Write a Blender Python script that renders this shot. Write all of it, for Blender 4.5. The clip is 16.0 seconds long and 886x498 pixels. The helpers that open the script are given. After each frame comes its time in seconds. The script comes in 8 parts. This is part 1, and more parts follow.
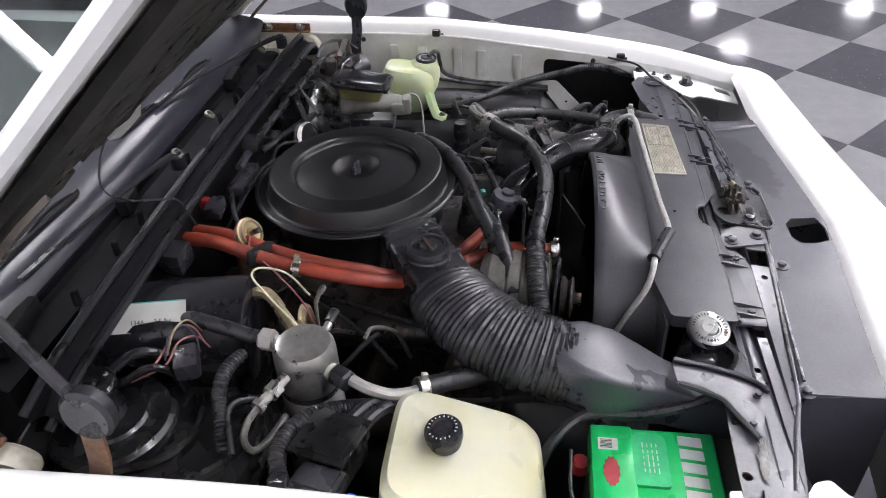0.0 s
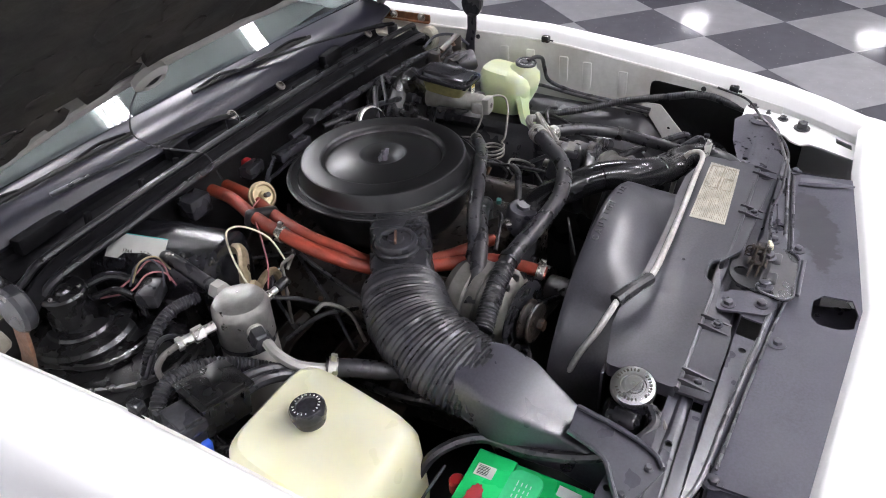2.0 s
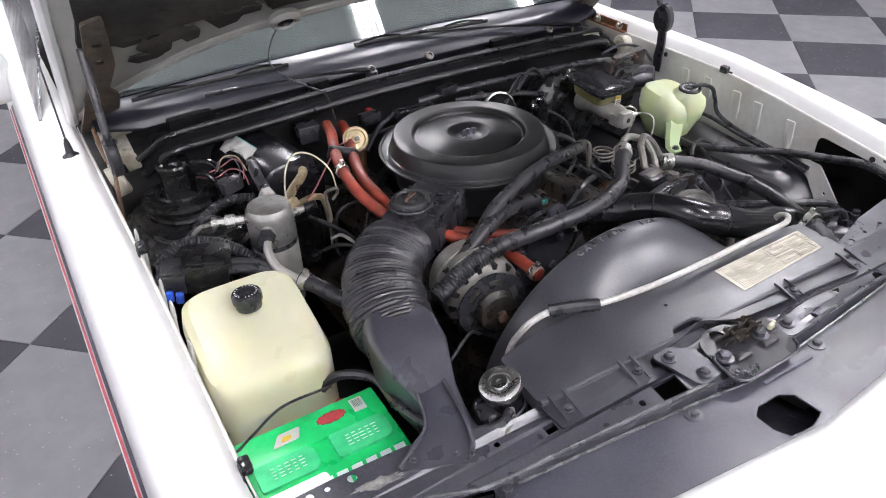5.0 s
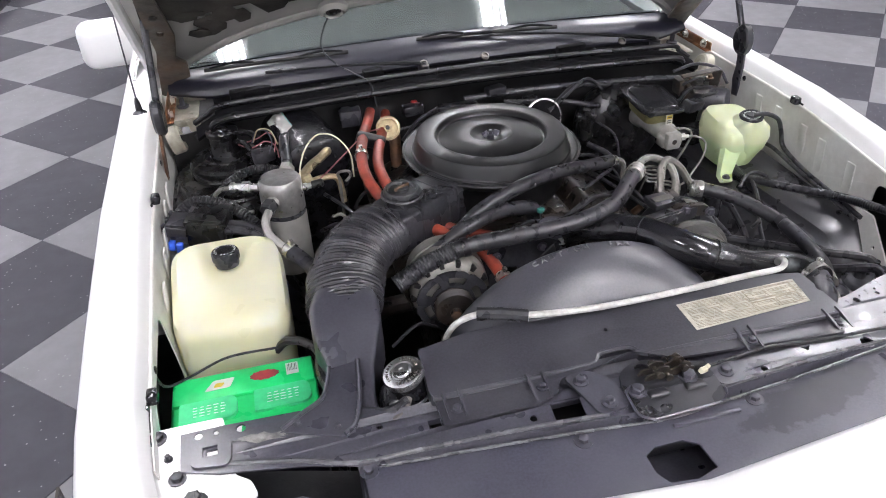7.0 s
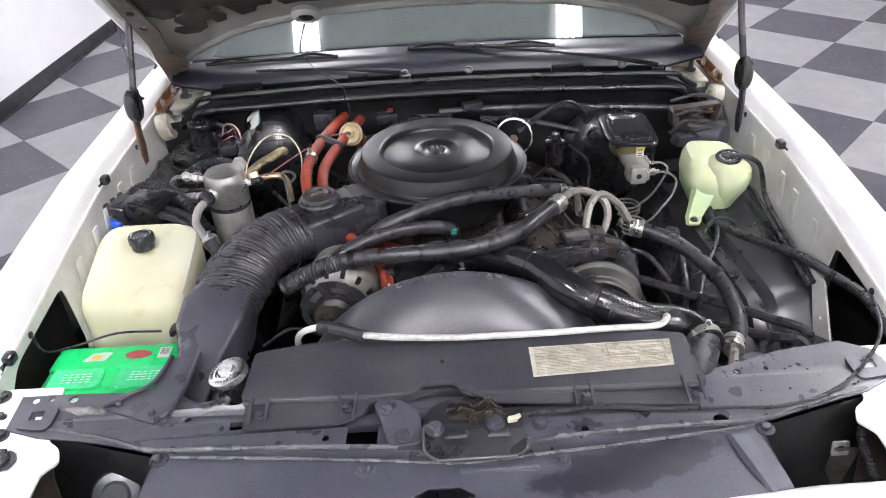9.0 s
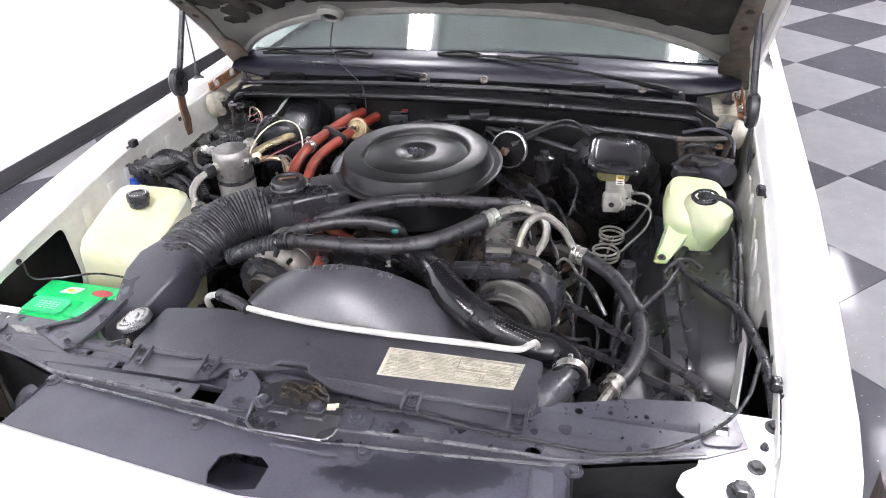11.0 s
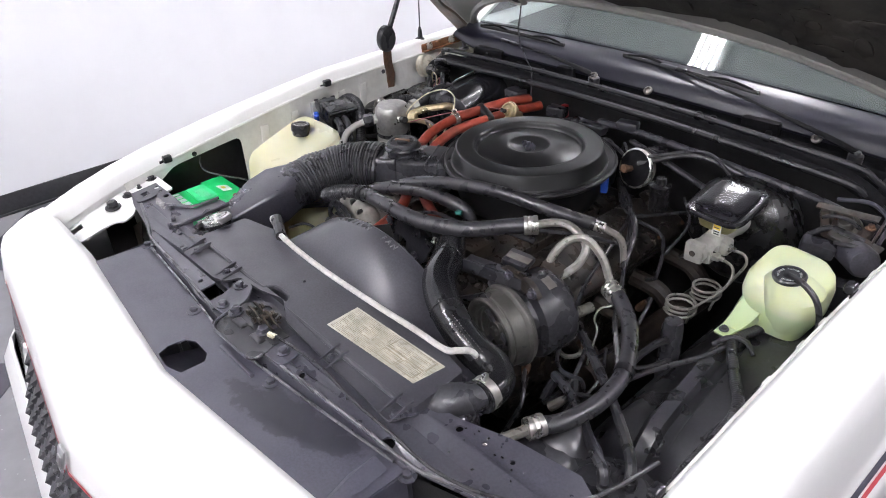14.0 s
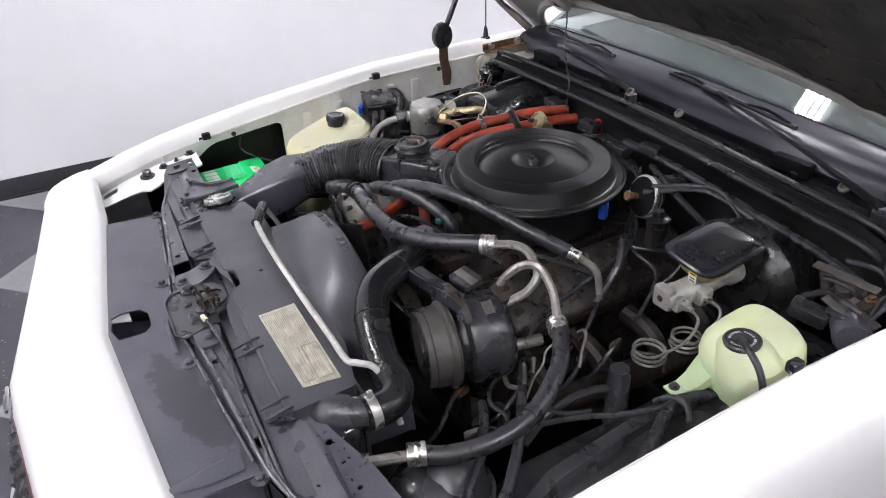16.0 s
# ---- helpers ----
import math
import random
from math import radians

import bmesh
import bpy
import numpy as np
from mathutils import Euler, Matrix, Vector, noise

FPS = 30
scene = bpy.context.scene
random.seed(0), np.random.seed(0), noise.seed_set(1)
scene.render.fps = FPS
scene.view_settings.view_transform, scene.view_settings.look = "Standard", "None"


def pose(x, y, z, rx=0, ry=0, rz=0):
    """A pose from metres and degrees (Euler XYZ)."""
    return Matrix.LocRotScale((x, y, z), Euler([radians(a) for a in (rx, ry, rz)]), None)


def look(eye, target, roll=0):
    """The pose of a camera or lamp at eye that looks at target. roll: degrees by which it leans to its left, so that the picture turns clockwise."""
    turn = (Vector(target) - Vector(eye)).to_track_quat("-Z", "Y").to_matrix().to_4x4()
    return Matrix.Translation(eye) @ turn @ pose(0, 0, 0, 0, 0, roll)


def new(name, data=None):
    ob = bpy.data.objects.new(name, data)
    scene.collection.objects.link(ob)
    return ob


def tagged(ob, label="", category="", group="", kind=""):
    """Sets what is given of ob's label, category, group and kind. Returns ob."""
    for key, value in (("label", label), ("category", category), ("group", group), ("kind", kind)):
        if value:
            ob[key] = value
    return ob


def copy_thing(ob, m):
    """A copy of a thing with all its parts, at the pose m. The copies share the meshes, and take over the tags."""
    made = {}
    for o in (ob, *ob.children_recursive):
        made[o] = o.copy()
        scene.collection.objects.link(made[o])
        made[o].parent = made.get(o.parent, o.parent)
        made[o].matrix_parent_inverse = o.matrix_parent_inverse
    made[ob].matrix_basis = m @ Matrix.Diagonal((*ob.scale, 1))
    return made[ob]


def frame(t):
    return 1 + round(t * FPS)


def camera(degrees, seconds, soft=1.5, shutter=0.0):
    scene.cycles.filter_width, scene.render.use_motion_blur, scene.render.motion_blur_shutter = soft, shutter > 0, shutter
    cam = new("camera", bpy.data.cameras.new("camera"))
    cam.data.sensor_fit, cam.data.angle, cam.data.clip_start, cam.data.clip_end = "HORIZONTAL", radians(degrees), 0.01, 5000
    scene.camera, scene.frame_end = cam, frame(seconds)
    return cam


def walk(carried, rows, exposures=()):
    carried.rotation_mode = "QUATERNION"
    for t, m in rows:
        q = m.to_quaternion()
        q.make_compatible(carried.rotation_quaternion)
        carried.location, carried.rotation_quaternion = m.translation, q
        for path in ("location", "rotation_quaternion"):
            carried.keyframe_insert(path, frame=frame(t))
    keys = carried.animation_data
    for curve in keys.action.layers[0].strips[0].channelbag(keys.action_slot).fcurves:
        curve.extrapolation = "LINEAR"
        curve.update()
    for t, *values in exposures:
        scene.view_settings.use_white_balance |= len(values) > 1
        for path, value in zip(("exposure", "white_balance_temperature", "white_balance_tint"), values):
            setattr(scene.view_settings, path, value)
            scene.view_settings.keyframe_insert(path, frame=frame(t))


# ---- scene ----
cam = camera(62.8, 16.0, soft=1.0)
PATH = [
    (0, (-1.172, -0.27, 1.612), (0.421, -0.03, 0.426), -3.0),
    (0.5, (-1.158, -0.381, 1.61), (0.402, 0.034, 0.429), -3.3),
    (1, (-1.131, -0.48, 1.609), (0.389, 0.074, 0.433), -3.6),
    (1.5, (-1.098, -0.573, 1.608), (0.371, 0.109, 0.434), -3.5),
    (2, (-1.06, -0.664, 1.605), (0.35, 0.147, 0.441), -3.5),
    (2.5, (-1.025, -0.747, 1.602), (0.317, 0.187, 0.449), -3.3),
    (3, (-0.987, -0.836, 1.602), (0.242, 0.25, 0.458), -3.1),
    (3.5, (-0.944, -0.926, 1.597), (0.179, 0.286, 0.47), -3.2),
    (4, (-0.892, -1.007, 1.594), (0.114, 0.308, 0.472), -3.0),
    (4.2, (-0.87, -1.036, 1.593), (0.083, 0.318, 0.472), -2.8),
    (6.3, (-0.583, -1.26, 1.602), (0.008, 0.289, 0.483), -2.5),
    (6.5, (-0.557, -1.273, 1.601), (-0.035, 0.303, 0.485), -2.4),
    (7, (-0.459, -1.312, 1.601), (-0.069, 0.304, 0.489), -2.6),
    (7.5, (-0.335, -1.34, 1.604), (-0.018, 0.292, 0.492), -2.8),
    (8, (-0.227, -1.352, 1.604), (-0.005, 0.299, 0.496), -2.9),
    (8.5, (-0.114, -1.359, 1.603), (-0.001, 0.304, 0.498), -3.0),
    (9, (0.0, -1.359, 1.605), (-0.01, 0.315, 0.509), -3.2),
    (9.5, (0.112, -1.353, 1.604), (-0.03, 0.322, 0.521), -3.4),
    (9.7, (0.158, -1.353, 1.605), (-0.036, 0.319, 0.525), -3.5),
    (11.8, (0.631, -1.311, 1.607), (-0.128, 0.21, 0.554), -3.3),
    (12, (0.659, -1.296, 1.603), (-0.181, 0.185, 0.554), -3.3),
    (12.5, (0.731, -1.245, 1.599), (-0.296, 0.118, 0.556), -3.0),
    (13, (0.82, -1.185, 1.596), (-0.303, 0.103, 0.556), -3.0),
    (13.5, (0.897, -1.122, 1.592), (-0.303, 0.085, 0.542), -2.9),
    (14, (0.975, -1.045, 1.592), (-0.313, 0.058, 0.532), -2.9),
    (14.5, (1.038, -0.968, 1.592), (-0.342, 0.012, 0.526), -2.9),
    (15, (1.087, -0.896, 1.59), (-0.373, -0.039, 0.524), -2.9),
    (15.5, (1.124, -0.802, 1.589), (-0.384, -0.032, 0.525), -3.4),
    (16, (1.145, -0.717, 1.588), (-0.38, 0.022, 0.526), -3.2),
]
walk(cam, [(t, look(eye, target, roll)) for t, eye, target, roll in PATH],
     exposures=[(0, -0.1), (1, 0.0), (3.5, 0.06), (6.5, 0.07), (8, 0.07), (9, 0.28), (9.7, 0.47), (12, 0.52), (12.5, 0.36), (13.5, 0.1), (14.5, 0.0), (16, -0.13)])
# ---- world and light ----
world = bpy.data.worlds.new("world")
scene.world = world
world.use_nodes = True
world.node_tree.nodes["Background"].inputs[0].default_value = (0.75, 0.8, 0.9, 1)
world.node_tree.nodes["Background"].inputs[1].default_value = 0.05
scene.view_settings.exposure = 0.0
LAMP_GLOW = 90.0


# ---- materials ----
def material(name, color, rough=0.5, metal=0.0, grain=60.0, vary=0.15, bump=0.1, bump_scale=200.0, stain=None, stain_amount=0.0,
             stain_scale=6.0, coat=0.0, rough_vary=0.1, per_piece=0.0, spec=0.5, patch=None, fluid=None):
    m = bpy.data.materials.new(name)
    m.use_nodes = True
    nodes, links = m.node_tree.nodes, m.node_tree.links
    bsdf = nodes["Principled BSDF"]
    coord = nodes.new("ShaderNodeTexCoord")

    def noisy(scale, detail=4.0, rough_=0.6):
        n = nodes.new("ShaderNodeTexNoise")
        n.inputs["Scale"].default_value, n.inputs["Detail"].default_value, n.inputs["Roughness"].default_value = scale, detail, rough_
        links.new(coord.outputs["Object"], n.inputs["Vector"])
        return n.outputs["Fac"]

    def ramp(fac, lo, hi, a=0.0, b=1.0):
        r = nodes.new("ShaderNodeMapRange")
        r.inputs["From Min"].default_value, r.inputs["From Max"].default_value = lo, hi
        r.inputs["To Min"].default_value, r.inputs["To Max"].default_value = a, b
        links.new(fac, r.inputs["Value"])
        return r.outputs["Result"]

    def mix(fac, a, b, mode="MIX"):
        x = nodes.new("ShaderNodeMix")
        x.data_type, x.blend_type = "RGBA", mode
        for socket, value in ((x.inputs[0], fac), (x.inputs[6], a), (x.inputs[7], b)):
            if isinstance(value, (int, float)):
                socket.default_value = value
            elif isinstance(value, tuple):
                socket.default_value = (*value[:3], 1)
            else:
                links.new(value, socket)
        return x.outputs[2]

    dark = tuple(c * (1 - vary) for c in color)
    light = tuple(min(1, c * (1 + vary)) for c in color)
    shade = mix(ramp(noisy(grain), 0.35, 0.65), dark, light)
    if stain:
        shade = mix(ramp(noisy(stain_scale, 2.0, 0.5), 0.46 - stain_amount * 0.2, 0.80, 0.0, min(1, stain_amount * 1.9)), shade, tuple(stain))
    if per_piece:
        info = nodes.new("ShaderNodeObjectInfo")
        shade = mix(ramp(info.outputs["Random"], 0, 1, 0, per_piece), shade, tuple(c * 0.55 for c in color))
    if patch:
        # an oil stain of its own outline: centre, half sizes, slope and colour
        cx, cy, rx, ry, slope, oil = patch
        axis = nodes.new("ShaderNodeSeparateXYZ")
        links.new(coord.outputs["Object"], axis.inputs[0])

        def calc(op, a, b):
            n = nodes.new("ShaderNodeMath")
            n.operation = op
            for socket, value in zip(n.inputs, (a, b)):
                if isinstance(value, (int, float)):
                    socket.default_value = value
                else:
                    links.new(value, socket)
            return n.outputs[0]

        u = calc("SUBTRACT", axis.outputs[0], cx)
        v = calc("SUBTRACT", calc("SUBTRACT", axis.outputs[1], cy), calc("MULTIPLY", u, slope))
        far = calc("ADD", calc("POWER", calc("DIVIDE", u, rx), 2.0), calc("POWER", calc("DIVIDE", v, ry), 2.0))
        edge = calc("ADD", far, calc("MULTIPLY", calc("SUBTRACT", noisy(38.0, 5.0, 0.6), 0.5), 3.2))
        shade = mix(calc("MULTIPLY", ramp(edge, 1.15, 0.75), 0.85), shade, tuple(oil))
    if fluid:
        # the liquid inside shows through up to its level
        axis = nodes.new("ShaderNodeSeparateXYZ")
        links.new(coord.outputs["Object"], axis.inputs[0])
        shade = mix(ramp(axis.outputs[2], fluid[0] + 0.006, fluid[0] - 0.006, 0.0, 0.8), shade, fluid[1])
    links.new(shade, bsdf.inputs["Base Color"])
    links.new(ramp(noisy(stain_scale * 2.3, 2.0, 0.5), 0.3, 0.7, max(0.02, rough - rough_vary), min(1, rough + rough_vary)), bsdf.inputs["Roughness"])
    bsdf.inputs["Metallic"].default_value = metal
    bsdf.inputs["Coat Weight"].default_value = coat
    bsdf.inputs["Coat Roughness"].default_value = 0.04
    bsdf.inputs["Specular IOR Level"].default_value = spec
    if bump:
        b = nodes.new("ShaderNodeBump")
        b.inputs["Strength"].default_value, b.inputs["Distance"].default_value = bump, 0.002
        links.new(noisy(bump_scale, 6.0, 0.65), b.inputs["Height"])
        links.new(b.outputs["Normal"], bsdf.inputs["Normal"])
    return m


def glowing(name, color, strength):
    m = bpy.data.materials.new(name)
    m.use_nodes = True
    bsdf = m.node_tree.nodes["Principled BSDF"]
    bsdf.inputs["Base Color"].default_value = (*color, 1)
    bsdf.inputs["Emission Color"].default_value = (*color, 1)
    bsdf.inputs["Emission Strength"].default_value = strength
    return m


WHITE_PAINT = material("white car paint", (0.84, 0.84, 0.83), 0.34, vary=0.008, bump=0.0, coat=0.15, rough_vary=0.02)
INNER_WHITE = material("dull white inner panel paint", (0.68, 0.68, 0.655), 0.42, vary=0.05, grain=60, stain=(0.42, 0.38, 0.31), stain_amount=0.3, stain_scale=9)
BARE_PRIMER = material("grey primer on hood underside", (0.42, 0.415, 0.39), 0.5, vary=0.08, grain=6, stain=(0.2, 0.18, 0.15), stain_amount=0.25, stain_scale=5)
# The next three blacks hold some bluish sheen in their colour, besides dust and scuffs.
BLACK_SATIN = material("satin black sheet metal", (0.041, 0.040, 0.053), 0.33, vary=0.33, grain=240, stain=(0.080, 0.078, 0.094), stain_amount=0.32, stain_scale=11, rough_vary=0.08, bump=0.03, bump_scale=160, spec=0.95)
BLACK_FILLER = material("scuffed black filler panel", (0.050, 0.049, 0.068), 0.40, spec=0.85, vary=0.24, grain=260, stain=(0.088, 0.086, 0.106), stain_amount=0.5, stain_scale=8, rough_vary=0.08, bump=0.02, bump_scale=140, patch=(0.222, -0.717, 0.125, 0.036, 0.20, (0.014, 0.014, 0.021)))
SHROUD_PLASTIC = material("black shroud plastic greyed by dust and sheen", (0.036, 0.035, 0.044), 0.36, vary=0.30, grain=260, stain=(0.077, 0.076, 0.087), stain_amount=0.38, stain_scale=9, bump=0.02, bump_scale=200, rough_vary=0.06, spec=0.8)
HOUSING = material("dusty black wheel housing plastic", (0.020, 0.020, 0.024), 0.30, vary=0.3, grain=200, stain=(0.05, 0.049, 0.052), stain_amount=0.25, stain_scale=7, bump=0.04, rough_vary=0.1, spec=0.7)
BLACK_PLASTIC = material("dusty black moulded plastic", (0.030, 0.030, 0.035), 0.29, vary=0.3, grain=150, stain=(0.018, 0.018, 0.020), stain_amount=0.3, stain_scale=9, bump=0.10, rough_vary=0.12)
DARK_MOULD = material("dark shiny moulded plastic", (0.008, 0.008, 0.009), 0.27, vary=0.3, grain=120, stain=(0.03, 0.029, 0.027), stain_amount=0.15, stain_scale=14, bump=0.03, rough_vary=0.08, spec=0.6)
GLOSS_BLACK = material("glossy black enamel", (0.016, 0.016, 0.019), 0.2, vary=0.2, grain=90, bump=0.03, rough_vary=0.06)
COWL_BLACK = material("semi-gloss blue-black cowl paint", (0.007, 0.007, 0.013), 0.31, vary=0.2, grain=200, bump=0.0, rough_vary=0.02, spec=0.4)
LID_BLACK = material("semi-gloss black air cleaner enamel", (0.012, 0.012, 0.013), 0.32, vary=0.08, grain=60, bump=0.0, rough_vary=0.01, spec=0.55)
RUBBER = material("black rubber hose", (0.023, 0.023, 0.027), 0.32, vary=0.3, grain=130, stain=(0.055, 0.053, 0.052), stain_amount=0.22, stain_scale=24, bump=0.1, bump_scale=300)
RUBBER_SHINY = material("shiny black radiator hose rubber", (0.010, 0.010, 0.012), 0.2, vary=0.2, grain=60, stain=(0.05, 0.05, 0.05), stain_amount=0.15, bump=0.04, bump_scale=200)
SEAL_RUBBER = material("black bonnet seal rubber", (0.010, 0.010, 0.012), 0.32, vary=0.2, grain=80, spec=0.45, bump=0.04)
GREASE = material("oily dark engine castings", (0.017, 0.0155, 0.0145), 0.36, vary=0.5, grain=60, stain=(0.075, 0.052, 0.037), stain_amount=0.32, stain_scale=20, bump=0.6, bump_scale=90, rough_vary=0.2)
UNDERCOAT = material("matt black undercoat", (0.009, 0.009, 0.010), 0.45, vary=0.35, grain=60, stain=(0.045, 0.043, 0.04), stain_amount=0.2, bump=0.3, bump_scale=150)
INSULATION = material("torn black hood insulation", (0.013, 0.012, 0.0105), 0.9, vary=0.7, grain=14, stain=(0.050, 0.042, 0.034), stain_amount=0.5, stain_scale=9, bump=1.0, bump_scale=60)
ALUMINIUM = material("dull cast aluminium", (0.50, 0.49, 0.46), 0.44, metal=0.45, vary=0.08, grain=30, stain=(0.34, 0.32, 0.28), stain_amount=0.2, stain_scale=20, bump=0.03, rough_vary=0.06)
DULL_CAST = material("dirty grey casting", (0.19, 0.18, 0.165), 0.5, metal=0.3, vary=0.3, grain=40, stain=(0.06, 0.05, 0.04), stain_amount=0.45, stain_scale=18, bump=0.3)
WORN_EDGE = material("worn grey edge of black sheet metal", (0.13, 0.128, 0.138), 0.30, vary=0.4, grain=60, stain=(0.05, 0.05, 0.055), stain_amount=0.5, stain_scale=14, bump=0.05, spec=0.8)
SCUFF = material("pale scuffed primer", (0.30, 0.29, 0.27), 0.5, vary=0.4, grain=90, stain=(0.07, 0.07, 0.075), stain_amount=0.5, stain_scale=60, bump=0.1)
WET = material("wet black spots", (0.012, 0.012, 0.013), 0.08, vary=0.2, bump=0.0, rough_vary=0.02, spec=0.9)
FLAT_BLACK = material("flat black paint", (0.007, 0.007, 0.008), 0.75, vary=0.3, grain=90, spec=0.06, bump=0.05)
ORANGE_RUST = material("orange rusty steel", (0.24, 0.10, 0.04), 0.55, metal=0.2, vary=0.4, grain=50, stain=(0.09, 0.05, 0.03), stain_amount=0.4, stain_scale=22, bump=0.3)
HINGE = material("mottled dark hinge steel with rust", (0.075, 0.066, 0.056), 0.5, metal=0.2, vary=0.4, grain=40, stain=(0.15, 0.09, 0.05), stain_amount=0.45, stain_scale=16, bump=0.3)
STEEL_TUBE = material("bright zinc-plated steel", (0.68, 0.67, 0.64), 0.3, metal=0.9, vary=0.15, grain=80, stain=(0.28, 0.22, 0.16), stain_amount=0.2, stain_scale=25, bump=0.08)
GREY_TUBE = material("grey oxidised aluminium tube", (0.27, 0.262, 0.24), 0.36, metal=0.45, vary=0.2, grain=90, stain=(0.17, 0.155, 0.13), stain_amount=0.35, stain_scale=30, bump=0.1)
PALE_TUBE = material("dull white plated tube", (0.62, 0.61, 0.58), 0.38, metal=0.1, vary=0.15, grain=90, stain=(0.42, 0.39, 0.34), stain_amount=0.3, stain_scale=30, bump=0.1)
BRASS = material("gold-passivated steel", (0.56, 0.47, 0.30), 0.36, metal=0.8, vary=0.25, grain=60, stain=(0.2, 0.15, 0.08), stain_amount=0.3, bump=0.12)
RED_HOSE = material("faded red silicone hose", (0.29, 0.040, 0.020), 0.42, vary=0.25, grain=40, stain=(0.13, 0.045, 0.032), stain_amount=0.35, stain_scale=15, bump=0.25, bump_scale=300)
RED_PLASTIC = material("bright red plastic", (0.32, 0.018, 0.022), 0.35, vary=0.1)
DARK_RUST = material("dark oily rusty iron", (0.016, 0.012, 0.010), 0.5, vary=0.6, grain=80, stain=(0.06, 0.032, 0.018), stain_amount=0.2, stain_scale=30, bump=0.5)
RUST_DIM = material("dirty brown painted steel", (0.11, 0.085, 0.065), 0.5, vary=0.3, grain=30, stain=(0.03, 0.028, 0.026), stain_amount=0.4, stain_scale=12, bump=0.2)
RUST = material("rusty brown steel", (0.17, 0.085, 0.045), 0.6, vary=0.5, grain=60, stain=(0.05, 0.04, 0.035), stain_amount=0.5, stain_scale=30, bump=0.5)
TANK_CREAM = material("aged translucent cream polythene", (0.74, 0.73, 0.54), 0.36, vary=0.06, grain=8, stain=(0.66, 0.60, 0.36), stain_amount=0.3, stain_scale=5, bump=0.06, bump_scale=40, fluid=(0.735, (0.70, 0.66, 0.43)))
TANK_GREEN = material("translucent pale green polythene", (0.70, 0.74, 0.50), 0.36, vary=0.06, grain=9, stain=(0.60, 0.68, 0.36), stain_amount=0.35, stain_scale=6, bump=0.05, bump_scale=40, fluid=(0.838, (0.53, 0.67, 0.37)))
for tank in (TANK_CREAM, TANK_GREEN):
    b = tank.node_tree.nodes["Principled BSDF"]
    b.inputs["Subsurface Weight"].default_value = 0.35
    b.inputs["Subsurface Radius"].default_value = (0.02, 0.018, 0.008)
GREEN_PLASTIC = material("bright green battery plastic", (0.014, 0.60, 0.16), 0.34, vary=0.06, bump=0.05)
GREEN_PALE = material("pale green moulded panel", (0.06, 0.66, 0.26), 0.4, vary=0.08)
PAPER = material("worn white paper label", (0.70, 0.70, 0.66), 0.6, vary=0.06, grain=30, stain=(0.5, 0.47, 0.4), stain_amount=0.3)
FOIL = material("yellowed foil emission label", (0.58, 0.56, 0.48), 0.36, metal=0.15, vary=0.18, grain=30, stain=(0.30, 0.27, 0.20), stain_amount=0.4, stain_scale=26)
LABEL_INK = material("faded label print", (0.33, 0.30, 0.23), 0.6, vary=0.2)
INK = material("faded black print", (0.05, 0.048, 0.042), 0.6, vary=0.2)
WHITE_PRINT = material("white print", (0.82, 0.84, 0.82), 0.5, vary=0.05)
YELLOW = material("yellow sticker", (0.72, 0.52, 0.05), 0.5, vary=0.08)
YELLOW_RESIN = material("amber nylon reservoir", (0.33, 0.31, 0.13), 0.4, vary=0.2, stain=(0.14, 0.12, 0.06), stain_amount=0.4)
CREAM_PLASTIC = material("cream plastic clip", (0.72, 0.68, 0.50), 0.5)
BLUE_PLASTIC = material("blue connector plastic", (0.03, 0.10, 0.55), 0.4)
TEAL = material("teal ink border", (0.10, 0.45, 0.42), 0.5)
DARK_TEAL = material("faded dark green plastic", (0.03, 0.16, 0.14), 0.5)
PULLEY_GREY = material("worn grey pulley iron", (0.085, 0.082, 0.075), 0.42, metal=0.25, vary=0.3, grain=50, stain=(0.03, 0.028, 0.026), stain_amount=0.4, stain_scale=25, bump=0.08)
CAN_METAL = material("brushed aluminium canister", (0.46, 0.455, 0.44), 0.36, metal=0.75, vary=0.15, grain=70, stain=(0.30, 0.28, 0.25), stain_amount=0.35, stain_scale=26, bump=0.04, rough_vary=0.1)
CHROME = material("chromed cap", (0.62, 0.62, 0.61), 0.28, metal=1.0, vary=0.08, bump=0.0, rough_vary=0.04)
STRIPE_RED = material("red vinyl stripe", (0.42, 0.05, 0.06), 0.4)
STRIPE_DARK = material("plain dark tone", (0.05, 0.05, 0.07), 0.4)
FAR_PAINT = material("grey of the unseen hall walls", (0.16, 0.16, 0.165), 0.7, vary=0.05, grain=3)
WALL_PAINT = material("white painted wall", (0.70, 0.705, 0.73), 0.6, vary=0.02, grain=3, stain=(0.66, 0.66, 0.66), stain_amount=0.06, stain_scale=2.2, bump=0.06, bump_scale=60)
BASE_BLACK = material("black vinyl skirting", (0.025, 0.025, 0.028), 0.4, vary=0.2)
CEILING_PAINT = material("pale ceiling paint", (0.66, 0.66, 0.67), 0.7, vary=0.1, grain=4)
FIXTURE = material("white enamel light fixture", (0.75, 0.75, 0.74), 0.4)
TUBE_GLOW = glowing("fluorescent tube", (0.972, 0.95, 1.0), LAMP_GLOW)
DASH = material("grey vinyl dashboard", (0.07, 0.07, 0.068), 0.6, vary=0.1)
TYRE = material("tyre rubber", (0.02, 0.02, 0.021), 0.7, vary=0.2)


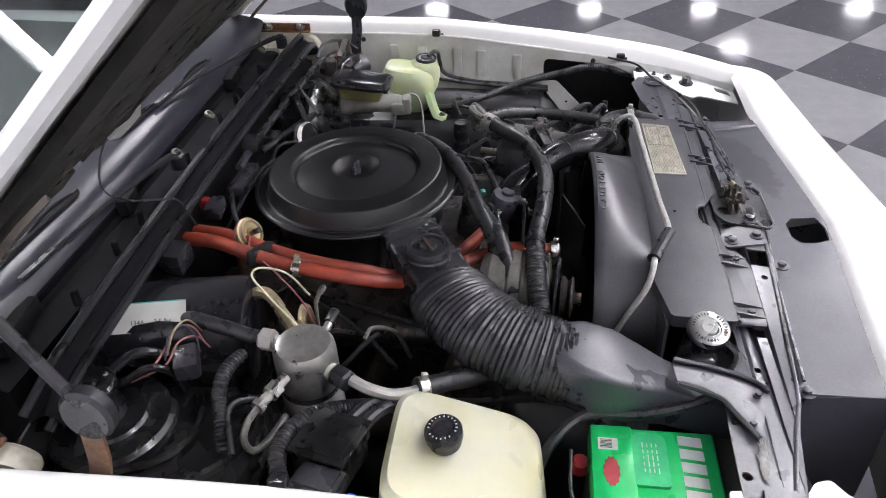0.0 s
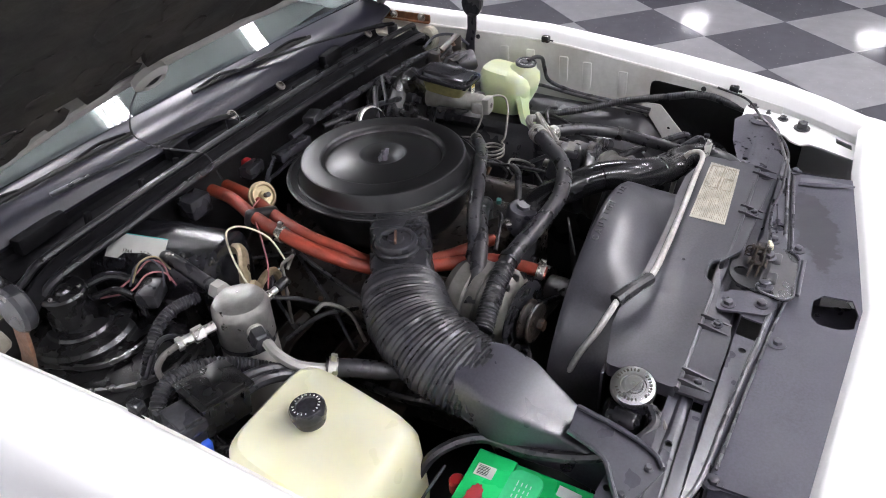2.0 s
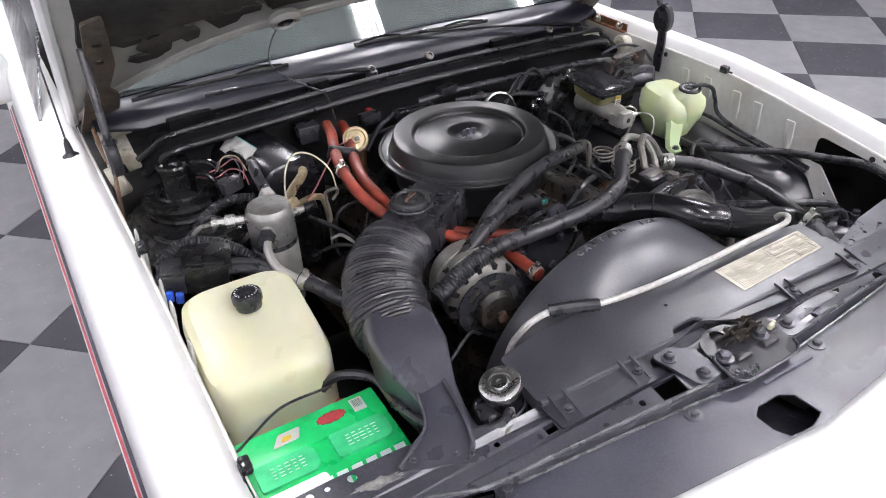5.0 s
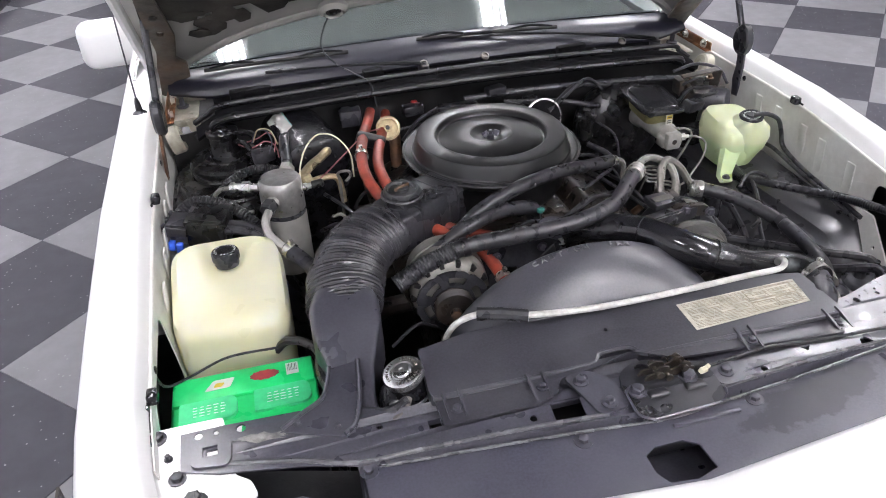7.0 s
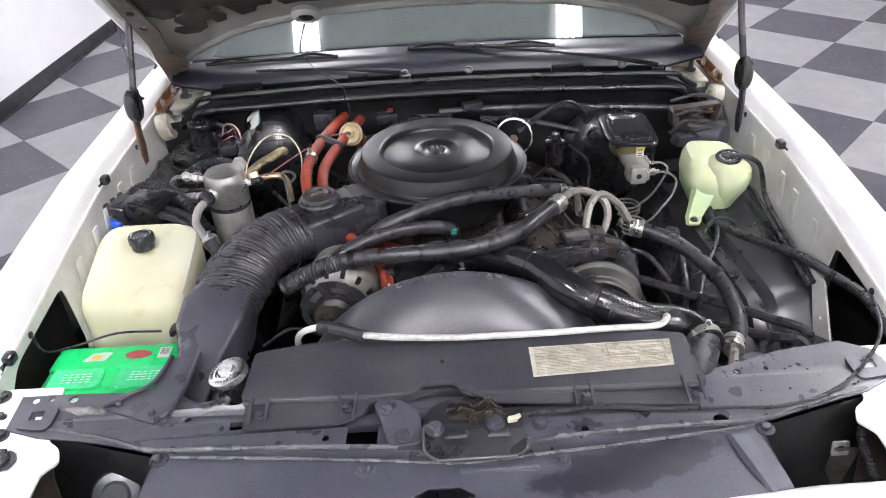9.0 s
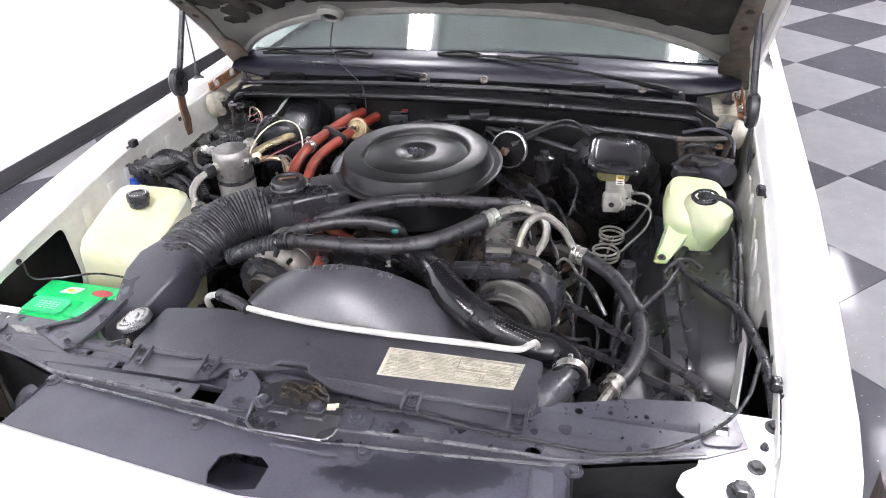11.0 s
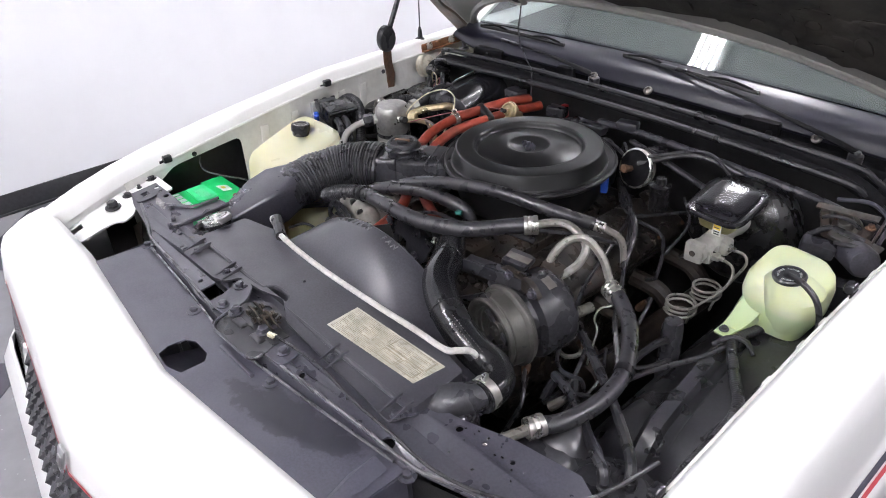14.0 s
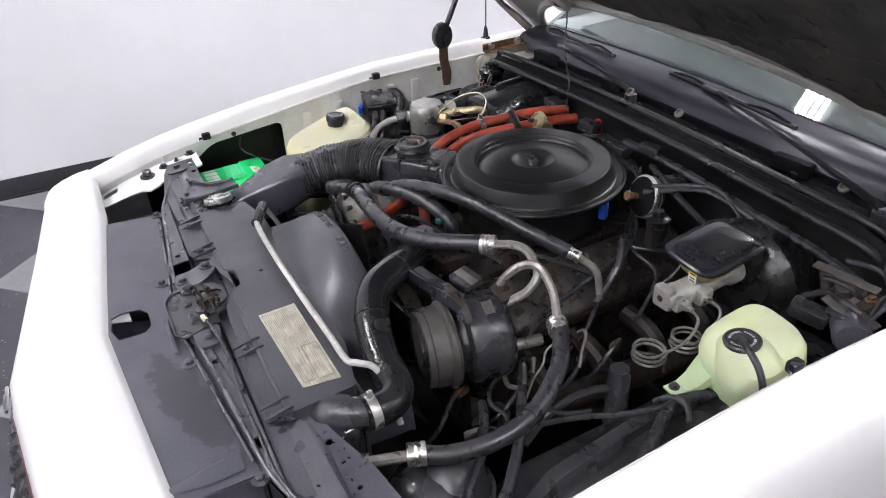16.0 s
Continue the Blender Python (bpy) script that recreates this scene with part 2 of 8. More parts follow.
def vinyl_tile(name, base, fleck):
    m = material(name, base, 0.075, vary=0.07, grain=9, rough_vary=0.02, spec=0.035, bump=0.02, bump_scale=25, per_piece=0.12, stain=tuple(c * 0.8 for c in base), stain_amount=0.2, stain_scale=3)
    nodes, links = m.node_tree.nodes, m.node_tree.links
    bsdf = nodes["Principled BSDF"]
    coord = nodes.new("ShaderNodeTexCoord")
    v = nodes.new("ShaderNodeTexVoronoi")
    v.inputs["Scale"].default_value = 52.0
    v.inputs["Randomness"].default_value = 1.0
    links.new(coord.outputs["Object"], v.inputs["Vector"])
    r = nodes.new("ShaderNodeMapRange")
    r.inputs["From Min"].default_value, r.inputs["From Max"].default_value = 0.17, 0.12
    links.new(v.outputs["Distance"], r.inputs["Value"])
    pick = nodes.new("ShaderNodeSeparateColor")
    links.new(v.outputs["Color"], pick.inputs[0])
    few = nodes.new("ShaderNodeMath")
    few.operation = "GREATER_THAN"
    few.inputs[1].default_value = 0.80
    links.new(pick.outputs[0], few.inputs[0])
    both = nodes.new("ShaderNodeMath")
    both.operation = "MULTIPLY"
    links.new(r.outputs["Result"], both.inputs[0])
    links.new(few.outputs[0], both.inputs[1])
    x = nodes.new("ShaderNodeMix")
    x.data_type = "RGBA"
    links.new(both.outputs[0], x.inputs[0])
    links.new(bsdf.inputs["Base Color"].links[0].from_socket, x.inputs[6])
    x.inputs[7].default_value = (*fleck, 1)
    links.new(x.outputs[2], bsdf.inputs["Base Color"])
    return m


TILE_DARK = vinyl_tile("charcoal flecked vinyl tile", (0.070, 0.069, 0.080), (0.24, 0.24, 0.25))
TILE_LIGHT = vinyl_tile("mid grey vinyl tile", (0.22, 0.218, 0.23), (0.30, 0.30, 0.30))


def window_glass():
    m = bpy.data.materials.new("tinted windscreen glass")
    m.use_nodes = True
    b = m.node_tree.nodes["Principled BSDF"]
    b.inputs["Base Color"].default_value = (0.58, 0.66, 0.65, 1)
    b.inputs["Roughness"].default_value = 0.02
    b.inputs["IOR"].default_value = 1.5
    b.inputs["Transmission Weight"].default_value = 1.0
    return m


GLASS = window_glass()


# ---- mesh helpers ----
def mesh_from(name, bm, mat, smooth=35):
    bmesh.ops.recalc_face_normals(bm, faces=bm.faces)
    me = bpy.data.meshes.new(name)
    bm.to_mesh(me)
    bm.free()
    me.materials.append(mat)
    if smooth:
        me.shade_smooth()
        me.set_sharp_from_angle(angle=radians(smooth))
    return me


def part(name, bm, mat, parent, label="", smooth=35):
    ob = new(name, mesh_from(name, bm, mat, smooth))
    if parent is not None:
        ob.parent = parent
        if parent.parent is None:
            ob.matrix_parent_inverse = parent.matrix_basis.inverted()
    if label:
        ob["label"] = label
    return ob


def thing(name, at, label, category, group="", kind=""):
    ob = new(name)
    ob.empty_display_size = 0.02
    ob.matrix_basis = Matrix.Translation(at)
    return tagged(ob, label, category, group, kind)


def solo(name, bm, mat, label, category, group="", kind="", smooth=35):
    return tagged(part(name, bm, mat, None, "", smooth), label, category, group, kind)


def fresh():
    return bmesh.new()


def add_box(bm, c, size, bevel=0.0, rot=(0, 0, 0), taper=(1, 1), seg=2):
    """A bevelled box round c; taper scales its top in x and y."""
    made = bmesh.ops.create_cube(bm, size=1.0)["verts"]
    for v in made:
        if v.co.z > 0:
            v.co.x *= taper[0]
            v.co.y *= taper[1]
        v.co = Vector((v.co.x * size[0], v.co.y * size[1], v.co.z * size[2]))
    if bevel:
        edges = list({e for v in made for e in v.link_edges})
        out = bmesh.ops.bevel(bm, geom=edges, offset=bevel, segments=seg, affect="EDGES", profile=0.5)
        made = list({v for f in out["faces"] for v in f.verts} | {v for v in made if v.is_valid})
    bmesh.ops.transform(bm, matrix=pose(*c, *rot), verts=made)
    return bm


def add_lathe(bm, profile, m=None, seg=32, arc=360.0, start=0.0, caps=True):
    """A profile of (radius, height) turned round z, then moved by m."""
    rings = []
    n = seg if arc >= 360 else seg + 1
    for r, z in profile:
        ring = []
        for k in range(n):
            a = radians(start + arc * k / seg)
            ring.append(bm.verts.new((r * math.cos(a), r * math.sin(a), z)))
        rings.append(ring)
    for a, b in zip(rings, rings[1:]):
        for k in range(n if arc >= 360 else n - 1):
            j = (k + 1) % n
            bm.faces.new((a[k], a[j], b[j], b[k]))
    for ring, (r, z) in ((rings[0], profile[0]), (rings[-1], profile[-1])):
        if r > 1e-5 and arc >= 360 and caps:
            bm.faces.new(ring)
    verts = [v for ring in rings for v in ring]
    if m is not None:
        bmesh.ops.transform(bm, matrix=m, verts=verts)
    bmesh.ops.remove_doubles(bm, verts=verts, dist=1e-5)
    return bm


def spline(points, per=8):
    p = [Vector(q) for q in points]
    p = [p[0] * 2 - p[1], *p, p[-1] * 2 - p[-2]]
    out = []
    for a, b, c, d in zip(p, p[1:], p[2:], p[3:]):
        for k in range(per):
            t = k / per
            out.append(0.5 * ((2 * b) + (c - a) * t + (2 * a - 5 * b + 4 * c - d) * t * t + (3 * b - a - 3 * c + d) * t ** 3))
    out.append(p[-2])
    return out


def add_tube(bm, points, radius, seg=14, per=8, rib=0.0, pitch=0.006, flat=1.0, smooth=True, wobble=0.0, up=(0, 0, 1)):
    """A tube along a smooth line. radius: a number or one for each point. rib: depth of corrugations."""
    radii = [radius] * len(points) if isinstance(radius, (int, float)) else list(radius)
    line = spline([(*q, ) for q in points], per) if smooth else [Vector(q) for q in points]
    rads = []
    for k in range(len(line)):
        f = k / (len(line) - 1) * (len(radii) - 1)
        i = min(int(f), len(radii) - 2)
        rads.append(radii[i] + (radii[i + 1] - radii[i]) * (f - i))
    if rib:
        dense, dr, length = [], [], 0.0
        for a, b, ra, rb in zip(line, line[1:], rads, rads[1:]):
            d = (b - a).length
            n = max(1, int(d / (pitch / 4)))
            for k in range(n):
                s = length + d * k / n
                dense.append(a.lerp(b, k / n))
                dr.append(ra + (rb - ra) * k / n + rib * math.sin(s / pitch * 2 * math.pi + 2.2 * noise.noise((s * 55, 0.3, 0))) * (0.7 + 0.45 * noise.noise((s * 140, 2.7, 0))))
            length += d
        line, rads = dense + [line[-1]], dr + [rads[-1]]
    side = None
    rings = []
    for k, q in enumerate(line):
        ahead = (line[min(k + 1, len(line) - 1)] - line[max(k - 1, 0)]).normalized()
        if side is None:
            side = ahead.cross(Vector(up))
            if side.length < 1e-3:
                side = ahead.cross(Vector((1, 0, 0)))
        side = (side - ahead * side.dot(ahead)).normalized()
        top = side.cross(ahead)
        r = rads[k] * (1 + wobble * noise.noise(q * 40))
        rings.append([bm.verts.new(q + r * (math.cos(2 * math.pi * j / seg) * side + flat * math.sin(2 * math.pi * j / seg) * top)) for j in range(seg)])
    for a, b in zip(rings, rings[1:]):
        for j in range(seg):
            i = (j + 1) % seg
            bm.faces.new((a[j], a[i], b[i], b[j]))
    bm.faces.new(rings[0])
    bm.faces.new(rings[-1])
    return bm


def add_plate(bm, outer, holes=(), thick=0.002, place=None):
    """A flat plate with holes, in (u, v); place(u, v, w) puts a point into the world, w running from 0 to -thick."""
    from mathutils.geometry import tessellate_polygon
    place = place or (lambda u, v, w: (u, v, w))
    loops = [list(outer), *[list(h) for h in holes]]
    flat = [q for loop in loops for q in loop]
    tris = tessellate_polygon([[Vector((*q, 0)) for q in loop] for loop in loops])
    top = [bm.verts.new(place(u, v, 0)) for u, v in flat]
    low = [bm.verts.new(place(u, v, -thick)) for u, v in flat]
    for t in tris:
        for vs in ((top[i] for i in t), (low[i] for i in reversed(t))):
            try:
                bm.faces.new(tuple(vs))
            except ValueError:
                pass
    at = 0
    for loop in loops:
        n = len(loop)
        for k in range(n):
            a, b = at + k, at + (k + 1) % n
            bm.faces.new((top[a], top[b], low[b], low[a]))
        at += n
    return bm


def add_grid(bm, rows, closed=False):
    """A sheet through rows of points."""
    vs = [[bm.verts.new(p) for p in row] for row in rows]
    for a, b in zip(vs, vs[1:]):
        for k in range(len(a) - 1):
            bm.faces.new((a[k], a[k + 1], b[k + 1], b[k]))
        if closed:
            bm.faces.new((a[-1], a[0], b[0], b[-1]))
    return bm


def thicken(ob, t):
    # a crisp border keeps the sheet's shading flat up to its edge
    edit = bmesh.new()
    edit.from_mesh(ob.data)
    for e in edit.edges:
        if e.is_boundary:
            e.smooth = False
    edit.to_mesh(ob.data)
    edit.free()
    m = ob.modifiers.new("thickness", "SOLIDIFY")
    m.thickness, m.offset = t, -1
    return ob


def round_poly(corners, r, n=4):
    """A polygon with rounded corners."""
    out = []
    k = len(corners)
    for i in range(k):
        p, q, s = Vector(corners[i - 1]), Vector(corners[i]), Vector(corners[(i + 1) % k])
        d = min(r, (p - q).length * 0.45, (s - q).length * 0.45)
        a, b = q + (p - q).normalized() * d, q + (s - q).normalized() * d
        for j in range(n + 1):
            t = j / n
            out.append(tuple((a * (1 - t) ** 2 + q * 2 * t * (1 - t) + b * t * t)))
    return out


def add_text(bm, text, size, m, depth=0.0006):
    cu = bpy.data.curves.new("lettering", "FONT")
    cu.body, cu.size, cu.extrude, cu.align_x, cu.align_y, cu.resolution_u = text, size, depth, "CENTER", "CENTER", 3
    ob = bpy.data.objects.new("lettering", cu)
    me = ob.to_mesh()
    me.transform(m)
    bm.from_mesh(me)
    ob.to_mesh_clear()
    bpy.data.objects.remove(ob)
    bpy.data.curves.remove(cu)
    return bm


def add_bolt(bm, at, r=0.008, h=0.007, rot=(0, 0, 0), washer=1.5):
    m = pose(*at, *rot)
    add_lathe(bm, [(r * washer, 0), (r * washer, h * 0.25), (r * 1.05, h * 0.3)], m, 14)
    add_lathe(bm, [(r, h * 0.25), (r, h), (r * 0.8, h * 1.1)], m, 6)
    return bm


def axis_y(x, y, z):
    """Turns the lathe's axis to point to the front of the car."""
    return pose(x, y, z, 90, 0, 0)


def axis_x(x, y, z):
    return pose(x, y, z, 0, 90, 0)
# ---- the hall ----
TILE, TURN45, PU, PV = 0.5852, 0.8017, 0.1222, -0.1581
WALL_X, HALL = -2.66, (-2.66, 19.0, -11.0, 10.0)
CEIL = 3.55


def room_plane(name, lo, hi, mat, label, category, thick_axis, thick):
    bm = fresh()
    c = [(a + b) / 2 for a, b in zip(lo, hi)]
    s = [b - a for a, b in zip(lo, hi)]
    s[thick_axis] = max(s[thick_axis], thick)
    add_box(bm, c, s)
    return solo(name, bm, mat, label, category, kind="structure", smooth=0)


floor = room_plane("floor", (HALL[0] - 0.6, HALL[2], -0.12), (HALL[1], HALL[3], -0.006), TILE_DARK, "grey screed under the vinyl tiles of a showroom", "floor", 2, 0.1)
# the white wall runs a little aslant to the car
WALL_LEAN = pose(WALL_X, 0, 0, 0, 0, -1.25)
wall = room_plane("wall_west", (-0.15, HALL[2] - 0.1, 0), (0, HALL[3] + 0.1, CEIL), WALL_PAINT, "plain white painted showroom wall with scuffs", "wall", 0, 0.1)
wall.matrix_basis = WALL_LEAN
# The next three walls are unseen; grey keeps their reflection in the floor dim.
room_plane("wall_east", (HALL[1], HALL[2], 0), (HALL[1] + 0.15, HALL[3], CEIL), FAR_PAINT, "unseen grey wall that closes the hall", "wall", 0, 0.1)
room_plane("wall_south", (HALL[0] - 0.6, HALL[2] - 0.15, 0), (HALL[1] + 0.15, HALL[2], CEIL), FAR_PAINT, "unseen grey wall that closes the hall", "wall", 1, 0.1)
room_plane("wall_north", (HALL[0] - 0.15, HALL[3], 0), (HALL[1] + 0.15, HALL[3] + 0.15, CEIL), FAR_PAINT, "unseen grey wall that closes the hall", "wall", 1, 0.1)
# The ceiling is unseen too; its pale tone gives glossy parts their sheen.
room_plane("ceiling", (HALL[0] - 0.6, HALL[2] - 0.15, CEIL), (HALL[1] + 0.15, HALL[3] + 0.15, CEIL + 0.1), CEILING_PAINT, "unseen pale showroom ceiling", "ceiling", 2, 0.1)
bm = fresh()
add_box(bm, (0.005, (HALL[2] + HALL[3]) / 2, 0.050), (0.010, HALL[3] - HALL[2] - 0.4, 0.10), 0.002)
add_box(bm, (0.010, (HALL[2] + HALL[3]) / 2, 0.006), (0.020, HALL[3] - HALL[2] - 0.4, 0.012), 0.004)
bmesh.ops.transform(bm, matrix=WALL_LEAN, verts=bm.verts)
solo("baseboard", bm, BASE_BLACK, "black vinyl skirting along the white wall", "skirting", kind="structure")


def ceiling_light(x, y, half=0.56):
    lamp = thing("ceiling_light", (x, y, CEIL - 0.002), "four-tube white fluorescent high-bay fixture under the ceiling", "ceiling light", "rows of ceiling lights")
    bm = fresh()
    add_box(bm, (x, y, CEIL - 0.03), (0.30, 2 * half + 0.1, 0.05), 0.006)
    part("housing", bm, FIXTURE, lamp)
    for k in range(4):
        bm = fresh()
        add_tube(bm, [(x - 0.087 + 0.058 * k, y - half, CEIL - 0.085), (x - 0.087 + 0.058 * k, y + half, CEIL - 0.085)], 0.016, 8, smooth=False)
        part("tube", bm, TUBE_GLOW, lamp, "lit fluorescent tube")
    return lamp


first_lamp = ceiling_light(-1.02, 0.62)
# Row j = 0 shows in the windscreen's reflections; the other near rows are added, unseen.
NEAR = [(x, 0.62 + 3.0 * j) for i, x in enumerate((-1.02, 1.06, 2.85)) for j in range(-3, 3) if (i, j) != (0, 0)]
FAR = [(14.2, 1.9), (14.2, -1.3), (14.2, -3.6), (14.2, -6.6), (12.1, -3.8)]
for x, y in NEAR:
    copy_thing(first_lamp, Matrix.Translation((x, y, CEIL - 0.002)))
for x, y in FAR:
    ceiling_light(x, y, 0.22)
# ---- the car's body ----
CROWN = 0.955


def crown(y):
    """Height of a wing's crown."""
    return CROWN + 0.012 * y if y > 0 else CROWN + 0.095 * y - 0.06 * y * y


def ridge(y):
    """Distance of a wing's inner ridge from the car's middle."""
    return 0.722 + 0.02 * y if y > -0.5 else 0.712 - 0.7 * (y + 0.5) ** 2


def front_line(x):
    a = abs(x)
    return -0.98 + 0.126 * a + (5.5 * (a - 0.66) ** 2 if a > 0.66 else 0)


def inner_line(x):
    a = abs(x)
    return -0.815 + 0.09 * a if a < 0.45 else -0.7745


car = thing("car", (0, 0.6, 0.02), "white coupe with its bonnet open over a worn engine bay", "car")


SECTION = ((0.003, -0.003), (0.012, 0.001), (0.032, 0.003), (0.056, -0.004), (0.076, -0.018), (0.087, -0.040), (0.093, -0.100), (0.098, -0.20))


def bracket_z(y):
    return 0.835 + 0.13 * (y + 0.535) - 0.08 * max(0.0, -0.65 - y)


def wing(s):
    bm = fresh()
    rows = []
    for k in range(30):
        y = 1.75 - k * (1.75 + 0.775) / 29
        r, c = ridge(y), crown(y)
        low = 0.30 if abs(y + 0.18) > 0.40 else 0.30 + 0.26 * math.sqrt(1 - ((y + 0.18) / 0.40) ** 2)
        low_crown = 0.16 * min(1.0, max(0.0, (y + 0.35) / 0.3))
        rows.append([(s * (r + dx), y, c + dz - low_crown * max(0.0, min(dx, 0.06) - 0.012)) for dx, dz in ((-0.013, -0.032), (-0.007, -0.018), (-0.002, -0.009)) + SECTION] + [(s * (r + dx), y, z) for dx, z in ((0.100, max(low + 0.10, c - 0.258)), (0.118, max(low + 0.08, c - 0.285)), (0.121, max(low + 0.05, c - 0.33)), (0.112, low))])
    add_grid(bm, rows)
    ob = thicken(part("fender", bm, WHITE_PAINT, car), 0.0025)
    # dull inner panel with a cut-out towards the lamp bay
    bm = fresh()
    top = [(y, crown(y) - 0.031) for y in (0.60, 0.40, 0.2, 0.0, -0.2, -0.35, -0.5, -0.6)]
    hole = round_poly([(-0.285, crown(-0.285) - 0.058), (-0.475, crown(-0.475) - 0.050), (-0.545, 0.80), (-0.545, 0.66), (-0.335, 0.66), (-0.29, 0.74)], 0.02)
    add_plate(bm, [*top, (-0.6, 0.56), (0.60, 0.56)], [hole], 0.002, lambda u, v, w: (s * (ridge(u) - 0.0135 - (crown(u) - v) * 0.10 - w), u, v))
    part("inner_panel", bm, INNER_WHITE, car, "dull white inner wing panel with a cut-out")
    # pressed ribs
    for y, tall in ((-0.12, 0.085), (-0.055, 0.085), (0.115, 0.10), (0.04, 0.06), (-0.215, 0.075)):
        bm = fresh()
        c = crown(y)
        add_box(bm, (s * (ridge(y) - 0.0245), y, c - 0.055 - tall / 2), (0.008, 0.024, tall), 0.0035, (0, -s * 5.0, 0), (0.6, 1))
        part("rib", bm, INNER_WHITE, car)
    # lip fold line with a seam
    bm = fresh()
    add_tube(bm, [(s * (ridge(y) - 0.0145), y, crown(y) - 0.033) for y in (0.56, 0.3, 0.0, -0.25, -0.47)], 0.0035, 6, 4)
    part("seam", bm, INNER_WHITE, car)
    # bonnet buffers and small fasteners on the lip
    for y, big in ((0.0, 1), (-0.485, 1), (-0.415, 0), (0.20, 0)):
        bm = fresh()
        if big:
            add_box(bm, (s * (ridge(y) - 0.020), y, crown(y) - 0.024), (0.016, 0.022, 0.018), 0.004)
            add_box(bm, (s * (ridge(y) - 0.012), y - 0.004, crown(y) - 0.036), (0.005, 0.028, 0.016), 0.001)
        else:
            add_lathe(bm, [(0.0065, 0), (0.0065, 0.004), (0.003, 0.005)], pose(s * (ridge(y) - 0.0155), y, crown(y) - 0.046, 0, -s * 90, 0), 10)
        part("buffer" if big else "plug", bm, GLOSS_BLACK if big else BLACK_PLASTIC, car, "black rubber bonnet buffer" if big else "dark plug")
    # front corner bracket, white, bolted
    bm = fresh()
    slot = [(0.622, -0.762), (0.646, -0.758), (0.655, -0.724), (0.632, -0.726)]
    add_plate(bm, round_poly([(0.602, -0.520), (0.706, -0.520), (0.704, -0.62), (0.684, -0.70), (0.664, -0.774), (0.578, -0.774), (0.584, -0.70), (0.582, -0.672), (0.562, -0.654), (0.570, -0.632), (0.590, -0.618)], 0.006),
              [slot], 0.004, lambda u, v, w: (s * u, v, bracket_z(v) + w))
    part("corner_bracket", bm, WHITE_PAINT, car, "white corner bracket with bolts")
    for x, y, r in ((0.692, -0.535, 0.009), (0.664, -0.606, 0.008), (0.642, -0.650, 0.012), (0.676, -0.572, 0.004)):
        bm = fresh()
        add_bolt(bm, (s * x, y, bracket_z(y)), r, 0.016 if r > 0.01 else 0.008)
        part("bolt", bm, BLACK_PLASTIC, car, "black bolt")
    bm = fresh()
    add_grid(bm, [[(s * (ridge(y) + 0.002), y, crown(y) - 0.02), (s * (ridge(y) - 0.006), y, bracket_z(y))] for y in (-0.5, -0.56, -0.62, -0.68, -0.74, -0.775)])
    thicken(part("corner_panel", bm, WHITE_PAINT, car), 0.002)
    # along the side: a plain dark strip, then a red stripe
    for d, w, mat, name in ((0.002, 0.006, STRIPE_DARK, "plain dark strip"), (0.0105, 0.0045, STRIPE_RED, "red stripe")):
        bm = fresh()
        rows = []
        for k in range(3, 30):
            y = 1.75 - k * (1.75 + 0.775) / 29
            c = crown(y) - 0.2560
            rows.append([(s * (ridge(y) + 0.1012 + e), y, c - 1.5 * e) for e in (d, d + w)])
        add_grid(bm, rows)
        part("stripe", bm, mat, car, name)


wing(-1)
wing(1)

# nose panel: the middle, then the rounded corners that carry on the wings' section
def nose_column(x0, y0, z0, x1, flat=1.0):
    y1 = front_line(x1) + 0.011
    row = []
    for v in (0.0, 0.2, 0.4, 0.6, 0.8, 0.93):
        row.append((x0 + (x1 - x0) * v, y0 + (y1 - y0) * v, z0 - 0.008 * v - 0.026 * v ** 3 * flat))
    row += [(x1, y1 - 0.003, z0 - 0.045), (x1, y1 - 0.012, z0 - 0.085), (x1, y1 - 0.019, min(z0 - 0.1, 0.729)), (x1, y1 - 0.010, min(z0 - 0.105, 0.724))]
    return row


END = -0.775
bm = fresh()
rows = []
for k in range(41):
    x = ridge(END) * (2 * k / 40 - 1)
    y0 = inner_line(x)
    z0 = 0.838 + 0.007 * max(0, (abs(x) - 0.4) / 0.26)
    col = nose_column(x, y0 - 0.004, z0, x)
    rows.append([(x, y0 + 0.012, z0 - 0.014), (x, y0 + 0.002, z0 - 0.003), *col])
add_grid(bm, rows)
thicken(part("nose_panel", bm, WHITE_PAINT, car), 0.003)
for s in (-1, 1):
    bm = fresh()
    rows = [nose_column(s * ridge(END), END - 0.004, 0.845, s * ridge(END))]
    for dx, dz in SECTION:
        x0 = ridge(END) + dx
        x1 = min(x0, 0.662 + (x0 - 0.662) * 0.93)
        col = nose_column(s * x0, END, crown(END) + dz, s * x1, 1.0)
        rows.append([(px, min(py, END), pz) for px, py, pz in col])
    add_grid(bm, rows)
    thicken(part("nose_corner", bm, WHITE_PAINT, car), 0.003 * s)
bm = fresh()
add_grid(bm, [[(x, front_line(x) - 0.0078, 0.737), (x, front_line(x) - 0.0092, 0.732)] for x in [-0.66 + 0.06 * k for k in range(23)]])
part("stripe", bm, STRIPE_RED, car, "thin red pinstripe")
# egg-crate grille of small pyramids
bm = fresh()
step = 0.035
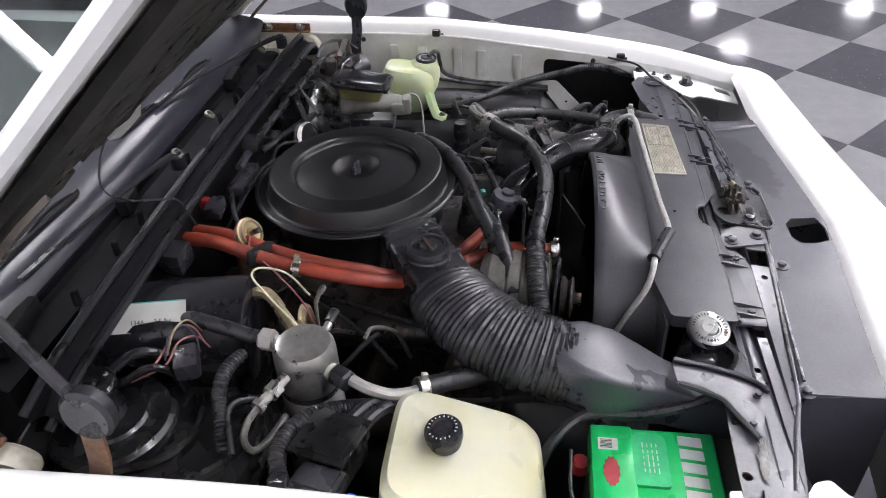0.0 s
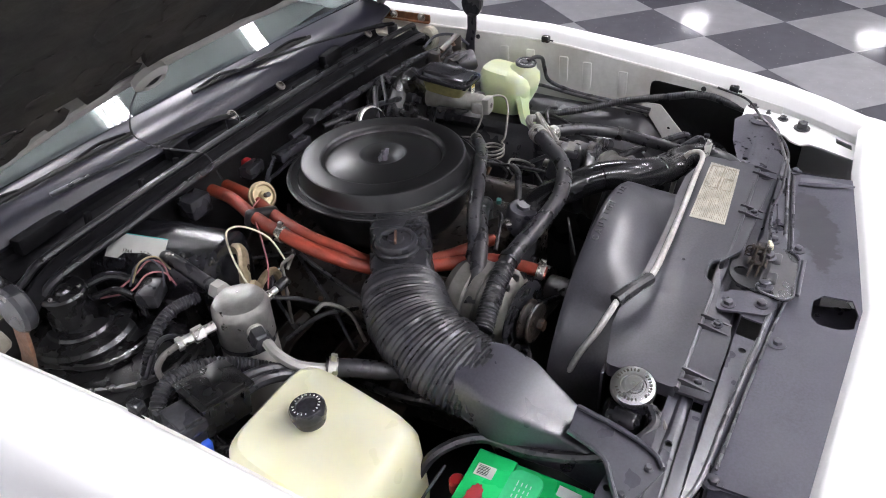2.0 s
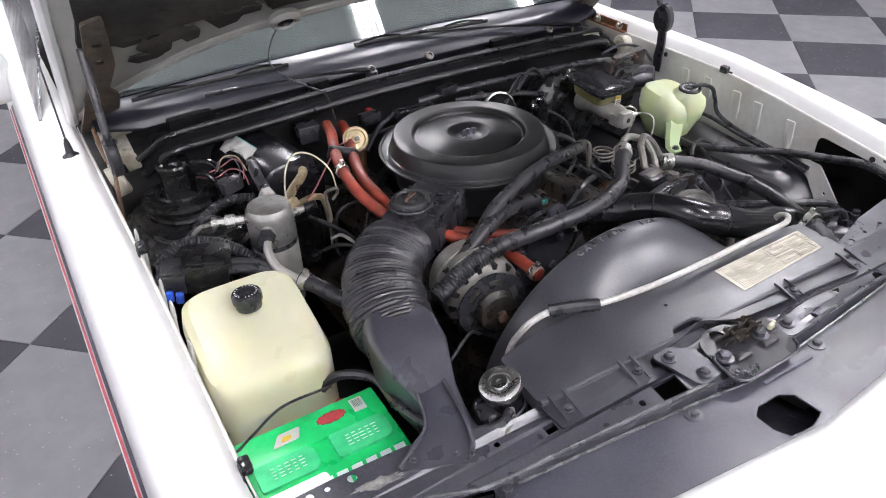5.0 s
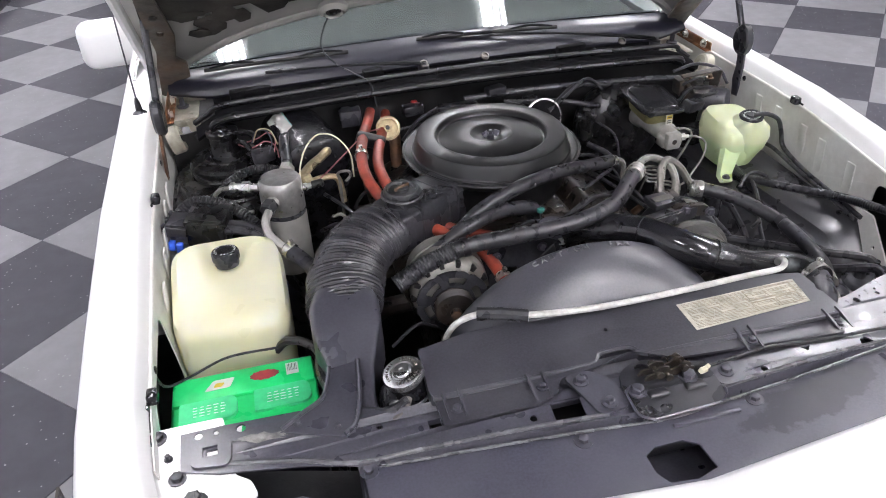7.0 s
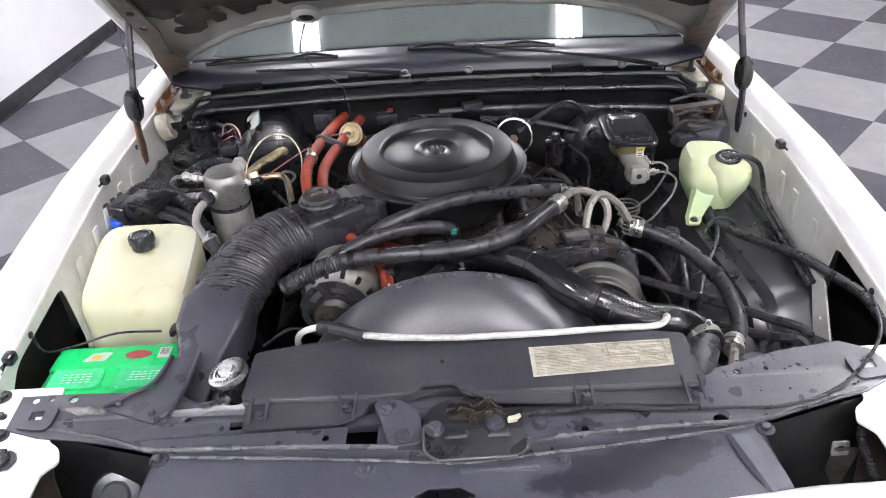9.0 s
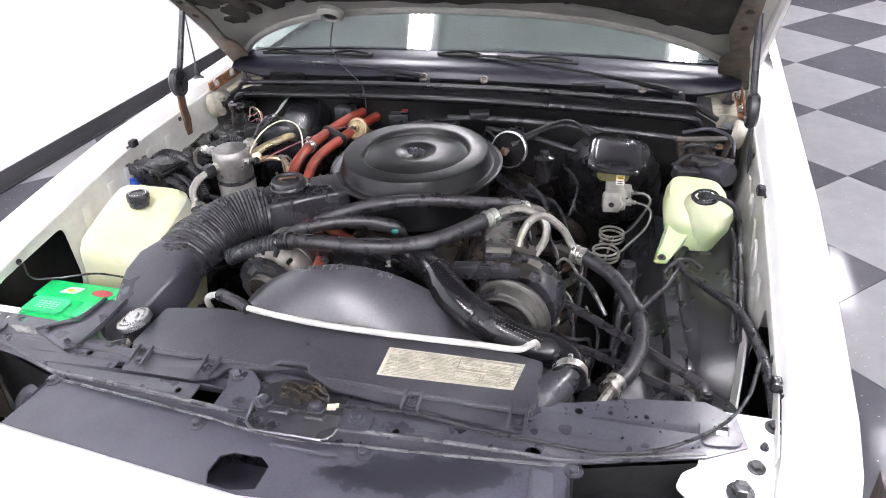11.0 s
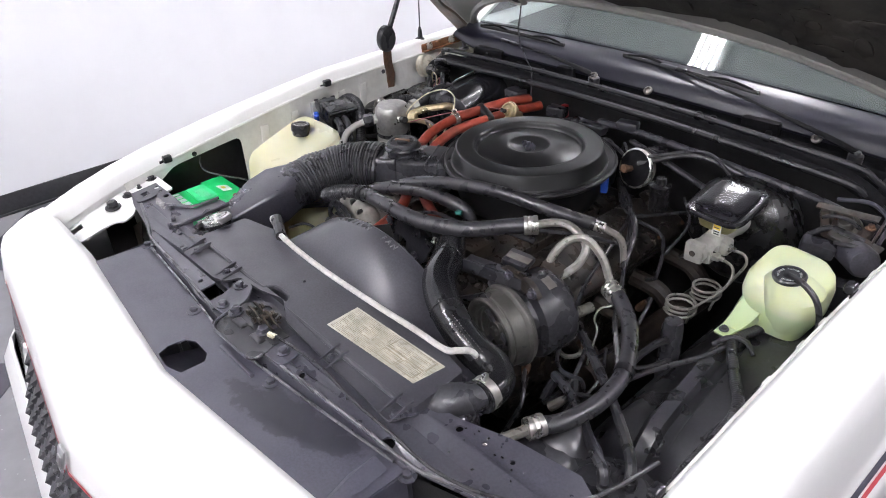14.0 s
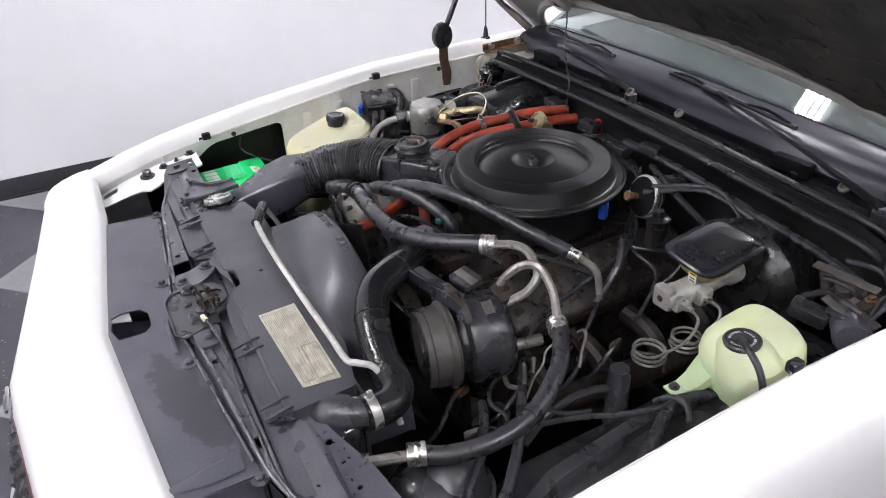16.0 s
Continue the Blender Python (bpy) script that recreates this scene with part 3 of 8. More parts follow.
for i in range(-11, 11):
    for j in range(4):
        x0, z0 = i * step, 0.586 + j * step
        y = [front_line(x0) - 0.008 - 0.011 * (3 - j), front_line(x0 + step) - 0.008 - 0.011 * (3 - j)]
        tip = bm.verts.new((x0 + step / 2, (y[0] + y[1]) / 2 - 0.016, z0 + step / 2))
        q = [bm.verts.new(p) for p in ((x0, y[0], z0), (x0 + step, y[1], z0), (x0 + step, y[1], z0 + step), (x0, y[0], z0 + step))]
        for a, b in zip(q, q[1:] + q[:1]):
            bm.faces.new((a, b, tip))
        bm.faces.new(q)
part("grille", bm, BLACK_PLASTIC, car, "black grille of small pyramids", smooth=0)
bm = fresh()
rows = []
for k in range(41):
    x = -0.80 + 1.60 * k / 40
    y = front_line(min(abs(x), 0.72)) + 0.6 * max(0, abs(x) - 0.72)
    out = 0.075
    rows.append([(x, y - 0.045, 0.584), (x, y - 0.052, 0.582), (x, y - 0.055, 0.575), (x, y - out, 0.545), (x, y - out, 0.40), (x, y - out + 0.03, 0.27)])
add_grid(bm, rows)
thicken(part("bumper_cover", bm, WHITE_PAINT, car), 0.003)
for s in (-1, 1):
    bm = fresh()
    add_plate(bm, [(0.408, 0.58), (0.50, 0.58), (0.58, 0.58), (0.64, 0.58), (0.70, 0.58), (0.70, 0.728), (0.64, 0.728), (0.58, 0.728), (0.50, 0.728), (0.408, 0.728)], [], 0.01, lambda u, v, w: (s * u, front_line(u) - 0.006 - 0.25 * (0.73 - v) - w, v))
    part("lamp_panel", bm, GLOSS_BLACK, car, "dark lamp panel beside the grille")
    bm = fresh()
    add_plate(bm, [(0.386, 0.58), (0.407, 0.58), (0.407, 0.728), (0.386, 0.728)], [], 0.03, lambda u, v, w: (s * u, front_line(u) - 0.014 - 0.25 * (0.73 - v) - w, v))
    part("grille_surround", bm, WHITE_PAINT, car)
bm = fresh()
add_box(bm, (-0.012, -0.988, 0.758), (0.028, 0.006, 0.040), 0.003, (-20, 0, 0))
add_box(bm, (-0.012, -0.991, 0.756), (0.016, 0.006, 0.02), 0.002, (-20, 0, 0))
part("emblem", bm, CHROME, car, "small chromed emblem on the nose")

# lower shell so that the bay is closed beneath and at the sides
# This dark plate is added to keep light and floor from showing through.
bm = fresh()
add_plate(bm, [(-0.80, -0.93), (0.80, -0.93), (0.80, 4.0), (-0.80, 4.0)], [], 0.02, lambda u, v, w: (u, v, 0.27 + w))
part("underbody", bm, UNDERCOAT, car, "added matt black plate that closes the bay from beneath")
for y in (-0.18, 2.75):
    for s in (-1, 1):
        wheel_bm = fresh()
        add_lathe(wheel_bm, [(0.19, -0.08), (0.30, -0.09), (0.33, -0.06), (0.33, 0.06), (0.30, 0.09), (0.19, 0.08)], axis_x(s * 0.73, y, 0.331), 40)
        wheel = part("wheel", wheel_bm, TYRE, car, "black tyre")
        bm = fresh()
        add_lathe(bm, [(0.0, 0.03), (0.05, 0.035), (0.15, 0.0), (0.195, 0.05), (0.195, -0.05), (0.0, -0.05)], pose(s * 0.76, y, 0.331, 0, s * 90, 0), 32)
        part("rim", bm, ALUMINIUM, wheel)
for s in (-1, 1):
    bm = fresh()
    add_plate(bm, round_poly([(1.76, 0.30), (4.1, 0.30), (4.1, 0.92), (1.76, 0.965)], 0.03), [], 0.02, lambda u, v, w: (s * (0.875 + w), u, v))
    part("side_panel", bm, WHITE_PAINT, car)
bm = fresh()
add_box(bm, (0, 4.1, 0.6), (1.78, 0.06, 0.62), 0.02)
part("rear_panel", bm, WHITE_PAINT, car)
bm = fresh()
add_plate(bm, [(-0.70, 1.75), (0.70, 1.75), (0.72, 4.1), (-0.72, 4.1)], [], 0.02, lambda u, v, w: (u, v, 0.90 + w))
part("bed_cover", bm, WHITE_PAINT, car)


# ---- windscreen, cowl and firewall ----
def screen_point(x, v):
    """v: 0 at the foot of the windscreen, 1 at its top."""
    y = 0.505 + x * x / 11.7 + v * 0.62
    return (x * (1 - 0.12 * v), y, 1.022 - 0.06 * x * x + v * 0.62 * 0.655)


bm = fresh()
add_grid(bm, [[screen_point(-0.66 + 1.32 * k / 24, v / 8) for k in range(25)] for v in range(9)])
ws = part("windscreen", bm, GLASS, car, "tinted curved windscreen")
thicken(ws, 0.005)
ws.visible_shadow = False
bm = fresh()
add_grid(bm, [[screen_point(-0.67 + 1.34 * k / 24, v) for k in range(25)] for v in (1.0, 1.06)])
part("windscreen_header", bm, WHITE_PAINT, car)
bm = fresh()
rows = []
for k in range(13):
    x = -0.6 + 1.2 * k / 12
    rows.append([(x, 1.13 + x * x / 6, 1.43), (x, 1.5, 1.462 - 0.05 * x * x), (x, 2.1, 1.44 - 0.05 * x * x), (x, 2.45, 0.95)])
add_grid(bm, rows)
thicken(part("roof", bm, WHITE_PAINT, car), 0.02)
for s in (-1, 1):
    bm = fresh()
    add_tube(bm, [screen_point(s * 0.675, 0.0), screen_point(s * 0.675, 0.5), screen_point(s * 0.675, 1.05)], 0.022, 8)
    part("pillar", bm, WHITE_PAINT, car)
    bm = fresh()
    add_plate(bm, [(0.62, 0.955), (1.76, 0.955), (2.40, 0.955), (2.1, 1.40), (1.25, 1.42)], [], 0.006, lambda u, v, w: (s * (0.79 - (v - 0.95) * 0.42 + w), u, v))
    part("side_window", bm, GLOSS_BLACK, car, "dark side glass")
# dashboard seen through the glass
bm = fresh()
add_grid(bm, [[(-0.62 + 1.24 * k / 8, 0.56 + 0.5 * v + 0.02 * abs(k - 4), 0.975 + 0.02 * v) for k in range(9)] for v in (0, 0.4, 0.8, 1.0)] + [[(-0.62 + 1.24 * k / 8, 1.10, 0.80) for k in range(9)]])
part("dashboard", bm, DASH, car, "grey dashboard top")
bm = fresh()
add_box(bm, (0, 1.75, 0.95), (1.3, 0.2, 0.6), 0.06)
part("bench_seat", bm, DASH, car, "grey seat back")
# cowl: a matt trough behind the seal, then a glossy roll that rises to the glass
trough, roll = [], []
for k in range(29):
    x = -0.69 + 1.38 * k / 28
    g = screen_point(x, 0)
    z = 1.004 - 0.07 * x * x
    f = 0.372 + 0.10 * x * x
    up = 0.28 * max(0.0, abs(x) - 0.60)
    if abs(x) < 0.625:
        trough.append([(x, f - 0.004, z - 0.10), (x, f - 0.002, z - 0.062), (x, f + 0.010, z - 0.058), (x, f + 0.044, z - 0.058), (x, f + 0.052, z - 0.050), (x, f + 0.054, z - 0.026)])
    roll.append([(x, f + 0.060, z - 0.036 + up), (x, f + 0.048, z - 0.036 + up), (x, f + 0.047, z - 0.030 + up), (x, f + 0.052, z - 0.020 + 0.8 * up), (x, f + 0.060, z - 0.008 + 0.5 * up), (x, f + 0.071, z + 0.002 + 0.2 * up), (x, f + 0.085, z + 0.009), (x, f + 0.102, z + 0.013), (x, g[1] - 0.006, z + 0.016), (x, g[1] + 0.02, z + 0.018)])
bm = fresh()
add_grid(bm, trough)
thicken(part("cowl_trough", bm, FLAT_BLACK, car, "matt black plenum trough"), 0.002)
bm = fresh()
add_grid(bm, roll)
thicken(part("cowl_panel", bm, COWL_BLACK, car, "glossy blue-black cowl panel"), 0.003)
# dark drain boxes in the trough
for x, w in ((-0.50, 0.10), (-0.20, 0.05), (0.33, 0.08)):
    bm = fresh()
    add_box(bm, (x, 0.412 + 0.1 * x * x, 0.968 - 0.07 * x * x), (w, 0.022, 0.030), 0.004, (0, 0, 6))
    part("trough_box", bm, FLAT_BLACK, car, "black plastic box in the plenum trough")
# plenum lip with the bonnet seal along the firewall
bm = fresh()
rows = []
for k in range(33):
    x = -0.632 + 1.264 * k / 32
    lift = 0.984 - 0.05 * x * x - 0.5 * max(0.0, abs(x) - 0.57)
    rows.append([(x, 0.384, lift - 0.055), (x, 0.340, lift - 0.012), (x, 0.325, lift - 0.004), (x, 0.312, lift - 0.010), (x, 0.304, lift - 0.024), (x, 0.312, lift - 0.034), (x, 0.352, lift - 0.040)])
add_grid(bm, rows)
thicken(part("plenum_lip", bm, FLAT_BLACK, car, "black plenum lip"), 0.002)
for dy, dz, r in ((0.329, 0.004, 0.0065), (0.303, -0.020, 0.0075)):
    bm = fresh()
    add_tube(bm, [(x, dy + 0.35 * max(0.0, abs(x) - 0.57), 0.984 - 0.05 * x * x - 0.6 * max(0.0, abs(x) - 0.57) + dz) for x in (-0.636, -0.60, -0.57, -0.45, -0.2, 0.0, 0.2, 0.45, 0.57, 0.60, 0.636)], r, 8, 6)
    part("seal", bm, SEAL_RUBBER, car, "black rubber bonnet seal")
bm = fresh()
add_plate(bm, [(-0.70, 0.28), (0.70, 0.28), (0.70, 0.90), (0.45, 0.93), (0.0, 0.935), (-0.45, 0.93), (-0.70, 0.90)], [], 0.004, lambda u, v, w: (u, 0.352 - w, v))
part("firewall", bm, UNDERCOAT, car, "black firewall")
# black wheel housings
for s in (-1, 1):
    bm = fresh()
    rows = []
    for k in range(23):
        y = 0.26 - k * 0.66 / 22
        fall = max(0.0, -0.27 - y) / 0.13
        crease = 0.007 if s < 0 and k % 6 in (3, 4) else 0.0
        stamped = min(1.0, max(0.0, (0.02 - y) / 0.05)) * min(1.0, max(0.0, (y + 0.42) / 0.05))
        gx = 0.572 + 0.10 * (-0.09 - y)
        top = (0.768 if s > 0 else 0.60) + 0.03 * (y - 0.1) - 0.15 * fall ** 1.7 + crease
        bulge = 1.0 - 0.5 * fall
        up = 0.022 if s > 0 else 0.0
        rows.append([(s * 0.700, y, top - 0.05), (s * 0.684, y, top + 0.8 * up), (s * 0.678, y, top + up), (s * 0.660, y, top + 0.7 * up + 0.004 * stamped), (s * 0.645, y, top + 0.4 * up), (s * (gx + 0.018), y, top + 0.003), (s * (gx + 0.012), y, top + 0.001 - 0.006 * stamped), (s * (gx - 0.002), y, top - 0.001 - 0.009 * stamped), (s * (gx - 0.009), y, top), (s * (gx - 0.032), y, top - 0.003), (s * (gx - 0.042), y, top - 0.017 - 0.004 * stamped), (s * 0.515, y, top - 0.034), (s * 0.50, y, top - 0.045), (s * (0.47 - 0.01 * bulge), y, top - 0.10), (s * 0.44, y, 0.45), (s * 0.43, y, 0.28)])
    add_grid(bm, rows)
    thicken(part("wheel_housing", bm, HOUSING, car, "black ribbed plastic wheel housing"), 0.003 * s)
    bm = fresh()
    add_plate(bm, [(-0.49, 0.28), (-0.80, 0.28), (-0.80, 0.70), (-0.49, 0.74)], [], 0.004, lambda u, v, w: (s * 0.86 + w * s, u, v))
    part("lamp_bay_wall", bm, DARK_RUST, car, "dirty brown lamp bay wall")
    # added dark sheet: stands in for the shade behind the cut-out
    bm = fresh()
    add_plate(bm, [(-0.22, 0.40), (-0.66, 0.40), (-0.66, 0.80), (-0.5, 0.84), (-0.22, 0.87)], [], 0.003, lambda u, v, w: (s * (ridge(u) + 0.035 + w), u, v))
    part("wing_liner", bm, UNDERCOAT, car, "black sheet that shades the cavity behind the cut-out")

# ---- open bonnet ----
HOOD_SLOPE = 0.90


def hood(x, y, lift=0.0):
    n = math.hypot(1, HOOD_SLOPE)
    return (x, y + lift * HOOD_SLOPE / n, 1.148 + (0.353 - y) * HOOD_SLOPE + lift / n)


def rear_edge(x):
    return 0.335 + 0.20 * x * x + 0.5 * x ** 4


ring_ = lambda x, y, r, n=10: [(x + r * math.cos(2 * math.pi * k / n), y + r * math.sin(2 * math.pi * k / n)) for k in range(n)]
bonnet = thing("bonnet", (0, 0.6, 0.95), "white open bonnet with torn black insulation inside", "bonnet")
HOOD_FRONT = -0.52
bm = fresh()
rows = []
for k in range(25):
    x = -0.725 + 1.45 * k / 24
    y0 = rear_edge(x)
    row = [hood(x, y0 + (HOOD_FRONT + 0.06 * abs(x) - y0) * j / 16, 0.032 - 0.02 * (abs(x) / 0.725) ** 4) for j in range(17)]
    rows.append(row)
add_grid(bm, rows)
part("outer_skin", bm, WHITE_PAINT, bonnet)
bm = fresh()
rows = []
for k in range(41):
    x = -0.722 + 1.444 * k / 40
    y0 = rear_edge(x) - 0.002
    edge = min(1.0, (0.722 - abs(x)) / 0.03)
    row = []
    for j in range(25):
        v = j / 24
        d = min(1.0, min(v, 1 - v) * 30)
        row.append(hood(x, y0 + (HOOD_FRONT + 0.06 * abs(x) - y0) * v, 0.012 - 0.014 * edge * d + 0.004 * noise.noise((x * 6, v * 9, 1))))
    rows.append(row)
add_grid(bm, rows)
part("inner_frame", bm, BARE_PRIMER, bonnet, "grey painted inner frame")
# rolled rims all round
bm = fresh()
add_tube(bm, [hood(x, rear_edge(x), 0.010) for x in [-0.722 + 1.444 * k / 14 for k in range(15)]], 0.011, 8, 4)
part("rear_rim", bm, BARE_PRIMER, bonnet)
for s in (-1, 1):
    bm = fresh()
    add_tube(bm, [hood(s * 0.722, rear_edge(0.722) + (HOOD_FRONT + 0.04 - rear_edge(0.722)) * v, 0.006) for v in (0, 0.25, 0.5, 0.75, 1)], 0.012, 8, 6)
    part("side_rim", bm, WHITE_PAINT, bonnet)
# torn insulation blanket with an uneven edge
rng = random.Random(4)
outline = []
for k in range(36):
    x = -0.60 + 1.20 * k / 35
    tear = 0.040 + 0.09 * abs(x) ** 1.5 + 0.025 * noise.noise((x * 5, 2.2, 0)) + 0.012 * noise.noise((x * 23, 1, 0))
    if -0.50 < x < -0.44 or -0.38 < x < -0.33:
        tear += 0.05
    if x < -0.52:
        tear += 0.055
    outline.append((x, rear_edge(x) - 0.02 - tear))
for k in range(14):
    y = rear_edge(0.6) - 0.118 - k * 0.059
    outline.append((0.665 + 0.014 * noise.noise((y * 12, 5, 0)), y))
outline += [(0.655, -0.45), (-0.665, -0.45)]
for k in range(13, -1, -1):
    y = rear_edge(0.6) - 0.185 - k * 0.054
    outline.append((-0.682 + 0.012 * noise.noise((y * 12, 9, 0)), y))
bm = fresh()
add_plate(bm, outline, [], 0.012, lambda u, v, w: hood(u, v, -0.006 + w))
part("insulation", bm, INSULATION, bonnet, "torn black insulation blanket", smooth=0)
bm = fresh()
for k in range(500):
    x, y = rng.uniform(-0.6, 0.6), rng.uniform(-0.4, 0.42)
    if y < rear_edge(x) - 0.1:
        p = hood(x, y, -0.018)
        bmesh.ops.create_icosphere(bm, subdivisions=1, radius=1.0, matrix=Matrix.Translation(p) @ Matrix.Rotation(-math.atan(HOOD_SLOPE), 4, "X") @ Matrix.Diagonal((rng.uniform(0.012, 0.045), rng.uniform(0.012, 0.04), rng.uniform(0.002, 0.006), 1)))
tagged(part("insulation_fibre", bm, INSULATION, bonnet, "lumpy torn fibre"), kind="stuff")
# under-bonnet lamp with its hanging lead
bm = fresh()
add_lathe(bm, [(0.032, 0.0), (0.034, 0.012), (0.022, 0.02), (0.02, 0.012), (0.0, 0.012)], Matrix.Translation(hood(-0.29, 0.325, -0.006)) @ Matrix.Rotation(radians(180 - 42), 4, "X"), 20)
socket = part("bonnet_lamp", bm, BARE_PRIMER, bonnet, "grey bonnet lamp socket")
# dark insert: its colour gives the empty socket a shaded hole
bm = fresh()
add_lathe(bm, [(0.017, 0.0125), (0.017, 0.016), (0.010, 0.018), (0.008, 0.013), (0.0, 0.013)], Matrix.Translation(hood(-0.29, 0.325, -0.006)) @ Matrix.Rotation(radians(180 - 42), 4, "X"), 20)
part("lamp_hole", bm, UNDERCOAT, socket, "dark insert that draws the empty holder's shaded hole")
for s in (-1, 1):
    bm = fresh()
    arm = round_poly([(0.676, 0.21), (0.640, 0.20), (0.631, 0.292), (0.628, 0.333), (0.645, 0.411), (0.626, 0.437), (0.631, 0.492), (0.667, 0.501), (0.680, 0.512), (0.700, 0.566), (0.716, 0.560), (0.702, 0.489), (0.695, 0.443), (0.680, 0.384), (0.678, 0.30)], 0.008)
    add_plate(bm, [(s * u, v) for u, v in arm], [[(s * u, v) for u, v in ring_(0.655, 0.318, 0.008)]], 0.007, lambda u, v, w: hood(u, v, -0.026 + w))
    arm = part("hinge_arm", bm, HINGE, bonnet, "dark rusty steel hinge arm")
    bm = fresh()
    add_bolt(bm, hood(s * 0.655, 0.265, -0.026), 0.009, 0.010, (180 - 42, 0, 0), 1.6)
    part("bolt", bm, DARK_RUST, arm)
    # lower hinge leaf on the wing
    bm = fresh()
    add_box(bm, (s * 0.693, 0.415, 0.951), (0.006, 0.15, 0.022), 0.002, (1, 0, 0))
    add_box(bm, (s * 0.686, 0.415, 0.942), (0.014, 0.15, 0.004), 0.001, (1, 0, 0))
    leaf = part("hinge_leaf", bm, ORANGE_RUST, bonnet, "rusty hinge leaf bolted to the wing")
    for y in (0.365, 0.455):
        bm = fresh()
        add_bolt(bm, (s * 0.688, y, 0.953), 0.008, 0.008, (0, -s * 90, 0))
        part("bolt", bm, STEEL_TUBE, leaf)
    # strut: rod, round joint and lower strap
    strut = thing("bonnet_strut", (s * 0.690, 0.214, 0.855), "black bonnet strut with round joint and rusty strap", "strut", "pair of bonnet struts")
    bm = fresh()
    add_tube(bm, [(s * 0.688, 0.212, 1.02), (s * 0.684, 0.250, 1.10), (s * 0.680, 0.290, 1.188)], 0.0075, 10)
    part("rod", bm, BLACK_PLASTIC, strut)
    bm = fresh()
    add_lathe(bm, [(0.0, -0.011), (0.026, -0.011), (0.030, -0.006), (0.030, 0.006), (0.026, 0.011), (0.0, 0.011)], pose(s * 0.688, 0.206, 1.010, 0, 90, 0) @ Matrix.Diagonal((1.25, 1, 1, 1)), 24)
    part("joint", bm, BLACK_PLASTIC, strut, "round black plastic joint")
    bm = fresh()
    add_plate(bm, round_poly([(0.196, 1.000), (0.222, 1.000), (0.226, 0.935), (0.236, 0.900), (0.233, 0.850), (0.222, 0.838), (0.211, 0.850), (0.208, 0.900), (0.199, 0.940)], 0.006), [ring_(0.222, 0.852, 0.004)], 0.005, lambda u, v, w: (s * (0.694 + 0.10 * (1.0 - v) + w), u, v))
    part("strap", bm, RUST if s < 0 else BLACK_SATIN, strut, "flat steel strap")

# thin wire that hangs from the lamp
bm = fresh()
add_tube(bm, [(-0.293, 0.340, 1.150), (-0.312, 0.358, 1.11), (-0.322, 0.362, 1.065), (-0.295, 0.345, 1.03), (-0.261, 0.326, 1.01), (-0.225, 0.308, 0.985), (-0.215, 0.295, 0.93)], 0.0018, 6)
solo("lamp_lead", bm, BLACK_PLASTIC, "thin black lead hanging from the bonnet lamp", "wire")

# aerial, mirror and wipers
aerial = thing("aerial", (-0.752, 0.385, 0.955), "thin black whip aerial on the white wing", "aerial")
bm = fresh()
add_lathe(bm, [(0.016, 0.0), (0.016, 0.004), (0.008, 0.010), (0.006, 0.03), (0.003, 0.04)], pose(-0.752, 0.385, 0.955), 16)
part("base", bm, BLACK_PLASTIC, aerial)
bm = fresh()
add_tube(bm, [(-0.752, 0.385, 0.98), (-0.75, 0.39, 1.25), (-0.747, 0.40, 1.65)], [0.0022, 0.0017, 0.0012], 6)
part("whip", bm, BLACK_SATIN, aerial)
bm = fresh()
add_box(bm, (-0.905, 1.12, 0.918), (0.18, 0.09, 0.145), 0.038, (0, 0, 8), seg=4)
mirror = part("door_mirror", bm, WHITE_PAINT, car, "white door mirror")
bm = fresh()
add_box(bm, (-0.845, 1.15, 0.90), (0.08, 0.05, 0.05), 0.012)
part("mirror_foot", bm, WHITE_PAINT, mirror)


def wiper(pivot, tip, blade_a, blade_b):
    w = thing("wiper", pivot, "black wiper arm and blade on the cowl", "wiper", "pair of wipers")
    bm = fresh()
    add_lathe(bm, [(0.014, -0.02), (0.014, 0.004), (0.009, 0.006), (0.008, 0.011), (0, 0.012)], pose(*pivot), 16)
    part("pivot", bm, BLACK_PLASTIC, w)
    bm = fresh()
    p, q = Vector(pivot) + Vector((0, 0, 0.008)), Vector(tip)
    add_tube(bm, [p, p.lerp(q, 0.12) + Vector((0, 0, 0.004)), p.lerp(q, 0.5) + Vector((0, 0, 0.006)), q], [0.010, 0.011, 0.0055, 0.0045], 8, flat=0.4)
    part("arm", bm, FLAT_BLACK, w, "flat tapered black arm")
    bm = fresh()
    add_box(bm, tip, (0.075, 0.010, 0.009), 0.003, (0, 0, math.degrees(math.atan2(blade_b[1] - blade_a[1], blade_b[0] - blade_a[0]))))
    part("bridge", bm, BLACK_PLASTIC, w)
    a, b = Vector(blade_a), Vector(blade_b)
    bm = fresh()
    add_tube(bm, [a, (a + b) / 2 + Vector((0, 0, 0.002)), b], 0.0038, 6, flat=1.4)
    blade = part("blade", bm, UNDERCOAT, w, "thin black rubber blade")
    for lo, hi in ((0.04, 0.36), (0.64, 0.96)):
        bm = fresh()
        c, d = a.lerp(b, lo), a.lerp(b, hi)
        add_tube(bm, [c + Vector((0, 0, 0.003)), (c + d) / 2 + Vector((0, 0, 0.010)), d + Vector((0, 0, 0.003))], 0.0030, 6)
        part("yoke", bm, FLAT_BLACK, blade)


wiper((0.545, 0.372, 0.972), (0.085, 0.458, 1.026), (-0.072, 0.478, 1.021), (0.300, 0.452, 1.018))
wiper((-0.080, 0.374, 0.984), (-0.42, 0.435, 0.998), (-0.60, 0.500, 1.000), (-0.25, 0.462, 1.016))
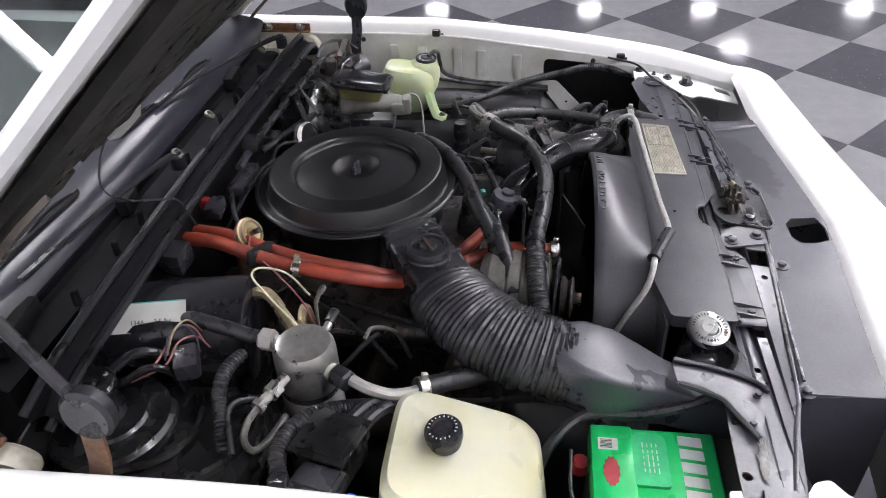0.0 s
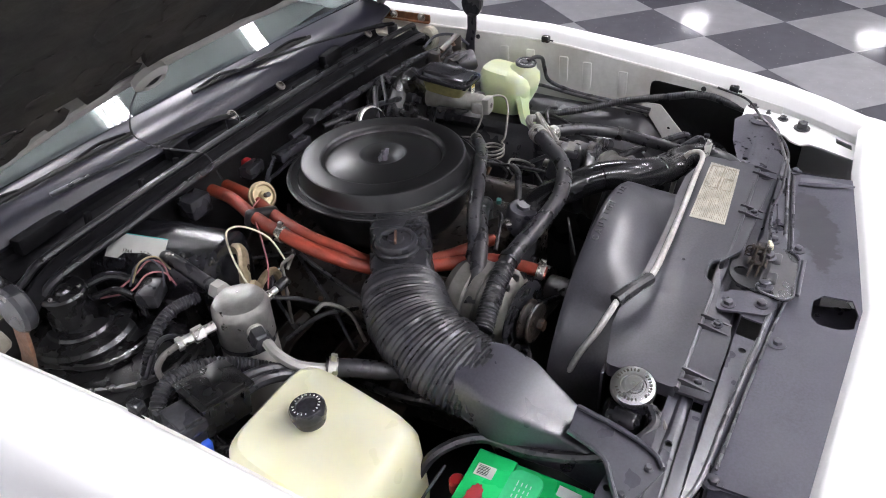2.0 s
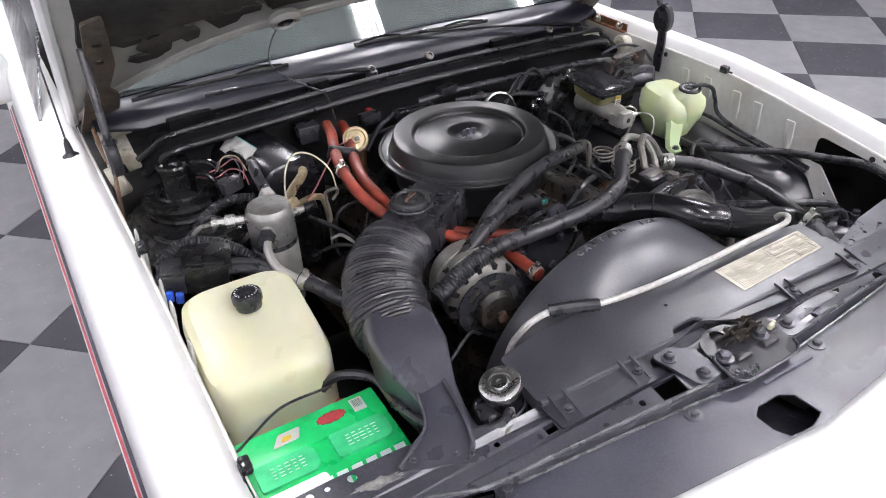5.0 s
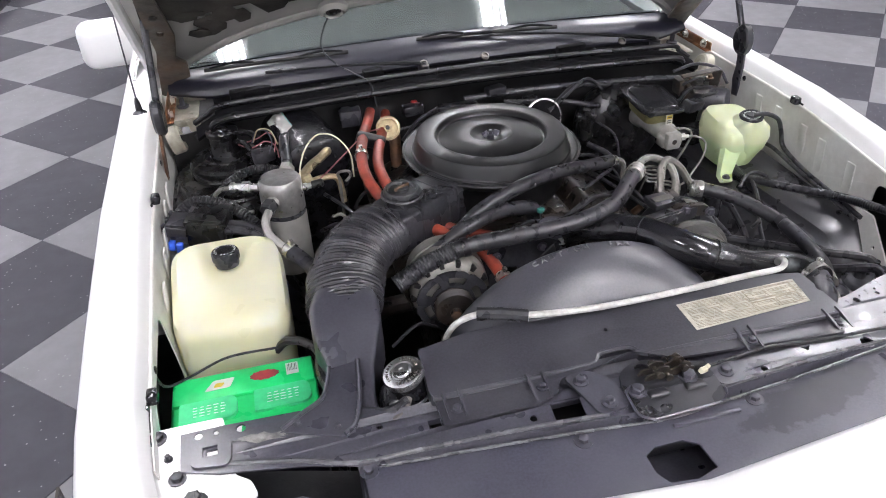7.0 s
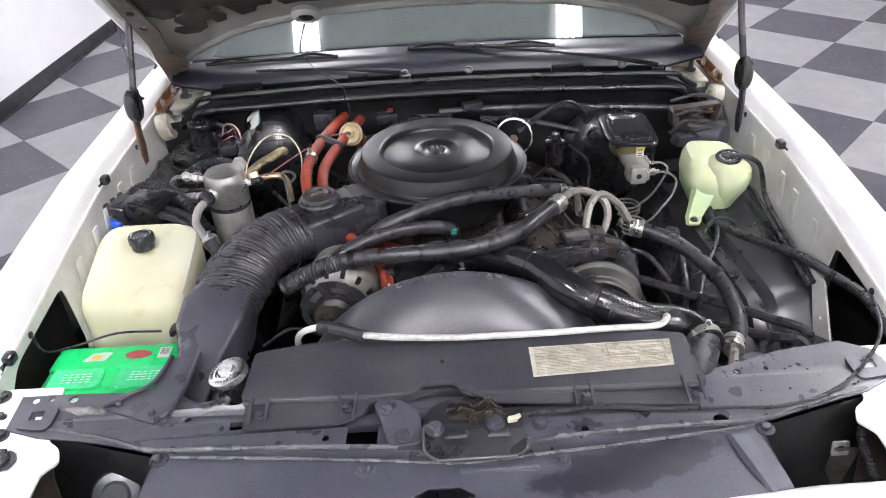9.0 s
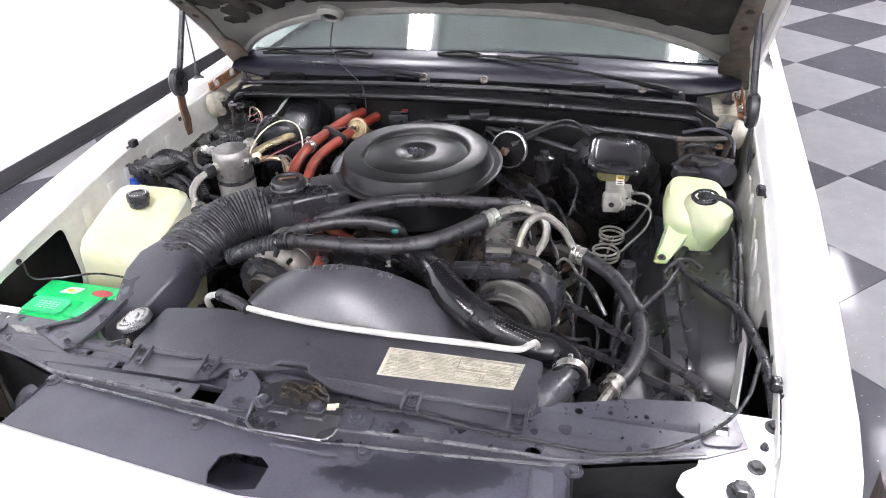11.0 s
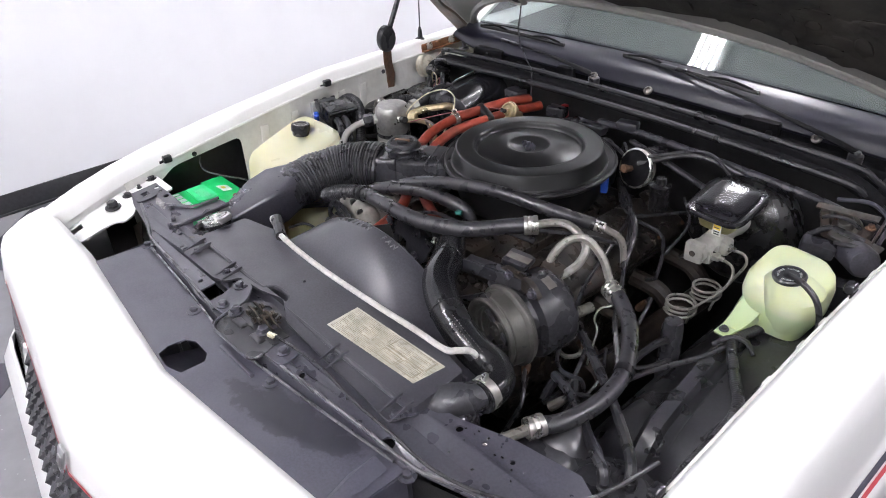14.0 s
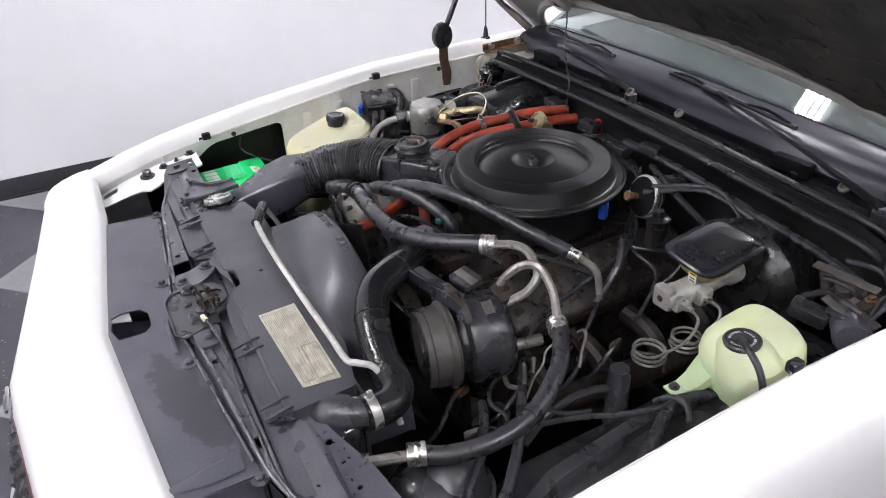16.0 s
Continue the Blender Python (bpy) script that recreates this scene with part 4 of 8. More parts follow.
for x in (-0.080, 0.077, 0.46):
    bm = fresh()
    add_lathe(bm, [(0.0105, 0), (0.0105, 0.004), (0.0065, 0.006), (0.006, 0.002), (0.0, 0.002)], pose(x, 0.372 + 0.1 * x * x, 0.992 - 0.07 * x * x, 40, 0, 0), 16)
    part("cowl_plug", bm, DULL_CAST, car, "round metal plug on the cowl")
for x in (0.12, 0.21, 0.245, 0.37, -0.33, -0.245, -0.45, -0.05):
    bm = fresh()
    add_box(bm, (x, 0.372, 0.964), (0.014, 0.010, 0.026), 0.004, (0, 10, 20))
    part("clip", bm, FLAT_BLACK, car, "black plastic clip on the cowl")
# ---- front of the bay: radiator support, filler panel, shroud, radiator ----
def support_z(x, y):
    return 0.846 - 0.02 * min(1.0, abs(x) / 0.42) ** 2 + 0.10 * (y + 0.64)


def lip_line(x):
    return -0.690 + 0.09 * abs(x)


support = thing("radiator_support", (0, -0.62, 0.30), "satin black sheet metal radiator support with bolts and slots", "radiator support")
outer = [(-0.660, -0.598), (-0.660, -0.537), (-0.600, -0.536), (-0.50, -0.539), (-0.46, -0.543), (-0.40, -0.565), (-0.34, -0.580), (0.34, -0.580), (0.365, -0.560), (0.42, -0.545), (0.50, -0.522),
         (0.600, -0.508), (0.642, -0.528), (0.655, -0.578), (0.60, -0.606), (0.50, -0.632)]
outer += [(x, lip_line(x)) for x in (0.43, 0.36, 0.28, 0.2, 0.12, 0.05, -0.05, -0.12, -0.2, -0.28, -0.36, -0.43)] + [(-0.50, -0.632), (-0.61, -0.614)]
square = lambda x, y, a, b: [(x - a, y - b), (x + a, y - b), (x + a, y + b), (x - a, y + b)]
ring = lambda x, y, r, n=10: [(x + r * math.cos(2 * math.pi * k / n), y + r * math.sin(2 * math.pi * k / n)) for k in range(n)]
holes = [[(-0.154, -0.680), (-0.110, -0.681), (-0.108, -0.641), (-0.152, -0.639)], square(-0.617, -0.581, 0.009, 0.007), square(0.623, -0.560, 0.009, 0.007), square(-0.315, -0.620, 0.009, 0.007), ring(0.178, -0.662, 0.0055), ring(-0.182, -0.655, 0.0055),
         ring(0.372, -0.648, 0.011), [(0.258, -0.636), (0.276, -0.636), (0.267, -0.645)], ring(0.425, -0.560, 0.006), ring(0.47, -0.555, 0.004), ring(0.52, -0.552, 0.004), ring(-0.578, -0.547, 0.007), ring(-0.492, -0.549, 0.005), ring(-0.636, -0.546, 0.006), ring(-0.612, -0.546, 0.004), ring(-0.39, -0.60, 0.005)]
bm = fresh()
add_plate(bm, outer, holes, 0.003, lambda u, v, w: (u, v, support_z(u, v) + w))
part("top_plate", bm, BLACK_SATIN, support)
# front flange and the raised bead along it
bm = fresh()
xs = [-0.43 + 0.86 * k / 24 for k in range(25)]
add_grid(bm, [[(x, lip_line(x) + 0.001, support_z(x, lip_line(x)) - 0.001), (x, lip_line(x) - 0.004, 0.818), (x, lip_line(x) - 0.002, 0.60)] for x in xs])
part("front_flange", bm, BLACK_SATIN, support)
bm = fresh()
add_tube(bm, [(-0.60, -0.600, 0.829), (-0.50, -0.626, 0.830)] + [(x, lip_line(x) + 0.004, support_z(x, lip_line(x)) + 0.001) for x in (-0.43, -0.32, -0.2, -0.08)], 0.0034, 8, 5)
part("bead", bm, WORN_EDGE, support, "worn grey edge of the folded seam")
bm = fresh()
add_tube(bm, [(x, lip_line(x) + 0.004, support_z(x, lip_line(x)) + 0.001) for x in (0.08, 0.2, 0.32, 0.43)] + [(0.50, -0.626, 0.830), (0.60, -0.600, 0.829)], 0.0034, 8, 5)
part("bead", bm, WORN_EDGE, support, "worn grey edge of the folded seam")
bm = fresh()
add_tube(bm, [(x, lip_line(x) - 0.008 - 0.002 * math.sin(x * 9), 0.8265) for x in (-0.40, -0.3, -0.2, -0.1, 0.0, 0.1, 0.2, 0.3, 0.40)], 0.0024, 6, 5)
part("seam_edge", bm, WORN_EDGE, support, "worn grey edge of the folded seam")
# wet spots on the end of the support
spots = random.Random(12)
bm = fresh()
for k in range(20):
    x, y = spots.uniform(0.42, 0.60), spots.uniform(-0.60, -0.535)
    if lip_line(x) + 0.03 < y < -0.54:
        r = spots.uniform(0.0008, 0.0024)
        add_lathe(bm, [(r, 0.0), (r * 0.7, r * 0.35), (0.0, r * 0.45)], pose(x, y, support_z(x, y) + 0.003, 0, 0, 40 * k) @ Matrix.Diagonal((1.4, 0.9, 1, 1)), 8)
tagged(part("wet_spots", bm, WET, support, "small wet dark spots"), kind="stuff")
# raised square pads on the ends
for s in (-1, 1):
    bm = fresh()
    b = -0.018 if s < 0 else 0.0
    add_plate(bm, round_poly([(s * 0.594, b - 0.590), (s * 0.648, b - 0.582), (s * 0.645, b - 0.541), (s * 0.590, b - 0.543)], 0.014), [square(s * 0.620, b - 0.561, 0.010, 0.008)], 0.004, lambda u, v, w: (u, v, support_z(u, v) + 0.005 + w))
    part("pad", bm, BLACK_SATIN, support)
    # end walls under the wings of the support
    bm = fresh()
    add_grid(bm, [[(s * 0.655, -0.578, 0.82), (s * 0.655, -0.578, 0.45)], [(s * 0.60, -0.606, 0.82), (s * 0.60, -0.606, 0.45)], [(s * 0.43, -0.652, 0.815), (s * 0.43, -0.652, 0.45)]])
    part("end_wall", bm, UNDERCOAT, support)
bolts = [(-0.096, -0.617), (-0.072, -0.664), (0.060, -0.639), (0.116, -0.656), (-0.03, -0.655), (0.355, -0.592)]
for x, y in bolts:
    bm = fresh()
    add_bolt(bm, (x, y, support_z(x, y) + 0.004), 0.0075, 0.008, (0, 0, 17 * x * 100), 1.6)
    part("bolt", bm, BLACK_SATIN, support)
# plates under the latch bolts
for c in ([(-0.118, -0.602), (-0.078, -0.600), (-0.050, -0.628), (-0.045, -0.676), (-0.092, -0.680), (-0.104, -0.640)], [(0.095, -0.634), (0.140, -0.640), (0.142, -0.676), (0.100, -0.680), (0.085, -0.655)]):
    bm = fresh()
    add_plate(bm, round_poly(c, 0.012), [], 0.004, lambda u, v, w: (u, v, support_z(u, v) + 0.0045 + w))
    part("latch_plate", bm, BLACK_SATIN, support)
# diagonal strap over the battery corner
bm = fresh()
brace_z = lambda u, v: support_z(u, v) + 0.006 + 0.02 * max(0, v + 0.56)
add_plate(bm, round_poly([(-0.438, -0.606), (-0.522, -0.574), (-0.488, -0.553), (-0.458, -0.536), (-0.442, -0.480), (-0.398, -0.476), (-0.404, -0.540), (-0.418, -0.590)], 0.004), [], 0.003, lambda u, v, w: (u, v, brace_z(u, v) + w))
strap = part("brace", bm, BLACK_SATIN, support, "black brace strap")
for x, y in ((-0.446, -0.588), (-0.500, -0.569)):
    bm = fresh()
    add_bolt(bm, (x, y, brace_z(x, y) + 0.002), 0.0045, 0.006, (0, 0, 20), 1.3)
    part("bolt", bm, BLACK_SATIN, strap)
for line in ([(-0.522, -0.573), (-0.490, -0.553), (-0.462, -0.536), (-0.450, -0.510), (-0.443, -0.480)], [(-0.438, -0.604), (-0.420, -0.588), (-0.406, -0.540), (-0.399, -0.478)]):
    bm = fresh()
    add_tube(bm, [(x, y, brace_z(x, y) + 0.004) for x, y in line], 0.0035, 8, 6)
    part("flange", bm, BLACK_SATIN, strap)
# pale scuffed patch beside the pad
scuff = random.Random(8)
bm = fresh()
rim = []
for k in range(26):
    a = 2 * math.pi * k / 26
    r = 1 + scuff.uniform(-0.3, 0.25)
    rim.append((-0.552 + 0.036 * r * math.cos(a), -0.573 - 0.1 * 0.036 * math.cos(a) + 0.0075 * r * math.sin(a)))
add_plate(bm, rim, [], 0.0005, lambda u, v, w: (u, v, support_z(u, v) + 0.0032 + w))
part("scuff", bm, SCUFF, support, "pale scuffed bare patch", smooth=0)

# filler panel between the support and the nose
bm = fresh()
front = [(x, inner_line(x) + 0.001) for x in (0.425, 0.32, 0.22, 0.12, 0.0, -0.12, -0.22, -0.32, -0.425)]
back = [(x, lip_line(x) - 0.004) for x in (-0.425, -0.3, -0.2, -0.1, 0.0, 0.1, 0.2, 0.3, 0.425)]
octagon = [(-0.058, -0.748), (-0.040, -0.737), (0.002, -0.737), (0.020, -0.750), (0.021, -0.792), (-0.012, -0.802), (-0.050, -0.798), (-0.060, -0.778)]
FILL = lambda u, v, w: (u, v, 0.8225 + 0.006 * min(1, (-0.69 - v) / 0.1) + w)
add_plate(bm, back + front, [octagon], 0.003, FILL)
filler = solo("filler_panel", bm, BLACK_FILLER, "scuffed black filler panel with an octagonal hole", "filler panel")
for x, y in ((-0.126, -0.699), (0.140, -0.698), (-0.417, -0.663), (0.430, -0.661)):
    bm = fresh()
    z = FILL(x, y, 0)[2]
    add_bolt(bm, (x, y, z), 0.007, 0.008, (0, 0, 900 * x), 1.9)
    part("bolt", bm, BLACK_SATIN, filler)
bm = fresh()
add_box(bm, (0.055, -0.712, 0.826), (0.105, 0.007, 0.006), 0.002)
part("pressed_edge", bm, BLACK_FILLER, filler)
for s in (-1, 1):
    bm = fresh()
    add_grid(bm, [[(s * 0.424, y, 0.826), (s * 0.43, y, 0.70), (s * 0.43, y, 0.45)] for y in (-0.66, -0.70, -0.74, -0.78)])
    part("side_flange", bm, BLACK_FILLER, filler)
bm = fresh()
add_grid(bm, [[(0.372, -0.672, 0.8245), (0.376, -0.674, 0.829), (0.404, -0.674, 0.8245)], [(0.376, -0.72, 0.8275), (0.384, -0.72, 0.832), (0.410, -0.72, 0.8265)], [(0.392, -0.775, 0.829), (0.396, -0.775, 0.830), (0.402, -0.775, 0.8285)]])
part("pressed_rib", bm, BLACK_FILLER, filler)
# shallow tray seen through the octagon
bm = fresh()
add_box(bm, (-0.02, -0.77, 0.770), (0.16, 0.13, 0.02), 0.004, (-14, 0, 0))
part("tray", bm, BLACK_SATIN, filler)

# bonnet latch
LATCH_IRON = material("greasy brown latch iron", (0.05, 0.044, 0.038), 0.38, metal=0.4, vary=0.5, grain=90, stain=(0.10, 0.07, 0.045), stain_amount=0.35, stain_scale=40, bump=0.2)
latch = thing("bonnet_latch", (0.018, -0.642, 0.845), "greasy worn steel bonnet latch with springs", "latch")
bm = fresh()
add_plate(bm, round_poly([(-0.046, -0.650), (-0.036, -0.618), (-0.008, -0.602), (0.030, -0.606), (0.052, -0.634), (0.094, -0.648), (0.094, -0.662), (-0.046, -0.664)], 0.012), [ring(0.000, -0.622, 0.013)], 0.004, lambda u, v, w: (u, v, 0.8515 + w))
part("base_plate", bm, HOUSING, latch, "dusty black base plate")
# dished plate in front of the jaws, with a rolled border
dish = round_poly([(-0.046, -0.652), (-0.044, -0.694), (-0.028, -0.706), (0.082, -0.704), (0.097, -0.692), (0.093, -0.652)], 0.012)
bm = fresh()
add_plate(bm, dish, [], 0.003, lambda u, v, w: (u, v, 0.8505 + 0.22 * (v + 0.66) + w))
pan = part("pressed_panel", bm, HOUSING, latch, "dished black latch panel")
bm = fresh()
add_tube(bm, [(u, v, 0.8520 + 0.22 * (v + 0.66)) for u, v in dish[:25]], 0.0022, 6, 2)
part("border", bm, BLACK_SATIN, pan)
for x in (0.000, 0.058):
    bm = fresh()
    add_box(bm, (x, -0.668, 0.8505), (0.034, 0.020, 0.006), 0.003, (-12, 0, 0), (0.8, 0.7))
    part("raised_pad", bm, HOUSING, pan)
hook = [(-0.026, 0.0), (0.050, 0.0), (0.054, 0.010), (0.044, 0.015), (0.040, 0.027), (0.026, 0.030), (0.021, 0.020), (0.012, 0.016), (0.008, 0.026), (-0.006, 0.031), (-0.014, 0.024), (-0.010, 0.015), (-0.022, 0.012)]
for y, dx in ((-0.633, 0.0), (-0.645, 0.004)):
    bm = fresh()
    add_plate(bm, round_poly([(u + dx + 0.012, v) for u, v in hook], 0.003), [ring(0.012 + dx, 0.009, 0.004)], 0.003, lambda u, v, w: (u, y - w - 0.25 * v, 0.8510 + v))
    part("jaw", bm, LATCH_IRON, latch, "greasy steel jaw")
for x, z in ((0.008, 0.868), (0.046, 0.872), (0.024, 0.860)):
    bm = fresh()
    add_lathe(bm, [(0.0, -0.015), (0.0055, -0.015), (0.0055, -0.011), (0.0032, -0.010), (0.0032, 0.010), (0.0055, 0.011), (0.0055, 0.015), (0, 0.015)], pose(x, -0.642, z, 90, 0, 0), 12)
    part("pin", bm, LATCH_IRON, latch, "worn steel pin")
for x, y, r in ((-0.029, -0.661, 0.0095), (0.054, -0.655, 0.0095)):
    bm = fresh()
    add_bolt(bm, (x, y, 0.852), r, 0.010, (0, 0, 20), 1.45)
    part("bolt", bm, BLACK_SATIN, latch)
bm = fresh()
coil = [(0.030 + 0.0016 * a, -0.624 + 0.0048 * math.cos(a * 0.9), 0.863 + 0.0048 * math.sin(a * 0.9)) for a in range(0, 20)]
add_tube(bm, coil, 0.0012, 5, 3)
part("spring", bm, LATCH_IRON, latch)
# no slot is cut: a flat dark strip draws its shade
bm = fresh()
add_box(bm, (0.076, -0.640, 0.8525), (0.036, 0.018, 0.002), 0.0)
part("slot", bm, UNDERCOAT, latch, "dark strip that draws the slot under the cable end")
bm = fresh()
add_box(bm, (0.078, -0.655, 0.860), (0.015, 0.009, 0.008), 0.002, (10, 0, 12), (0.7, 0.8))
add_box(bm, (0.086, -0.652, 0.861), (0.008, 0.006, 0.006), 0.0015, (10, 0, 20))
part("cable_clip", bm, CREAM_PLASTIC, latch, "cream plastic cable clip")
bm = fresh()
add_tube(bm, [(0.085, -0.652, 0.861), (0.19, -0.641, 0.860), (0.29, -0.646, 0.855), (0.38, -0.643, 0.848), (0.46, -0.640, 0.842), (0.54, -0.615, 0.840), (0.615, -0.562, 0.846), (0.652, -0.52, 0.868), (0.672, -0.45, 0.878)], 0.0028, 8)
solo("latch_cable", bm, RUBBER, "black bonnet release cable along the support", "cable")

# fan shroud with its dome
shroud = thing("fan_shroud", (0.02, -0.50, 0.35), "dusty black plastic fan shroud with a domed top", "fan shroud")
TOP = 0.858
bm = fresh()
outer = round_poly([(-0.312, -0.586), (-0.058, -0.588), (-0.048, -0.570), (0.008, -0.572), (0.016, -0.592), (0.366, -0.594), (0.362, -0.492), (0.26, -0.470), (-0.22, -0.470), (-0.308, -0.488)], 0.008)
add_plate(bm, outer, [ring(-0.016, -0.530, 0.0035)], 0.022, lambda u, v, w: (u, v, TOP + 0.05 * (v + 0.53) * (1 if v < -0.53 else 0) + w))
part("top_panel", bm, SHROUD_PLASTIC, shroud)
# rolled lip along the step and round the latch recess
for pts in ([(-0.308, -0.587), (-0.20, -0.588), (-0.075, -0.589), (-0.058, -0.584), (-0.048, -0.572), (-0.030, -0.569), (-0.010, -0.569), (0.006, -0.573), (0.014, -0.586), (0.024, -0.593)], [(0.024, -0.593), (0.10, -0.594), (0.22, -0.595), (0.362, -0.595)]):
    bm = fresh()
    add_tube(bm, [(u, v, TOP - 0.0045 + 0.05 * (v + 0.53)) for u, v in pts], 0.0048, 8, 5)
    part("rolled_lip", bm, SHROUD_PLASTIC, shroud)
bm = fresh()
outer = round_poly([(-0.304, -0.633), (-0.166, -0.636), (-0.133, -0.626), (-0.122, -0.603), (-0.055, -0.598), (0.0, -0.584), (0.06, -0.614), (0.35, -0.626), (0.362, -0.582), (-0.306, -0.582)], 0.008)
add_plate(bm, outer, [], 0.004, lambda u, v, w: (u, v, support_z(u, v) + 0.0045 + w))
part("front_flange", bm, SHROUD_PLASTIC, shroud)
for x in (-0.292, -0.268, -0.165, -0.142, 0.176, 0.200, 0.334, 0.358):
    bm = fresh()
    add_plate(bm, [(-0.632, 0.8495), (-0.586, 0.8495), (-0.586, 0.8595), (-0.596, 0.8585)], [], 0.004, lambda u, v, w: (x + w, u, v))
    part("gusset", bm, SHROUD_PLASTIC, shroud)
for x in (-0.28, -0.153, 0.188, 0.346):
    bm = fresh()
    add_bolt(bm, (x, -0.612, support_z(x, -0.612) + 0.006), 0.006, 0.006)
    part("bolt", bm, BLACK_SATIN, shroud)
DOME_X, DOME_Z, DOME_R = 0.012, 0.634, 0.288
bm = fresh()
rows = []
for k in range(41):
    a = radians(-86 + 172 * k / 40)
    sx, cz = math.sin(a), math.cos(a)
    rear = Vector((DOME_X + DOME_R * sx, -0.385, DOME_Z + DOME_R * cz))
    ramp_ = max(0.0, min(1.0, (rear.z - 0.80) / 0.06))
    nose_ = Vector((DOME_X + DOME_R * sx * 0.99, -0.482, min(rear.z, TOP - 0.004)))
    row = []
    for j in range(9):
        v = j / 8
        p = nose_.lerp(rear, v)
        p.z = nose_.z + (rear.z - nose_.z) * math.sin(v * math.pi / 2) ** 0.9
        row.append(p)
    row.append(rear + Vector((0, 0.006, -0.004)))
    row.append(rear + Vector((-sx * 0.012, 0.006, -cz * 0.014)))
    rows.append(row)
add_grid(bm, rows)
thicken(part("dome", bm, SHROUD_PLASTIC, shroud), 0.003)
# moulded warning round the dome
WORN = material("worn black plastic lettering", (0.07, 0.07, 0.078), 0.5, grain=300, stain=(0.6, 0.6, 0.58), stain_amount=0.3, stain_scale=70)
word = "CAUTION  FAN"
for k, ch in enumerate(word):
    if ch == " ":
        continue
    a = radians(-19 + 33 * k / (len(word) - 1))
    m = Matrix.Translation((DOME_X + DOME_R * math.sin(a), -0.3945, DOME_Z + DOME_R * math.cos(a) - 0.0005)) @ Matrix.Rotation(a, 4, "Y") @ Matrix.Rotation(radians(5), 4, "X")
    bm = fresh()
    add_text(bm, ch, 0.0155, m, 0.0014)
    part("letter", bm, WORN, shroud, "worn raised letter", smooth=0)
# emission label with rows of print that cannot be read
bm = fresh()
def sheet(x, y):
    lo = Vector((0.118 + 0.210 * x, -0.572 + 0.010 * x, 0))
    hi = Vector((0.118 + 0.218 * x, -0.509 + 0.004 * x, 0))
    p = lo.lerp(hi, y)
    p.z = TOP + 0.0006 + 0.05 * min(0, p.y + 0.53)
    return p


q = [bm.verts.new(sheet(*p)) for p in ((0, 0), (1, 0), (1, 1), (0, 1))]
bm.faces.new(q)
label = thicken(part("emission_label", bm, FOIL, shroud, "yellowed emission label with rows of faded print", smooth=0), -0.0008)
rng = random.Random(7)
bm = fresh()
for r in range(19):
    y = 0.06 + r * 0.0485
    x = 0.03
    while x < 0.95:
        w = rng.uniform(0.008, 0.11)
        if rng.random() < (0.9 if x < 0.52 or r % 4 else 0.25):
            add_box(bm, sheet(min(x + w / 2, 0.955), y) + Vector((0, 0, 0.0010)), (0.212 * w, rng.choice((0.0007, 0.0010, 0.0014)), 0.0004))
        x += w + 0.006
for x0, x1, y0, y1 in ((0.55, 0.74, 0.10, 0.42), (0.76, 0.95, 0.10, 0.42), (0.55, 0.95, 0.50, 0.93)):
    for a_, b_ in (((x0, y0), (x1, y0)), ((x0, y1), (x1, y1)), ((x0, y0), (x0, y1)), ((x1, y0), (x1, y1))):
        pa, pb = sheet(*a_), sheet(*b_)
        add_box(bm, (pa + pb) / 2 + Vector((0, 0, 0.0011)), (max(0.0009, abs(pb.x - pa.x)), max(0.0009, abs(pb.y - pa.y)), 0.0004))
tagged(part("print", bm, LABEL_INK, label, "rows of unreadable print", smooth=0), kind="stuff")
# lower shroud body behind the radiator
bm = fresh()
add_plate(bm, [(-0.31, 0.40), (0.36, 0.40), (0.36, TOP - 0.02), (-0.31, TOP - 0.02)], [], 0.004, lambda u, v, w: (u, -0.486 - w, v))
part("back_panel", bm, SHROUD_PLASTIC, shroud)

radiator = thing("radiator", (0.02, -0.53, 0.35), "black radiator with side tanks and chromed cap", "radiator")
bm = fresh()
add_box(bm, (0.02, -0.535, 0.61), (0.66, 0.05, 0.44), 0.01)
part("core", bm, UNDERCOAT, radiator)
for x in (-0.345, 0.385):
    bm = fresh()
    add_box(bm, (x, -0.530, 0.62), (0.065, 0.062, 0.42), 0.022, seg=4)
    part("side_tank", bm, GLOSS_BLACK, radiator)
bm = fresh()
add_tube(bm, [(0.36, -0.545, 0.815), (0.372, -0.535, 0.830), (0.392, -0.508, 0.836), (0.40, -0.488, 0.836)], [0.032, 0.030, 0.024, 0.023], 18)
part("outlet_neck", bm, BLACK_PLASTIC, radiator)
CAP_AT = pose(-0.340, -0.536, 0.861, 2, -15, 0)
bm = fresh()
add_lathe(bm, [(0.028, -0.09), (0.027, -0.030), (0.024, -0.022), (0.024, -0.014), (0.0275, -0.012), (0.0275, -0.006)], CAP_AT, 24)
neck = part("filler_neck", bm, GLOSS_BLACK, radiator, "glossy black filler neck")
bm = fresh()
add_lathe(bm, [(0.0265, -0.040), (0.0295, -0.042), (0.0295, -0.045), (0.0265, -0.047)], CAP_AT, 24, caps=False)
part("ring", bm, BLACK_SATIN, neck)
bm = fresh()
add_tube(bm, [(-0.340, -0.560, 0.835), (-0.350, -0.578, 0.830), (-0.368, -0.590, 0.826)], 0.0065, 10)
part("overflow_stub", bm, DULL_CAST, neck, "worn metal overflow stub")
bm = fresh()
add_lathe(bm, [(0.0, 0.0085), (0.003, 0.0085), (0.004, 0.0105), (0.0115, 0.0105), (0.013, 0.0085), (0.0140, 0.0065), (0.0165, 0.0060), (0.0175, 0.0080), (0.0275, 0.0072), (0.0300, 0.0055), (0.0312, 0.0020), (0.0312, -0.0045), (0.0290, -0.006)], CAP_AT, 40)
